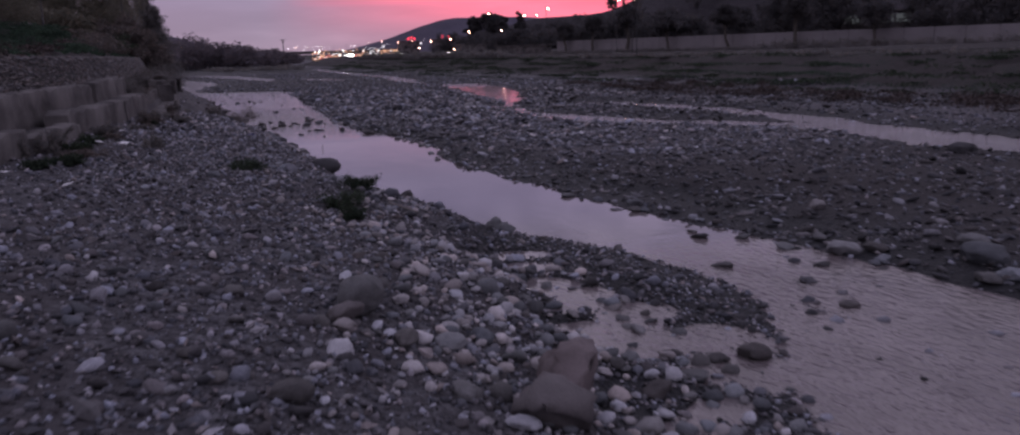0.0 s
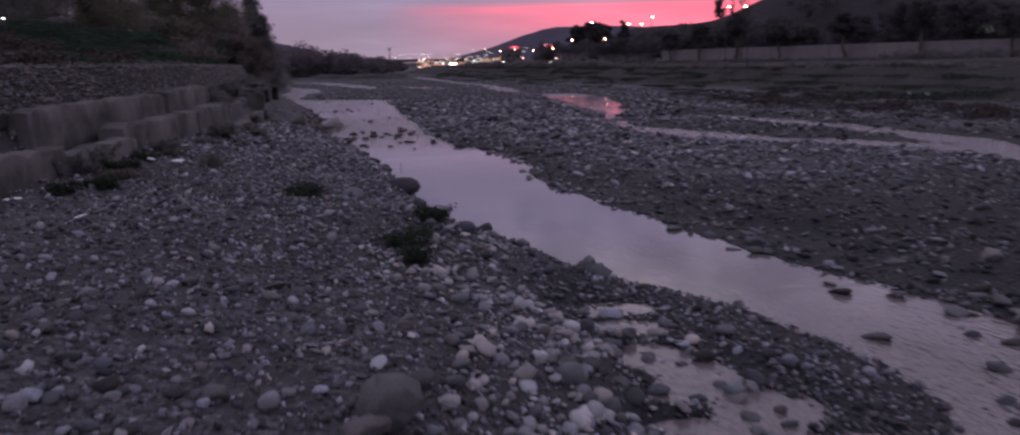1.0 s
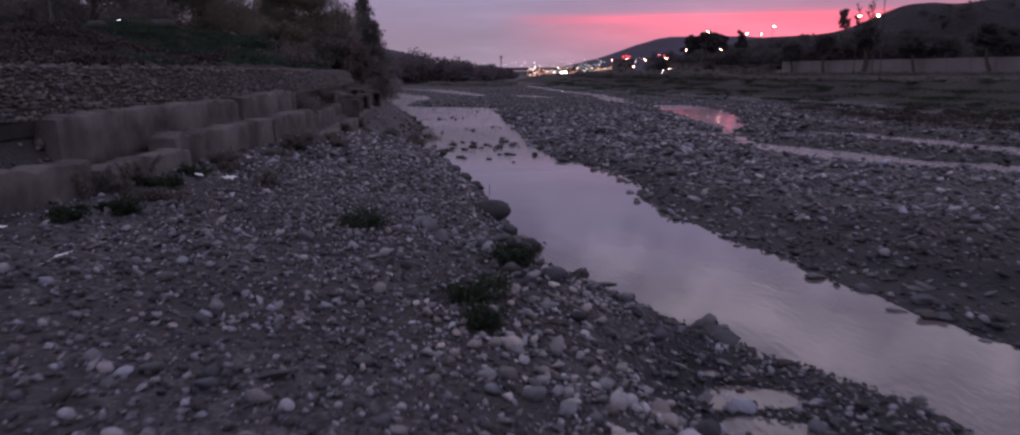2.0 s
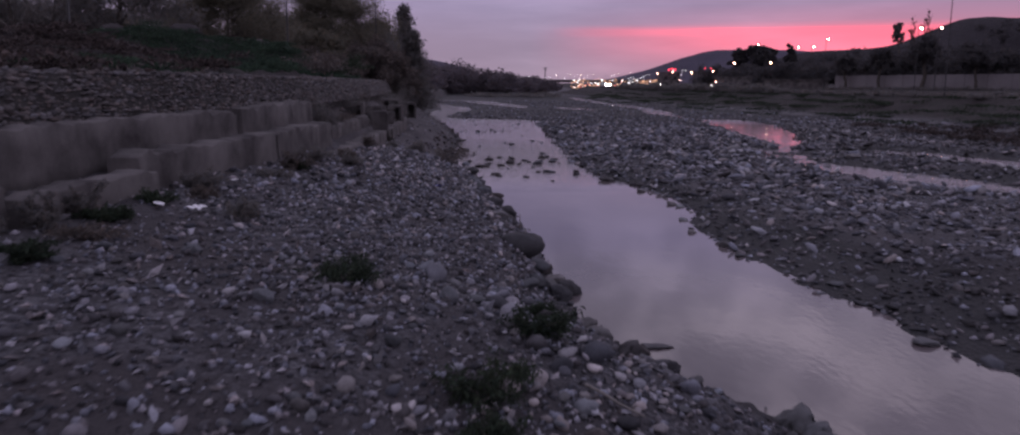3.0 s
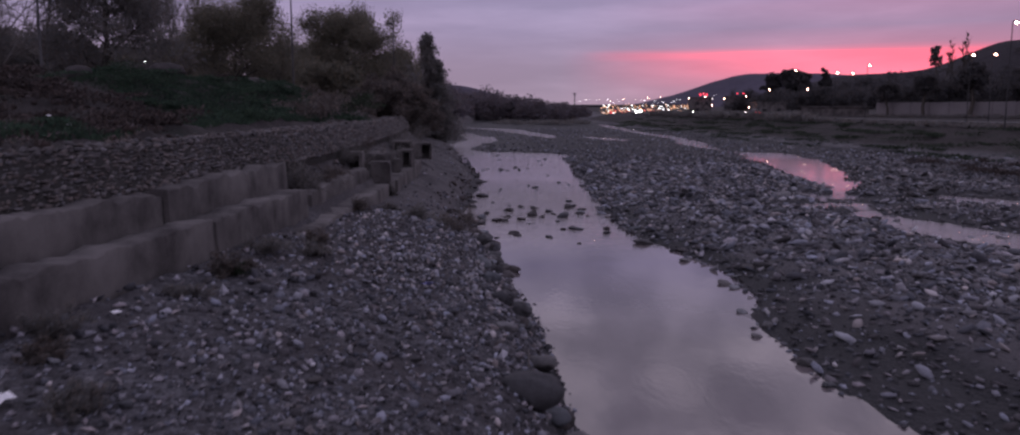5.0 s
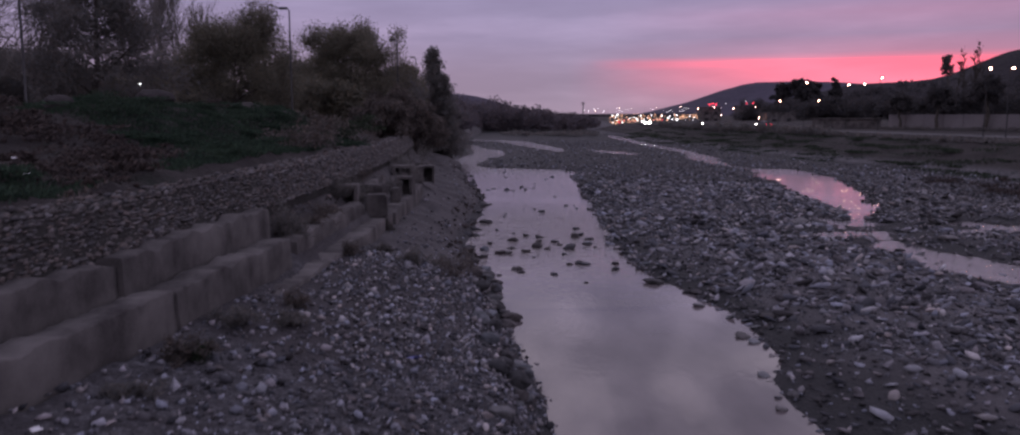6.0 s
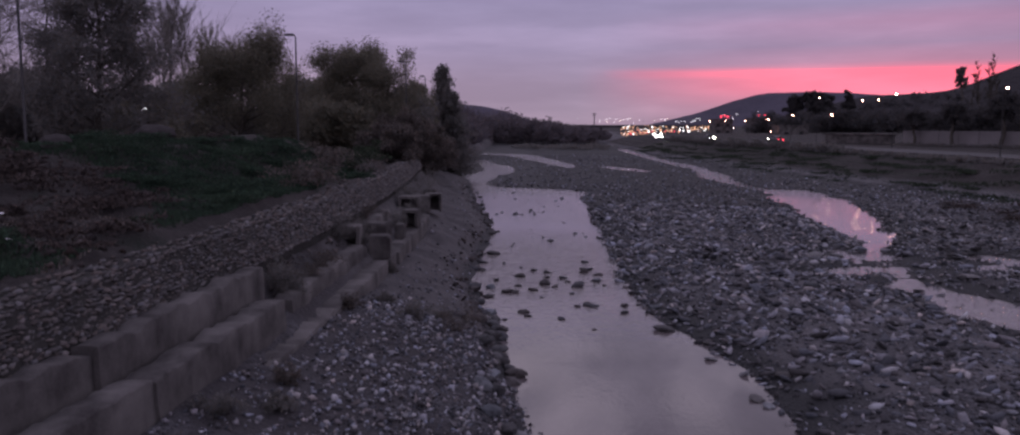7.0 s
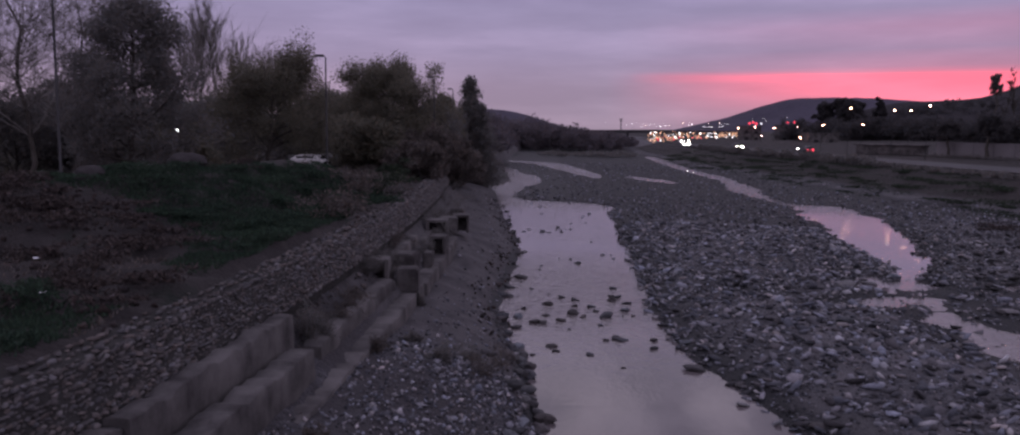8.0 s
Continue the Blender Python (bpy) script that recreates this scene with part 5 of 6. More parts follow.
GREENS = [(-6.6, 41.5, 1.9, 4.6), (-5.3, 36.0, 1.0, 2.4), (-6.4, 26.5, 1.8, 2.0), (-9.0, 44.5, 3.2, 3.4), (-6.6, 53.0, 2.0, 6.0), (-6.2, 30.0, 1.7, 2.1), (-13.0, 43.0, 4.0, 1.8), (-7.0, 47.0, 2.0, 3.5), (-5.0, 39.5, 0.7, 1.6), (-16.0, 30.0, 4.0, 3.0), (-9.0, 20.0, 3.0, 3.0)]


def greenness(x, y):
    """Where the weeds have taken hold on the slope."""
    g = sum(np.exp(-(((x - px) / rx) ** 2 + ((y - py) / ry) ** 2)) for px, py, rx, ry in GREENS)
    return g * (1 + 1.2 * noise2(x, y, 0.8, 22)) + 0.5 * noise2(x, y, 0.3, 21)


def green_patch(x, y):
    d = WALL_LINE(y) - 2.6 - x
    return np.where(d > 0, np.clip(2.2 * (greenness(x, y) - 0.42), 0, 1), 0)


def dry_patch(x, y):
    d = WALL_LINE(y) - 2.5 - x
    return np.where(d > 0, np.clip(0.25 + 1.6 * noise2(x, y, 0.5, 24) - greenness(x, y), 0, 0.6), 0)


blades("grass", turf(-22, -4, 8, 62, 620000, green_patch, 31), 0.1, GRASS, "dark green weeds and grass on the slope", 41)
blades("dry_grass", turf(-22, -4, 8, 62, 300000, dry_patch, 32), 0.085, DRY_GRASS, "dry brown grass and stalks on the slope", 42)
blades("bank_grass", turf(36, 62, 10, 240, 260000, lambda x, y: np.where((x > bank_x(y) - 2) & (x < bank_x(y) + 14), np.clip(0.25 + 0.9 * noise2(x, y, 0.08, 23), 0, 1) * np.exp(-y / 220), 0), 33), 0.1, GRASS, "dark green grass on the far bank", 43)

def far_foot(x, y):
    return np.where((x > bank_x(y) + 1) & (x < bank_x(y) + 8), np.clip(0.35 + 1.4 * noise2(x, y, 0.12, 27), 0, 1) * ease(90, 60, y), 0)


blades("bank_grass", turf(40, 56, 14, 90, 110000, far_foot, 34), 0.16, GRASS, "rank green grass at the foot of the far bank", 44)
EARTH = mottled("earth_clods", (0.03, 0.0245, 0.0235), (0.07, 0.059, 0.057), 0.7, 18.0, 1.0, 0.6, 0.02, island=0.45, spec=0.1)
places, sizes = strewn(-16, -4, 14, 60, 20, 0.06, 0.13, 0.4, lambda x, y: np.where(WALL_LINE(y) - 2.3 > x, np.clip(0.45 + 1.4 * noise2(x, y, 0.45, 25) - greenness(x, y), 0, 1), 0))
clods, clod_sizes = strewn(-5, 3, 39, 102, 9, 0.08, 0.17, 0.5, lambda x, y: np.where((LEFT_EDGE(y) - x > -0.1) & (LEFT_EDGE(y) - x < 1.3), np.clip(0.5 + 1.4 * noise2(x, y, 0.5, 35), 0, 1), 0))
tagged(new("bank_clods", heap("bank_clods", clods, clod_sizes, BROKEN, EARTH, 0.5)), "dark slumped clods along the foot of the silt bank", "rubble", kind="stuff")
tagged(new("rubble", heap("rubble", places, sizes, CHIPS, EARTH, 0.6)), "brown clods, rubble and stones on the bare slope", "rubble", kind="stuff")

# ---- park on the near bank ----


def leafy_tree(x, y, top, wide, label, seed, mat=LEAF, droop=0.0, leaf=0.17, per=7, z=None, levels=2, name="tree", kids=5, low=0.18, stout=1.0):
    """Tapered trunk, limbs and a loose crown of small leaves."""
    r = np.random.default_rng(seed)
    zz = (ground_z(x, y) if z is None else z) - 0.1
    tall = top - zz
    root = thing(name, (x, y, zz), label, "tree", "trees along the river")
    out, tips = [], []
    p, trunk = np.array([0.0, 0, 0]), []
    for k in range(8):
        trunk.append((*p, stout * (0.02 + 0.016 * tall) * (1 - k / 8.5)))
        p = p + np.array([r.normal(0, 0.05), r.normal(0, 0.05), 0.115]) * tall * np.array([0.35, 0.35, 0.95])
    out.append(trunk)
    for k in range(20):
        f = low + (0.97 - low) * (k + r.random()) / 20
        i = f * 7
        a, b = np.array(trunk[int(i)]), np.array(trunk[min(int(i) + 1, 7)])
        q = a + (b - a) * (i - int(i))
        ang = k * 2.4 + r.uniform(-0.4, 0.4)
        reach = wide * 0.42 * (1 - 0.5 * max(0, f - 0.45) / 0.5) * r.uniform(0.75, 1.15)
        branches(r, q[:3], (math.cos(ang), math.sin(ang), r.uniform(0.25, 0.9)), reach, q[3] * 0.55, levels - 1, out, tips, droop, 0.65, kids)
    if droop:
        high = [p for p in tips if p[2] > 0.62 * tall]
        for k in range(150):
            p = high[int(r.integers(len(high)))]
            rise, lean = r.uniform(0.5, 1.5), r.normal(0, 0.22, 2)
            out.append([(p[0] + lean[0] * u, p[1] + lean[1] * u, p[2] + rise * (u - 0.25 * u * u * (k % 3)), 0.022 * (1.05 - u)) for u in (0, 0.4, 0.75, 1.0)])
            tips += [np.array(q[:3]) for q in out[-1][1:3]] * (k % 2)
    v, f = tubes(out[:1], 7)
    w, g = tubes(out[1:], 3)
    part("trunk", mesh_of("trunk", np.concatenate([v, w]), np.concatenate([f, g + len(v)]), BARK), BARK, root)
    v, f = leaves(r, tips, int(per * (6 if leaf < 0.25 else 3)), min(wide * 0.055, 0.42), leaf * (0.54 if leaf < 0.25 else 0.76), min(droop * 2, 0.6))
    part("crown", mesh_of("crown", v, f, mat, False), mat, root)
    return root


def conifer(x, y, top, wide, label, seed, mat=LEAF, z=None):
    """Straight trunk with uneven whorls of short sagging boughs."""
    r = np.random.default_rng(seed)
    zz = (ground_z(x, y) if z is None else z) - 0.1
    tall = top - zz
    root = thing("conifer", (x, y, zz), label, "tree", "trees along the river")
    v, f = tubes([[(0.02 * math.sin(k), 0.02 * math.cos(2 * k), tall * k / 6, 0.03 + 0.012 * tall * (1 - k / 6.1)) for k in range(7)]], 7)
    out, spots = [], []
    for k in range(130):
        g = (k + r.random()) / 130
        h = tall * (0.06 + 0.92 * g)
        a = k * 2.4 + r.uniform(-0.4, 0.4)
        d = max(wide * 0.5 * (1.05 - g) ** 0.85 * r.uniform(0.35, 1.25), 0.3)
        line = [(math.cos(a) * d * u, math.sin(a) * d * u, h + 0.5 * d * u - 0.45 * d * u * u, 0.03 * (1.1 - u)) for u in (0, 0.35, 0.7, 1.0)]
        out.append(line)
        for u in np.linspace(0.15, 1.05, 8):
            spots.append((math.cos(a) * d * u, math.sin(a) * d * u, h + 0.5 * d * u - 0.45 * d * u * u))
    spots.append((0, 0, tall))
    w, g = tubes(out, 3)
    part("trunk", mesh_of("trunk", np.concatenate([v, w]), np.concatenate([f, g + len(v)]), BARK), BARK, root)
    v, f = leaves(r, np.array(spots), 14, 0.3, 0.17)
    part("crown", mesh_of("crown", v, f, mat, False), mat, root)


def bare_tree(x, y, top, wide, label, seed, mat=BARK, upright=0.5, z=None, first=0.25, limbs=16, spread=0.45, fine=False):
    r = np.random.default_rng(seed)
    zz = (ground_z(x, y) if z is None else z) - 0.1
    tall = top - zz
    root = thing("bare_tree", (x, y, zz), label, "tree", "bare winter trees")
    trunk, p, out, tips = [], np.array([0.0, 0, 0]), [], []
    for k in range(10):
        trunk.append((*p, (0.03 + 0.01 * tall) * (1 - k / 10.3)))
        p = p + np.array([r.normal(0, 0.02), r.normal(0, 0.02), 0.105]) * tall
    for k in range(limbs):
        i = 9 * r.uniform(first, 0.97)
        q = np.array(trunk[int(i)])
        ang = k * 2.4 + r.uniform(-0.5, 0.5)
        side = 1 - upright
        branches(r, q[:3], (math.cos(ang) * side, math.sin(ang) * side, upright), wide * r.uniform(0.5, 0.9) * (1.25 - i / 10), q[3] * (0.28 if fine else 0.5) + 0.012, 2, out, tips, -0.02, spread, 5 if fine else 4, (0.0003 if y > 300 else 0.00022) * math.hypot(x, y))
    v, f = tubes([trunk], 7)
    part("trunk", mesh_of("trunk", v, f, mat), mat, root)
    v, f = tubes(out, 3)
    twig = PALE_BARK if fine else BARK
    tagged(part("bare_crown", mesh_of("bare_crown", v, f, twig), twig, root), kind="stuff")


leafy_tree(-16.8, 53.5, 14.9, 6.6, "tall dense dark evergreen tree", 1, leaf=0.17, per=16, low=0.05)
leafy_tree(-16.4, 71.5, 12.8, 10.0, "broad willow with hanging olive foliage", 2, OLIVE_LEAF, droop=0.06, leaf=0.17, per=14, low=0.2, kids=8)
leafy_tree(-10.8, 85.0, 13.2, 10.0, "broad willow with thinning olive foliage", 3, OLIVE_LEAF, droop=0.06, leaf=0.2, per=12, low=0.15, kids=8)
leafy_tree(-13.5, 88.0, 10.8, 7.0, "rounded olive tree behind the slope", 4, OLIVE_LEAF, leaf=0.22, per=11, low=0.08)
conifer(-6.8, 113.0, 13.4, 9.0, "narrow dark conifer at the river's edge", 5)
conifer(-5.6, 113.0, 10.2, 5.6, "narrow dark conifer at the river's edge", 55)
leafy_tree(-6.6, 113.0, 9.0, 5.0, "dark bushy tree at the river's edge", 6, leaf=0.26, per=12, low=0.05)
leafy_tree(-23.5, 78.0, 9.6, 7.5, "broad dark park tree", 7, leaf=0.24, per=11, low=0.08)
leafy_tree(-31.0, 74.0, 9.6, 8.0, "broad dark park tree", 8, leaf=0.24, per=10, low=0.08)
leafy_tree(-9.0, 98.0, 10.5, 7.0, "rounded dark tree behind the bank", 10, leaf=0.25, per=11, low=0.05)
leafy_tree(-20.0, 96.0, 11.0, 9.0, "broad dark tree in the park", 11, leaf=0.28, per=9, low=0.05)
leafy_tree(-44.0, 95.0, 12.0, 11.0, "broad dark tree in the park", 12, leaf=0.3, per=8, low=0.05)
for k, (x, y, top, wide) in enumerate(((-6.2, 72.0, 7.2, 4.0), (-6.4, 79.0, 8.0, 5.0), (-6.0, 90.0, 8.6, 5.0), (-6.4, 99.0, 8.0, 4.4), (-19.0, 63.0, 8.0, 5.5), (-22.5, 63.0, 8.6, 6.5), (-27.0, 66.0, 9.0, 7.0), (-11.5, 78.0, 8.2, 6.0), (-24.0, 88.0, 9.0, 9.0), (-14.5, 98.0, 8.6, 8.0), (-31.0, 92.0, 9.5, 9.0))):
    if k < 4:
        leafy_tree(x, y, top - 1.2, wide, "low dry brown bushy tree at the bank", 140 + k, DRY_GRASS, leaf=0.24, per=8, low=0.03, kids=4)
    else:
        leafy_tree(x, y, top, wide, "low dark bushy tree at the edge of the park", 140 + k, (LEAF, OLIVE_LEAF)[k % 3 == 1], leaf=0.26, per=8, low=0.03, kids=4)
leafy_tree(-9.4, 106.0, 12.6, 6.0, "rounded olive tree behind the bank", 158, OLIVE_LEAF, leaf=0.26, per=10, low=0.05)
for x, y, top, wide, seed in ((-24.6, 58.0, 17.5, 8.5, 21), (-33.5, 62.0, 17.0, 8.0, 24), (-29.0, 60.5, 18.0, 8.5, 22), (-23.2, 60.5, 15.5, 8.0, 23)):
    bare_tree(x, y, top, wide, "tall bare tree with fine grey twigs", seed, upright=0.4, limbs=38, fine=True)
leafy_tree(-27.5, 61.0, 9.0, 7.0, "low dark bushy tree at the edge of the park", 171, leaf=0.2, per=9, low=0.05, kids=4)
for k, (x, y, top) in enumerate(((-35.0, 102.8, 19.8), (-36.6, 104.5, 18.6), (-33.4, 104.0, 19.0), (-31.0, 104.0, 16.6), (-29.0, 105.0, 15.6), (-14.5, 106.0, 12.4))):
    bare_tree(x, y, top, 0.42 * top, "bare upright poplar with thin branches", 30 + k, PALE_BARK, 0.86, first=0.1, limbs=22, spread=0.16, fine=True)


def street_lamp(x, y, top, turn, label, lit=None, arm=0.12, radius=0.055, z=None, group="street lamps", bulb=0.16):
    zz = ground_z(x, y) if z is None else z
    root = thing("street_lamp", (x, y, zz), label, "street lamp", group, turn)
    h = top - zz
    v, f = tubes([[(0, 0, -0.1, radius * 1.5), (0, 0, 0.9, radius * 1.4), (0, 0, 1.0, radius), (0, 0, h * 0.6, radius * 0.85), (0, 0, h, radius * 0.7)]], 8)
    steel = DARK_STEEL if lit else STEEL
    part("pole", mesh_of("pole", v, f, steel), steel, root)
    v, f = tubes([[(0, 0, h - 0.05, radius * 0.6), (arm * 0.4, 0, h + 0.06, radius * 0.55), (arm, 0, h + 0.1, radius * 0.5)]], 6)
    part("arm", mesh_of("arm", v, f, steel), steel, root)
    head = part("lamp_head", block((0.5, 0.26, 0.12), (arm + 0.2, 0, h + 0.04), 0.04), steel, root)
    if lit:
        bm = bmesh.new()
        bmesh.ops.create_icosphere(bm, subdivisions=2, radius=bulb)
        for q in bm.verts:
            q.co.z *= 0.7
        bmesh.ops.transform(bm, matrix=pose(arm + 0.22, 0, h - 0.04), verts=bm.verts)
        part("bulb", bm, lit, head, "lit lamp")


for x, y, top in ((-9.6, 61.2, 11.3), (-6.5, 81.3, 11.4), (-7.3, 100.4, 11.4), (-16.0, 46.8, 15.0)):
    street_lamp(x, y, top, 180, "tall unlit steel street lamp in the park")
street_lamp(-17.55, 61.0, 7.35, 180, "lit park lamp among the trees", LAMP_WHITE, arm=0.2, bulb=0.12)


def car(x, y, turn, paint, label, z=None, lights="off"):
    """A hatchback: body, glass, wheels, lamps."""
    zz = ground_z(x, y) if z is None else z
    root = thing("car", (x, y, zz), label, "car", "cars by the river", turn)
    bm = bmesh.new()
    # half sections along the car: place, half width, sill, waist, roof half width, roof
    prof = ((-2.0, 0.70, 0.42, 0.72, 0.6, 0.74), (-1.9, 0.80, 0.28, 0.82, 0.66, 0.9), (-1.2, 0.84, 0.24, 0.90, 0.62, 1.36), (-0.2, 0.85, 0.24, 0.92, 0.62, 1.46), (0.6, 0.85, 0.24, 0.92, 0.6, 1.34), (1.15, 0.84, 0.24, 0.88, 0.66, 0.94), (1.9, 0.80, 0.28, 0.74, 0.62, 0.78), (2.05, 0.68, 0.42, 0.64, 0.55, 0.66))
    rows = [[bm.verts.new((s * w, yy, zc)) for s, w, zc in ((-1, wd, sill), (-1, wd, waist), (-1, rw, roof), (1, rw, roof), (1, wd, waist), (1, wd, sill))] for yy, wd, sill, waist, rw, roof in prof]
    for a, b in zip(rows, rows[1:]):
        for i in range(6):
            j = (i + 1) % 6
            bm.faces.new((a[i], a[j], b[j], b[i]))
    bm.faces.new(rows[0])
    bm.faces.new(rows[-1][::-1])
    bmesh.ops.recalc_face_normals(bm, faces=bm.faces)
    bmesh.ops.bevel(bm, geom=bm.edges[:], offset=0.04, segments=2, affect="EDGES")
    part("body", bm, paint, root)
    for s in (-1, 1):
        part("side_window", block((0.03, 1.5, 0.34), (s * 0.73, -0.3, 0.96), 0.01), GLASS_DARK, root)
        for yy in (-1.25, 1.25):
            bm = bmesh.new()
            bmesh.ops.create_cone(bm, cap_ends=True, segments=20, radius1=0.31, radius2=0.31, depth=0.2)
            bmesh.ops.bevel(bm, geom=[e for e in bm.edges], offset=0.02, segments=1, affect="EDGES")
            bmesh.ops.transform(bm, matrix=pose(s * 0.76, yy, 0.31, 0, 90, 0), verts=bm.verts)
            part("wheel", bm, RUBBER, root)
        for yy, glowing, nm in ((2.0, HEADLIGHT, "headlight"), (-1.97, LAMP_RED, "tail_light")):
            bm = block((0.46, 0.14, 0.34), (s * 0.52, yy, 0.55), 0.06)
            part(nm, bm, glowing if lights == "on" else GLASS_DARK, root)
    part("windscreen", block((1.14, 0.04, 0.46), (0, 0.92, 0.93), 0.01), GLASS_DARK, root)
    part("rear_window", block((1.1, 0.04, 0.36), (0, -1.62, 0.96), 0.01), GLASS_DARK, root)


PAINT_SILVER = mottled("silver_paint", (0.4, 0.4, 0.41), (0.46, 0.46, 0.47), 0.6, 12.0, 0.35, 0.0, 0.004)
PAINT_DARK = mottled("dark_paint", (0.03, 0.03, 0.035), (0.05, 0.05, 0.055), 0.6, 12.0, 0.35, 0.0, 0.004)
car(-18.1, 85.0, 85, PAINT_WHITE, "white parked hatchback under the trees")
car(-12.0, 90.5, 80, PAINT_SILVER, "silver parked hatchback under the trees")
car(-9.5, 92.0, 95, PAINT_SILVER, "silver parked hatchback under the trees")

PARK_STONE = mottled("park_stone", (0.03, 0.027, 0.028), (0.064, 0.058, 0.06), 3.0, 30.0, 0.95, 0.4, 0.02, spec=0.2)
for x, y, size, flat, lab in ((-12.3, 42.4, 1.05, 1.5, "grey landscape boulder on the slope"), (-10.9, 46.6, 1.6, 1.3, "broad grey landscape boulder on the slope")):
    boulder(x, y, size, flat, 20, mesh_of("boulder", *FINE[3], PARK_STONE), 0.45, label=lab)


def litter(x, y, size, seed, mat=PAPER, label="crumpled white paper litter on the gravel"):
    bm = bmesh.new()
    bmesh.ops.create_grid(bm, x_segments=5, y_segments=4, size=0.5)
    for v in bm.verts:
        v.co = Vector((v.co.x * size, v.co.y * size * 0.7, 0.03 + 0.22 * size * noise.noise(v.co * 4 + Vector((seed, 0, 0)))))
    bmesh.ops.solidify(bm, geom=bm.faces[:], thickness=0.004)
    ob = new("paper_litter", bpy.data.meshes.new("paper_litter"))
    bm.to_mesh(ob.data)
    bm.free()
    ob.data.materials.append(mat)
    ob.matrix_basis = pose(x, y, ground_z(x, y) + 0.06, seed * 7 % 20, 0, seed * 53)
    tagged(ob, label, "litter", "scattered litter")


for k, (x, y, s) in enumerate(((-1.9, 20.3, 0.25), (-2.4, 20.2, 0.2), (-3.3, 18.6, 0.18), (-3.3, 15.2, 0.24), (-2.2, 14.3, 0.2), (-2.2, 23.2, 0.14), (-6.7, 30.9, 0.12), (-8.7, 33.8, 0.11), (-4.0, 33.1, 0.12))):
    litter(x, y, s, k + 1)
BLUE_PLASTIC = mottled("blue_plastic", (0.1, 0.11, 0.3), (0.16, 0.17, 0.42), 3.0, 30.0, 0.5, 0.2, 0.004)
litter(1.17, 28.3, 0.26, 31, BLUE_PLASTIC, "crumpled blue plastic scrap on the gravel")

def driftwood(points, radius, label):
    x, y, z = points[0]
    line = [(px - x, py - y, pz - z, radius * (1 - 0.12 * k)) for k, (px, py, pz) in enumerate(points)]
    v, f = tubes([line], 6)
    ob = new("driftwood", mesh_of("driftwood", v, f, PALE_BARK))
    ob.matrix_basis = pose(x, y, z)
    tagged(ob, label, "branch", "driftwood")


driftwood([(px, py, ground_z(px, py) + 0.1) for px, py in ((3.15, 15.95), (3.3, 15.85), (3.45, 15.72), (3.66, 15.6))], 0.018, "thin pale stick lying over the cobbles")
driftwood([(2.96, 24.3, ground_z(2.96, 24.3) + 0.45 + 0.09 * k) for k in range(4)], 0.012, "thin upright twig behind a boulder")

# ---- far bank ----


def strip(name, left, right, y0, y1, lift, mat, step=4.0, sides=0.3):
    ys = np.arange(y0, y1 + 0.1, step)
    xl, xr = np.array([left(y) for y in ys]), np.array([right(y) for y in ys])
    z = np.full(len(ys), lift)
    v = np.concatenate([np.stack([xl, ys, z - sides], -1), np.stack([xl, ys, z], -1), np.stack([xr, ys, z], -1), np.stack([xr, ys, z - sides], -1)])
    n = len(ys)
    f = [(k * n + i, k * n + i + 1, (k + 1) * n + i + 1, (k + 1) * n + i) for k in range(3) for i in range(n - 1)]
    return mesh_of(name, v, np.array(f), mat, False)


tagged(new("road", strip("road", lambda y: float(bank_x(y)) + 13.4, lambda y: float(bank_x(y)) + 25, -20, 330, 3.0, ASPHALT)), "pale worn asphalt road along the far bank", "road", kind="structure")
tagged(new("kerb", strip("kerb", lambda y: float(bank_x(y)) + 13.0, lambda y: float(bank_x(y)) + 13.35, -20, 330, 3.16, CONCRETE)), "concrete kerb of the riverside road", "kerb", kind="structure")


def boundary_wall():
    """Pale panels between posts, along the far side of the road."""
    a, b = Vector((75.0, 174.7, 0)), Vector((103.0, 80.3, 0))
    way = b - a
    n = 22
    turn = math.degrees(math.atan2(way.y, way.x))
    root = thing("boundary_wall", (a.x, a.y, 2.85), "pale painted boundary wall with thin joints", "wall")
    step = way.length / n
    inv = root.matrix_basis.inverted()
    panel = block((step - 0.09, 0.18, 2.9), (0, 0, 0), 0.02)
    pm = bpy.data.meshes.new("panel")
    panel.to_mesh(pm)
    panel.free()
    pm.materials.append(WALL_PAINT)
    post = block((0.08, 0.14, 2.86), (0, 0, 0), 0.01)
    qm = bpy.data.meshes.new("post")
    post.to_mesh(qm)
    post.free()
    qm.materials.append(CONCRETE)
    for k in range(n):
        p = a + way * ((k + 0.5) / n)
        for nm, me, q in (("panel", pm, p), ("post", qm, a + way * (k / n))):
            ob = new(nm, me)
            ob.parent = root
            ob.matrix_basis = inv @ pose(q.x, q.y, 2.85, 0, 0, turn)
    return a, way


wall_a, wall_way = boundary_wall()


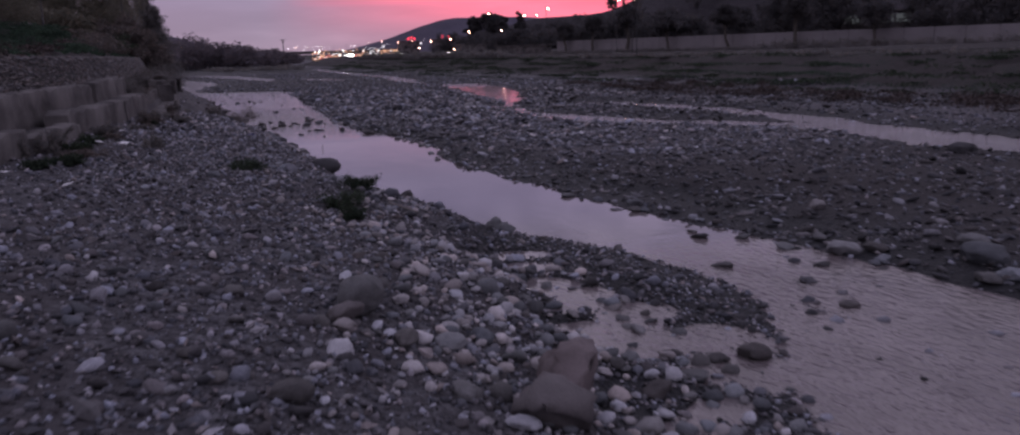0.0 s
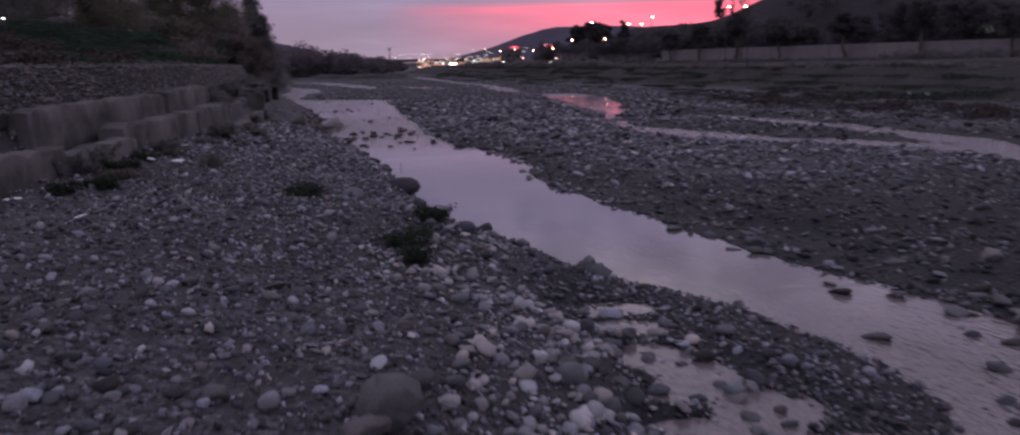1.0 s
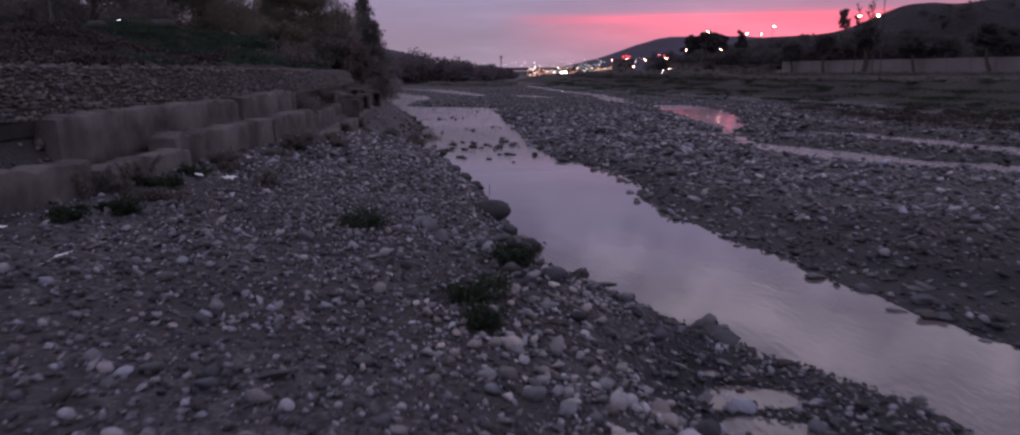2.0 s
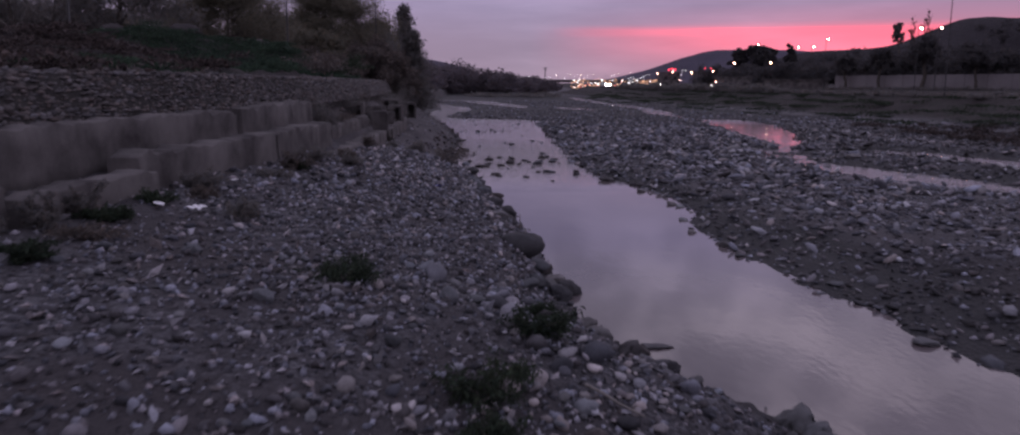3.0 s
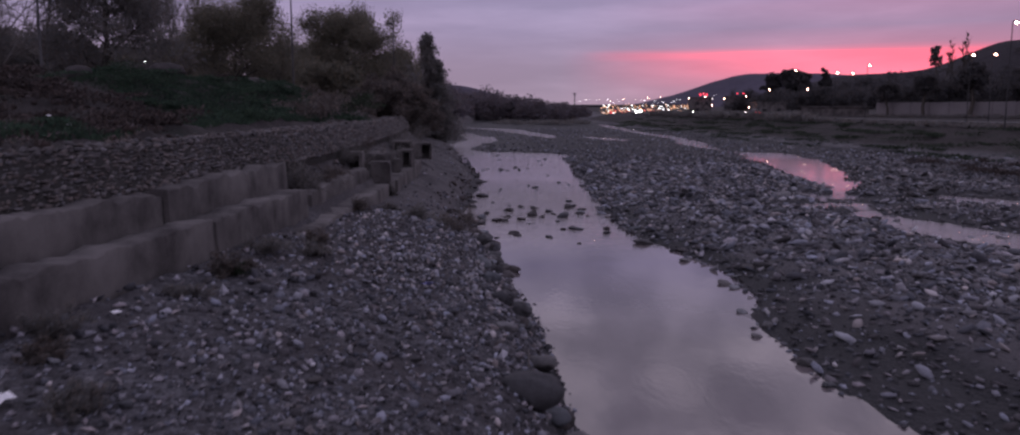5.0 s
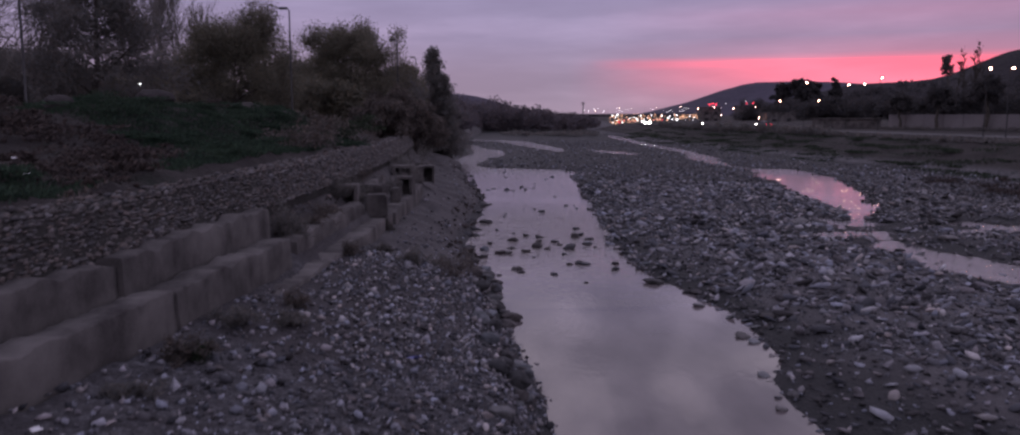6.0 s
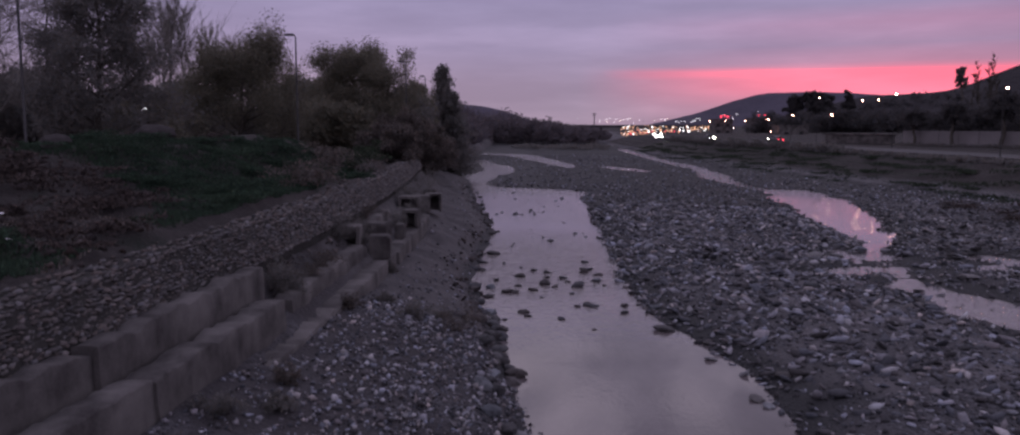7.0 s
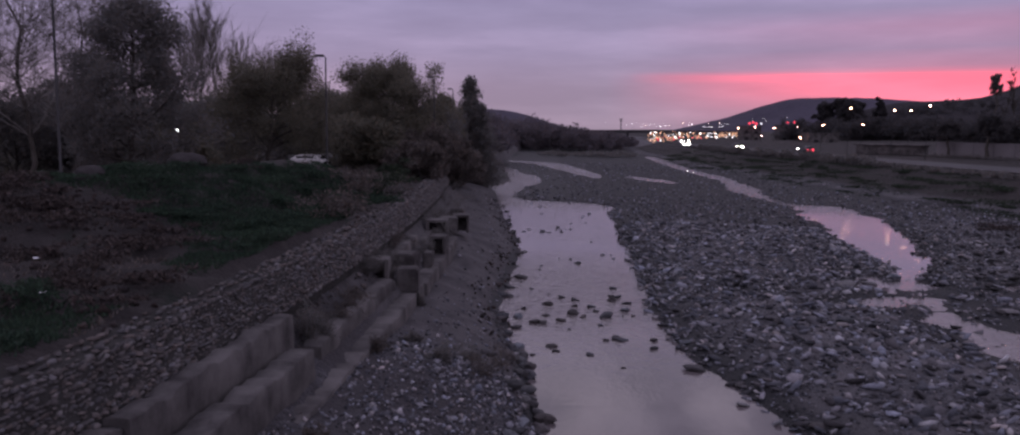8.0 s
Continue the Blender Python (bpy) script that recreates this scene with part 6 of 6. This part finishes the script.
def woods(name, spots, mat, label, seed, leaf=0.55, per=260, kind="stuff", category="bushes"):
    """Distant bushes and tree crowns: loose leaf clumps, uneven and open at the edge; spots: x, y, z, wide, tall."""
    r = np.random.default_rng(seed)
    vs, fs, base = [], [], 0
    for x, y, z, wide, tall in spots:
        lobes = r.normal(0, 1, (7, 3)) * [wide * 0.24, wide * 0.24, tall * 0.2] + [0, 0, tall * 0.5]
        lobes[:, 2] = np.clip(lobes[:, 2], 0.1 * tall, 0.9 * tall)
        v, f = leaves(r, lobes + [x, y, z], per // 7, 1.0, leaf)
        c = v.reshape(-1, 3, 3)
        mid = np.repeat(lobes + [x, y, z], per // 7, 0)[:, None, :]
        c = mid + (c.mean(1, keepdims=True) - mid) * [wide * 0.14, wide * 0.14, tall * 0.13] + (c - c.mean(1, keepdims=True))
        v = c.reshape(-1, 3)
        v[:, 2] = np.maximum(v[:, 2], z)
        vs.append(v)
        fs.append(f + base)
        base += len(v)
    tagged(new(name, mesh_of(name, np.concatenate(vs), np.concatenate(fs), mat, False)), label, category, kind=kind)


r = np.random.default_rng(5)
hedge = []
for k in range(110):
    p = wall_a + wall_way * (k / 109)
    hedge.append((p.x - 2.2 + r.normal(0, 0.2), p.y - 0.8, 2.8, 2.0, r.uniform(0.6, 1.0) + (0.9 if k > 62 else 0)))
woods("hedge", hedge, LEAF, "low dark hedge along the boundary wall", 1, 0.2, 90)
spots = []
for k in range(150):
    y = 16 + 1.45 * k
    spots.append((float(bank_x(y)) + 11.6 + r.normal(0, 0.5), y, 2.5, r.uniform(1.4, 2.6), r.uniform(0.4, 0.75) + 1.0 * float(ease(128, 145, y))))
woods("verge_hedge", spots, LEAF, "low dark brush along the verge of the road", 17, 0.26, 170)
spots = []
for k in range(90):
    y = r.uniform(24, 80)
    x = float(bank_x(y)) - r.uniform(0, 9)
    spots.append((x, y, ground_z(x, y) - 0.1, r.uniform(1.2, 3.4), r.uniform(0.25, 0.7)))
woods("bank_brush", spots, BRUSH, "brown brush at the foot of the far bank", 18, 0.1, 260)
spots = []
for k in range(260):
    y = r.uniform(20, 230)
    x = float(bank_x(y)) + r.uniform(-1, 11)
    spots.append((x, y, ground_z(x, y) - 0.1, r.uniform(2, 6), r.uniform(0.15, 0.5)))
woods("bank_bushes", spots, WEED, "low dark bushes on the far bank", 2, 0.14, 190)

spots = []
for k in range(70):
    y = r.uniform(44, 108)
    x = float(WALL_LINE(y)) - r.uniform(2.6, 8.5)
    if x < -6.8 and y < 61:
        continue
    spots.append((x, y, ground_z(x, y) - 0.1, r.uniform(1.0, 2.6), r.uniform(0.6, 1.6) * (1 + 0.8 * float(ease(60, 85, y)))))
woods("slope_brush", spots[::3], WEED, "dark tangled brush on the slope", 11, 0.09, 700)
woods("slope_brush", spots[1::3] + spots[2::3], DRY_GRASS, "dry brown brush on the slope", 12, 0.09, 600)
spots = []
while len(spots) < 60:
    y = r.uniform(16, 60)
    x = float(WALL_LINE(y)) - r.uniform(2.8, 14)
    if greenness(x, y) > 0.5:
        spots.append((x, y, ground_z(x, y) - 0.05, r.uniform(0.8, 2.0), r.uniform(0.2, 0.5)))
woods("slope_weeds", spots, GRASS, "low dark green weeds on the slope", 13, 0.05, 700)

spots = []
for k in range(130):
    y = r.uniform(64, 108)
    x = r.uniform(-0.52 * y - 8, -7.5)
    if y < 94 and -22 < x < -8:
        continue
    spots.append((x, y, ground_z(x, y) - 0.1, r.uniform(3.5, 6.5), r.uniform(2.6, 4.6) * (0.75 if y < 74 else 1)))
woods("park_thicket", spots[::2], LEAF, "dark thicket under the park trees", 15, 0.15, 700)
woods("park_thicket", spots[1::2], OLIVE_LEAF, "olive thicket under the park trees", 16, 0.15, 700)

spots = []
while len(spots) < 190:
    y = r.uniform(15, 50)
    x = float(WALL_LINE(y)) - r.uniform(2.7, 12)
    if greenness(x, y) < 0.45:
        spots.append((x, y, ground_z(x, y) - 0.06, r.uniform(0.7, 2.4), r.uniform(0.12, 0.5)))
woods("dead_brush", spots, BRUSH, "dead brown brush and stalks on the bare slope", 14, 0.06, 420)

# trees behind the boundary wall and on the road's verge
for k in range(13):
    p = wall_a + wall_way * (0.636 * (k + r.uniform(0.1, 0.6)) / 13)
    leafy_tree(p.x + r.uniform(6, 16), p.y + r.uniform(0, 6), 7.6 + 0.45 * k + r.uniform(0, 1.5), r.uniform(7, 11), "dark tree behind the boundary wall", 60 + k, FAR_LEAF, leaf=0.42, per=4, z=3.0, kids=4, low=0.1)
for k in range(9):
    leafy_tree(103 + 2.2 * k + r.uniform(0, 4), 112 - 8 * k, r.uniform(10, 15), r.uniform(7, 11), "dark tree beyond the end of the boundary wall", 160 + k, FAR_LEAF, leaf=0.4, per=4, z=3.0, kids=4, low=0.04)
for k, f in enumerate((0.043, 0.134, 0.237, 0.354, 0.5, 0.634, 0.78)):
    p = wall_a + wall_way * f
    leafy_tree(p.x - 1.2, p.y - 0.36, 10.5 + 1.5 * (k % 3), 6.0, "slim dark street tree before the wall", 80 + k, FAR_LEAF, leaf=0.36, per=5, z=3.0, kids=4, low=0.55, stout=2.2)
for x, y, top, wide, seed in ((140, 411, 28.4, 15, 91), (133.5, 414, 24.0, 11, 92), (146.5, 418, 26.5, 10, 93), (141, 408, 21, 17, 95)):
    leafy_tree(x, y, top, wide, "broad dark tree beyond the road", seed, FAR_LEAF, leaf=0.8, per=12, z=3.0, low=0.1, kids=5)
for x, y, top, wide, seed in ((157, 414, 29.5, 5.0, 94), (158, 413, 23, 9, 96)):
    leafy_tree(x, y, top, wide, "narrow dark tree beyond the road", seed, FAR_LEAF, leaf=0.7, per=12, z=3.0, low=0.1, kids=5)


def hill(name, ridge, y0, depth, label, seed, mat):
    """A long hill across the view: ridge gives x and height along it."""
    xs = np.linspace(ridge[0][0], ridge[-1][0], 140)
    hs = np.interp(xs, [p[0] for p in ridge], [p[1] for p in ridge])
    k = np.hanning(9)
    hs = np.convolve(np.pad(hs, 4, mode="edge"), k / k.sum(), "valid")
    ts = np.linspace(-1, 1, 41)
    X, T = np.meshgrid(xs, ts)
    H = np.maximum(hs[None] * np.cos(T * np.pi / 2) ** 1.2, 0)
    Y = y0 + T * depth + 0 * X
    H = H * (1 + 0.22 * np.sin(T * np.pi) ** 2 * noise2(X, Y, 0.012, seed)) + 1.6 * noise2(X, Y, 0.06, seed + 1) * (H > 3) - 2.0
    i = np.arange(X.size).reshape(X.shape)
    return tagged(new(name, mesh_of(name, np.stack([X, Y, H], -1).reshape(-1, 3), np.stack([i[:-1, :-1], i[:-1, 1:], i[1:, 1:], i[1:, :-1]], -1).reshape(-1, 4), mat)), label, "hill", kind="structure"), (xs, hs)


_, (hx, hh) = hill("hill_near", [(190, 0), (218, 23), (243, 30), (291, 32), (311, 34.5), (325, 38), (339, 44), (351, 49), (363, 54.5), (372, 57), (385, 55), (400, 54), (450, 62), (560, 84), (800, 100), (1000, 40)], 620, 150, "dark scrubby hill above the road", 3, HILLSIDE)
# lilac-grey hillside tone: distance haze put straight into the colour
HAZED_HILL = mottled("hazed_hillside", (0.06, 0.054, 0.076), (0.09, 0.082, 0.112), 0.01, 0.12, 1.0, 0.4, 4.0, spec=0.1)
hill("hill_far", [(180, 0), (243, 14), (278, 23), (318, 33), (355, 46), (378, 54), (413, 64), (436, 67), (474, 68), (560, 68), (680, 60), (1000, 20)], 1500, 300, "dark distant hill with scattered lights", 5, HAZED_HILL)
hill("hill_left", [(-420, 11), (-200, 12), (-110, 18), (-60, 23), (-25, 21), (5, 13), (35, 5), (55, 0)], 560, 120, "low wooded rise beyond the river bend", 7, HAZED_HILL)

spots = []
for k in range(150):
    x = r.uniform(215, 480)
    spots.append((x, 600 + r.uniform(-70, 40), float(np.interp(x, hx, hh)) * 0.92 - 5 + r.uniform(-10, 0), r.uniform(5, 12), r.uniform(4, 9)))
woods("hill_scrub", spots, FAR_LEAF, "dark scrub and trees on the hillside", 4, 1.0, 110)
spots = []
for k in range(170):
    f = k / 169
    x, y = 112 + 150 * f + r.normal(0, 4), 405 - 225 * f + r.normal(0, 9)
    spots.append((x, y, 2.6, r.uniform(7, 13), r.uniform(7, 12)))
woods("road_woods", spots, FAR_LEAF, "dark belt of trees behind the far road", 19, 0.8, 420)
spots = []
for k in range(210):
    x = r.uniform(-80, 31)
    y = 300 + 0.2 * abs(x) + r.uniform(-20, 50)
    tall = float(np.interp(x, [-80, -23, -12, -2, 6, 11, 16, 25, 32], [12, 11.8, 13.8, 12.2, 8.6, 9.6, 7.6, 6.8, 5.6]))
    spots.append((x, y, 0.3, r.uniform(6, 10), tall * r.uniform(0.7, 1.0)))
for k in range(60):
    x = r.uniform(-60, -8)
    spots.append((x, 150 + r.uniform(0, 110) - x * 0.4, 2.5, r.uniform(4, 9), r.uniform(3, 6.5)))
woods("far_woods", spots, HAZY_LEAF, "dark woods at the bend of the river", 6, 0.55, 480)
spots = [(r.uniform(0, 24), r.uniform(235, 262), 0.3, r.uniform(3, 7), r.uniform(0.5, 1.2)) for k in range(26)]
woods("far_bushes", spots, LEAF, "low dark bushes across the far gravel", 8, 0.4, 120)

for k, (x, y, top) in enumerate(((260.5, 512, 51), (267, 515, 43), (275, 516, 49), (280, 518, 50), (287, 520, 54), (283, 519, 47))):
    if k == 0:
        leafy_tree(x, y, top, 9, "tall lone tree on the shoulder of the hill", 120, leaf=0.7, per=4, z=10, low=0.6)
    else:
        bare_tree(x, y, top, 6, "bare poplar on the shoulder of the hill", 120 + k, BARK, 0.85, z=10, first=0.2, limbs=18, spread=0.22)

# street lamps of the far side
for x, y, top in ((57.4, 171.5, 11.8), (69.2, 181.0, 11.7), (72.6, 181.7, 11.8), (63.4, 153.0, 11.8), (57.0, 110.6, 10.9), (59.0, 109.6, 10.9), (48.4, 88.8, 12.4), (63.7, 206.4, 9.0), (71.6, 203.7, 9.1)):
    street_lamp(x, y, top, 0, "lit street lamp beside the far road", LAMP_WARM, z=2.9, group="lit street lamps", bulb=0.12)
for x, y, top in ((74.0, 338.0, 8.4), (80.0, 337.0, 8.9), (87.0, 335.0, 8.5), (95.0, 333.0, 9.1), (82.5, 336.0, 5.8), (95.6, 331.0, 5.0)):
    street_lamp(x, y, top, 0, "lit street lamp far down the road", LAMP_WARM, z=2.5, group="lit street lamps", bulb=0.14)

street_lamp(-9.6, 384.0, 8.6, 0, "orange lamp glowing among far trees", LAMP_ORANGE, z=2.0, group="lit street lamps", bulb=0.55)

street_lamp(117.5, 95.0, 8.6, 180, "orange lamp behind the boundary wall", LAMP_ORANGE, z=3.0, group="lit street lamps", bulb=0.25)

for x, y, turn, paint, label in ((38.6, 240, 182, "silver", "silver car with its headlights on"), (43.2, 268, 184, "dark", "dark car with its headlights on"), (46.4, 296, 184, "silver", "silver car with its headlights on"),
                                 (51.2, 318, 184, "dark", "dark car with its headlights on"), (46.8, 214, 186, "dark", "dark car with its headlights on")):
    car(x, y, turn, PAINT_SILVER if paint == "silver" else PAINT_DARK, label, z=3.02, lights="on")
car(54.8, 188.0, 12, PAINT_DARK, "dark car showing red tail lights", z=3.02, lights="on")

# ---- town in the distance ----


def building(x, y, w, d, h, label, seed, z=2.0):
    root = thing("building", (x, y, z), label, "building", "distant buildings")
    part("wall", block((w, d, h), (0, 0, 0), 0.1), WALL_PAINT if "pale" in label else CONCRETE, root)
    part("roof", block((w + 0.8, d + 0.8, 0.4), (0, 0, h + 0.004), 0.05), CONCRETE, root)
    rr = random.Random(seed)
    floors = max(1, int(h / 3.2))
    cols = max(2, int(w / 4))
    for i in range(floors):
        for j in range(cols):
            if i * cols + j < 24:
                part("window", block((1.6, 0.1, 1.4), ((j + 0.5) * w / cols - w / 2, -d / 2 - 0.03, 1.0 + i * 3.2), 0.02), GLASS_DARK, root)


for k, (x, y, w, d, h, lab) in enumerate(((104, 334, 11, 10, 4.6, "grey low building beside the road"), (95.5, 410, 9, 9, 7.4, "low building with red roof lights"), (112, 406, 9, 9, 8.0, "low building with red roof lights"), (-14, 330, 8, 8, 6, "small house at the river bend"))):
    building(x, y, w, d, h, lab, k)


def gatehouse():
    """A long low shed with a flat roof at the end of the boundary wall."""
    root = thing("gatehouse", (70.5, 184.0, 3.1), "long low grey shed with a flat roof", "building", "distant buildings", -38)
    part("wall", block((12.6, 3.6, 1.75), (0, 0, 0), 0.03), CONCRETE, root)
    part("roof", block((13.6, 4.4, 0.22), (0, 0, 1.755), 0.03), CONCRETE, root)
    for k in range(4):
        part("shutter", block((1.9, 0.06, 1.1), (-4.6 + 3.0 * k, -1.82, 0.4), 0.02), CONCRETE, root)


gatehouse()


def lit_pavilion():
    root = thing("pavilion", (107.5, 112.5, 3.0), "low pavilion with a lit glass front", "building", "distant buildings", -50)
    part("wall", block((11, 6, 3.6), (0, 0, 0), 0.06), CONCRETE, root)
    part("roof", block((12.4, 7.4, 0.35), (0, 0, 5.6), 0.05), CONCRETE, root)
    for k in range(2):
        part("post", block((0.3, 0.3, 5.6), (-5.2 + 10.4 * k, -3.2, 0), 0.02), CONCRETE, root)
    for k in range(4):
        part("pane", block((2.3, 0.08, 1.3), (-4.0 + 2.65 * k, -3.06, 3.9), 0.02), LIT_PANE, root, "lit glass pane")
        part("lintel", block((2.5, 5.9, 0.25), (-4.0 + 2.65 * k, 0, 3.604), 0.02), CONCRETE, root)


LIT_PANE = glow("lit_pane", (0.85, 0.9, 1.0), 0.07)
lit_pavilion()


def beads(name, spots, mat, label):
    """Many small lit lamps far away, as one object."""
    bm = bmesh.new()
    bmesh.ops.create_icosphere(bm, subdivisions=1, radius=1)
    v0 = np.array([v.co for v in bm.verts])
    f0 = np.array([[v.index for v in f.verts] for f in bm.faces])
    bm.free()
    v = np.concatenate([v0 * s + [x, y, z] for x, y, z, s in spots])
    f = np.concatenate([f0 + k * len(v0) for k in range(len(spots))])
    tagged(new(name, mesh_of(name, v, f, mat)), label, "lights", kind="stuff")


def far_spots(n, u0, u1, v0, v1, d0, d1, size, seed):
    """Spots over a stretch of the far town, given by bearing and height above the valley."""
    q = np.random.default_rng(seed)
    out = []
    for _ in range(n):
        d = q.uniform(d0, d1)
        out.append((2.85 + d * q.uniform(u0, u1), 16 + d, q.uniform(v0, v1), size * q.uniform(0.6, 1.4)))
    return out


beads("town_lights", far_spots(170, 0.115, 0.225, 1.2, 6.6, 400, 520, 0.24, 1), LAMP_ORANGE, "warm lights of the distant town")
beads("town_lights", far_spots(45, 0.118, 0.235, 1.4, 6.4, 400, 520, 0.22, 2), LAMP_WHITE, "white lights of the distant town")
beads("town_lights", far_spots(22, 0.12, 0.18, 1.8, 3.6, 440, 500, 0.24, 6), LAMP_RED, "red tail lights of far traffic")
beads("town_lights", far_spots(9, -0.03, 0.1, 2.4, 5.2, 400, 460, 0.34, 3), LAMP_WHITE, "scattered white lights across the valley")
beads("hill_lights", far_spots(7, 0.2, 0.3, 8, 24, 900, 1150, 0.32, 4), LAMP_WHITE, "scattered lights on the distant hill")
beads("valley_lights", far_spots(26, 0.06, 0.21, 11, 17, 1000, 1200, 0.3, 5), LAMP_WHITE, "string of small lights along the far valley road")
beads("red_lights", [(94, 403, 10.9, 0.4), (97, 403, 10.9, 0.4), (95.5, 403, 11.4, 0.35), (110.5, 400, 11.5, 0.3), (113.5, 400, 11.5, 0.3)], LAMP_RED, "red signal lights on a low roof")


BRIDGE = mottled("dark_bridge_concrete", (0.04, 0.038, 0.042), (0.07, 0.066, 0.072), 0.2, 4.0, 0.9, 0.2, 0.01, spec=0.2)


def overpass():
    root = thing("overpass", (88, 624, 0.0), "distant concrete road bridge with lamps", "bridge", turn=0)
    part("deck", block((120, 9, 1.2), (0, 0, 5.2), 0.1), BRIDGE, root)
    part("parapet", block((120, 0.4, 0.8), (0, -4.2, 6.405), 0.05), BRIDGE, root)
    for k in range(6):
        part("pier", block((1.6, 5, 5.19), (-50 + 20 * k, 0, 0), 0.1), BRIDGE, root)


overpass()
for k in range(9):
    street_lamp(53 + 9 * k, 622, 9.4 + 0.45 * k, 90, "lit lamp on the distant bridge", LAMP_WARM, z=5.0, group="bridge lamps", bulb=0.14)
v, f = tubes([[(49, 574, 0, 0.5), (49, 574, 15, 0.3)], [(48, 574, 13.4, 0.25), (50, 574, 13.4, 0.25)], [(47.6, 574, 14.6, 0.25), (50.4, 574, 14.6, 0.25)]], 6)
tagged(new("mast", mesh_of("mast", v, f, STEEL)), "slim steel mast rising over the far trees", "mast")

# ---- single stones, last ----
COBBLES = [mesh_of("stone", v, f, COBBLE) for v, f in PLAIN]
GABION_STONES = [mesh_of("stone", v, f, FACE_STONE) for v, f in [(v[:, [1, 0, 2]] * [1.0, 1.3, 0.9], f[:, ::-1]) for v, f in rock_shapes(2, 6, 12, (0.16, 0.34))]]
q = np.random.default_rng(77)
n = 0
while n < 300:
    x, y = q.uniform(-2.5, 6.0), q.uniform(5.0, 23.0)
    if not (WALL_LINE(y) + 0.3 < x < LEFT_EDGE(y) - 0.2) or q.random() > 0.35 + 0.65 * ease(0.5, 3, x) * ease(17, 9, y):
        continue
    s = float(np.clip((0.21 if y < 13 and x > 1.5 else 0.14) * math.exp(q.normal(0, 0.3)), 0.1, 0.36))
    ob = new("stone", COBBLES[n % len(COBBLES)])
    ob.parent = ground
    ob.matrix_basis = Matrix.LocRotScale((x, y, ground_z(x, y) + 0.16 * s), Euler((q.normal(0, 0.3), q.normal(0, 0.3), q.uniform(0, 6.28))), (s, s, s * q.uniform(0.8, 1.2)))
    n += 1
for k, (p, s) in enumerate(zip(gabion_spots, gabion_sizes)):
    ob = new("stone", GABION_STONES[k % len(GABION_STONES)])
    ob.parent = gabion
    ob.matrix_basis = Matrix.LocRotScale(Vector(p), Euler((q.normal(0, 0.12), q.normal(0, 0.12), q.normal(0, 0.22))), (1.15 * s, 1.15 * s, 1.15 * s))
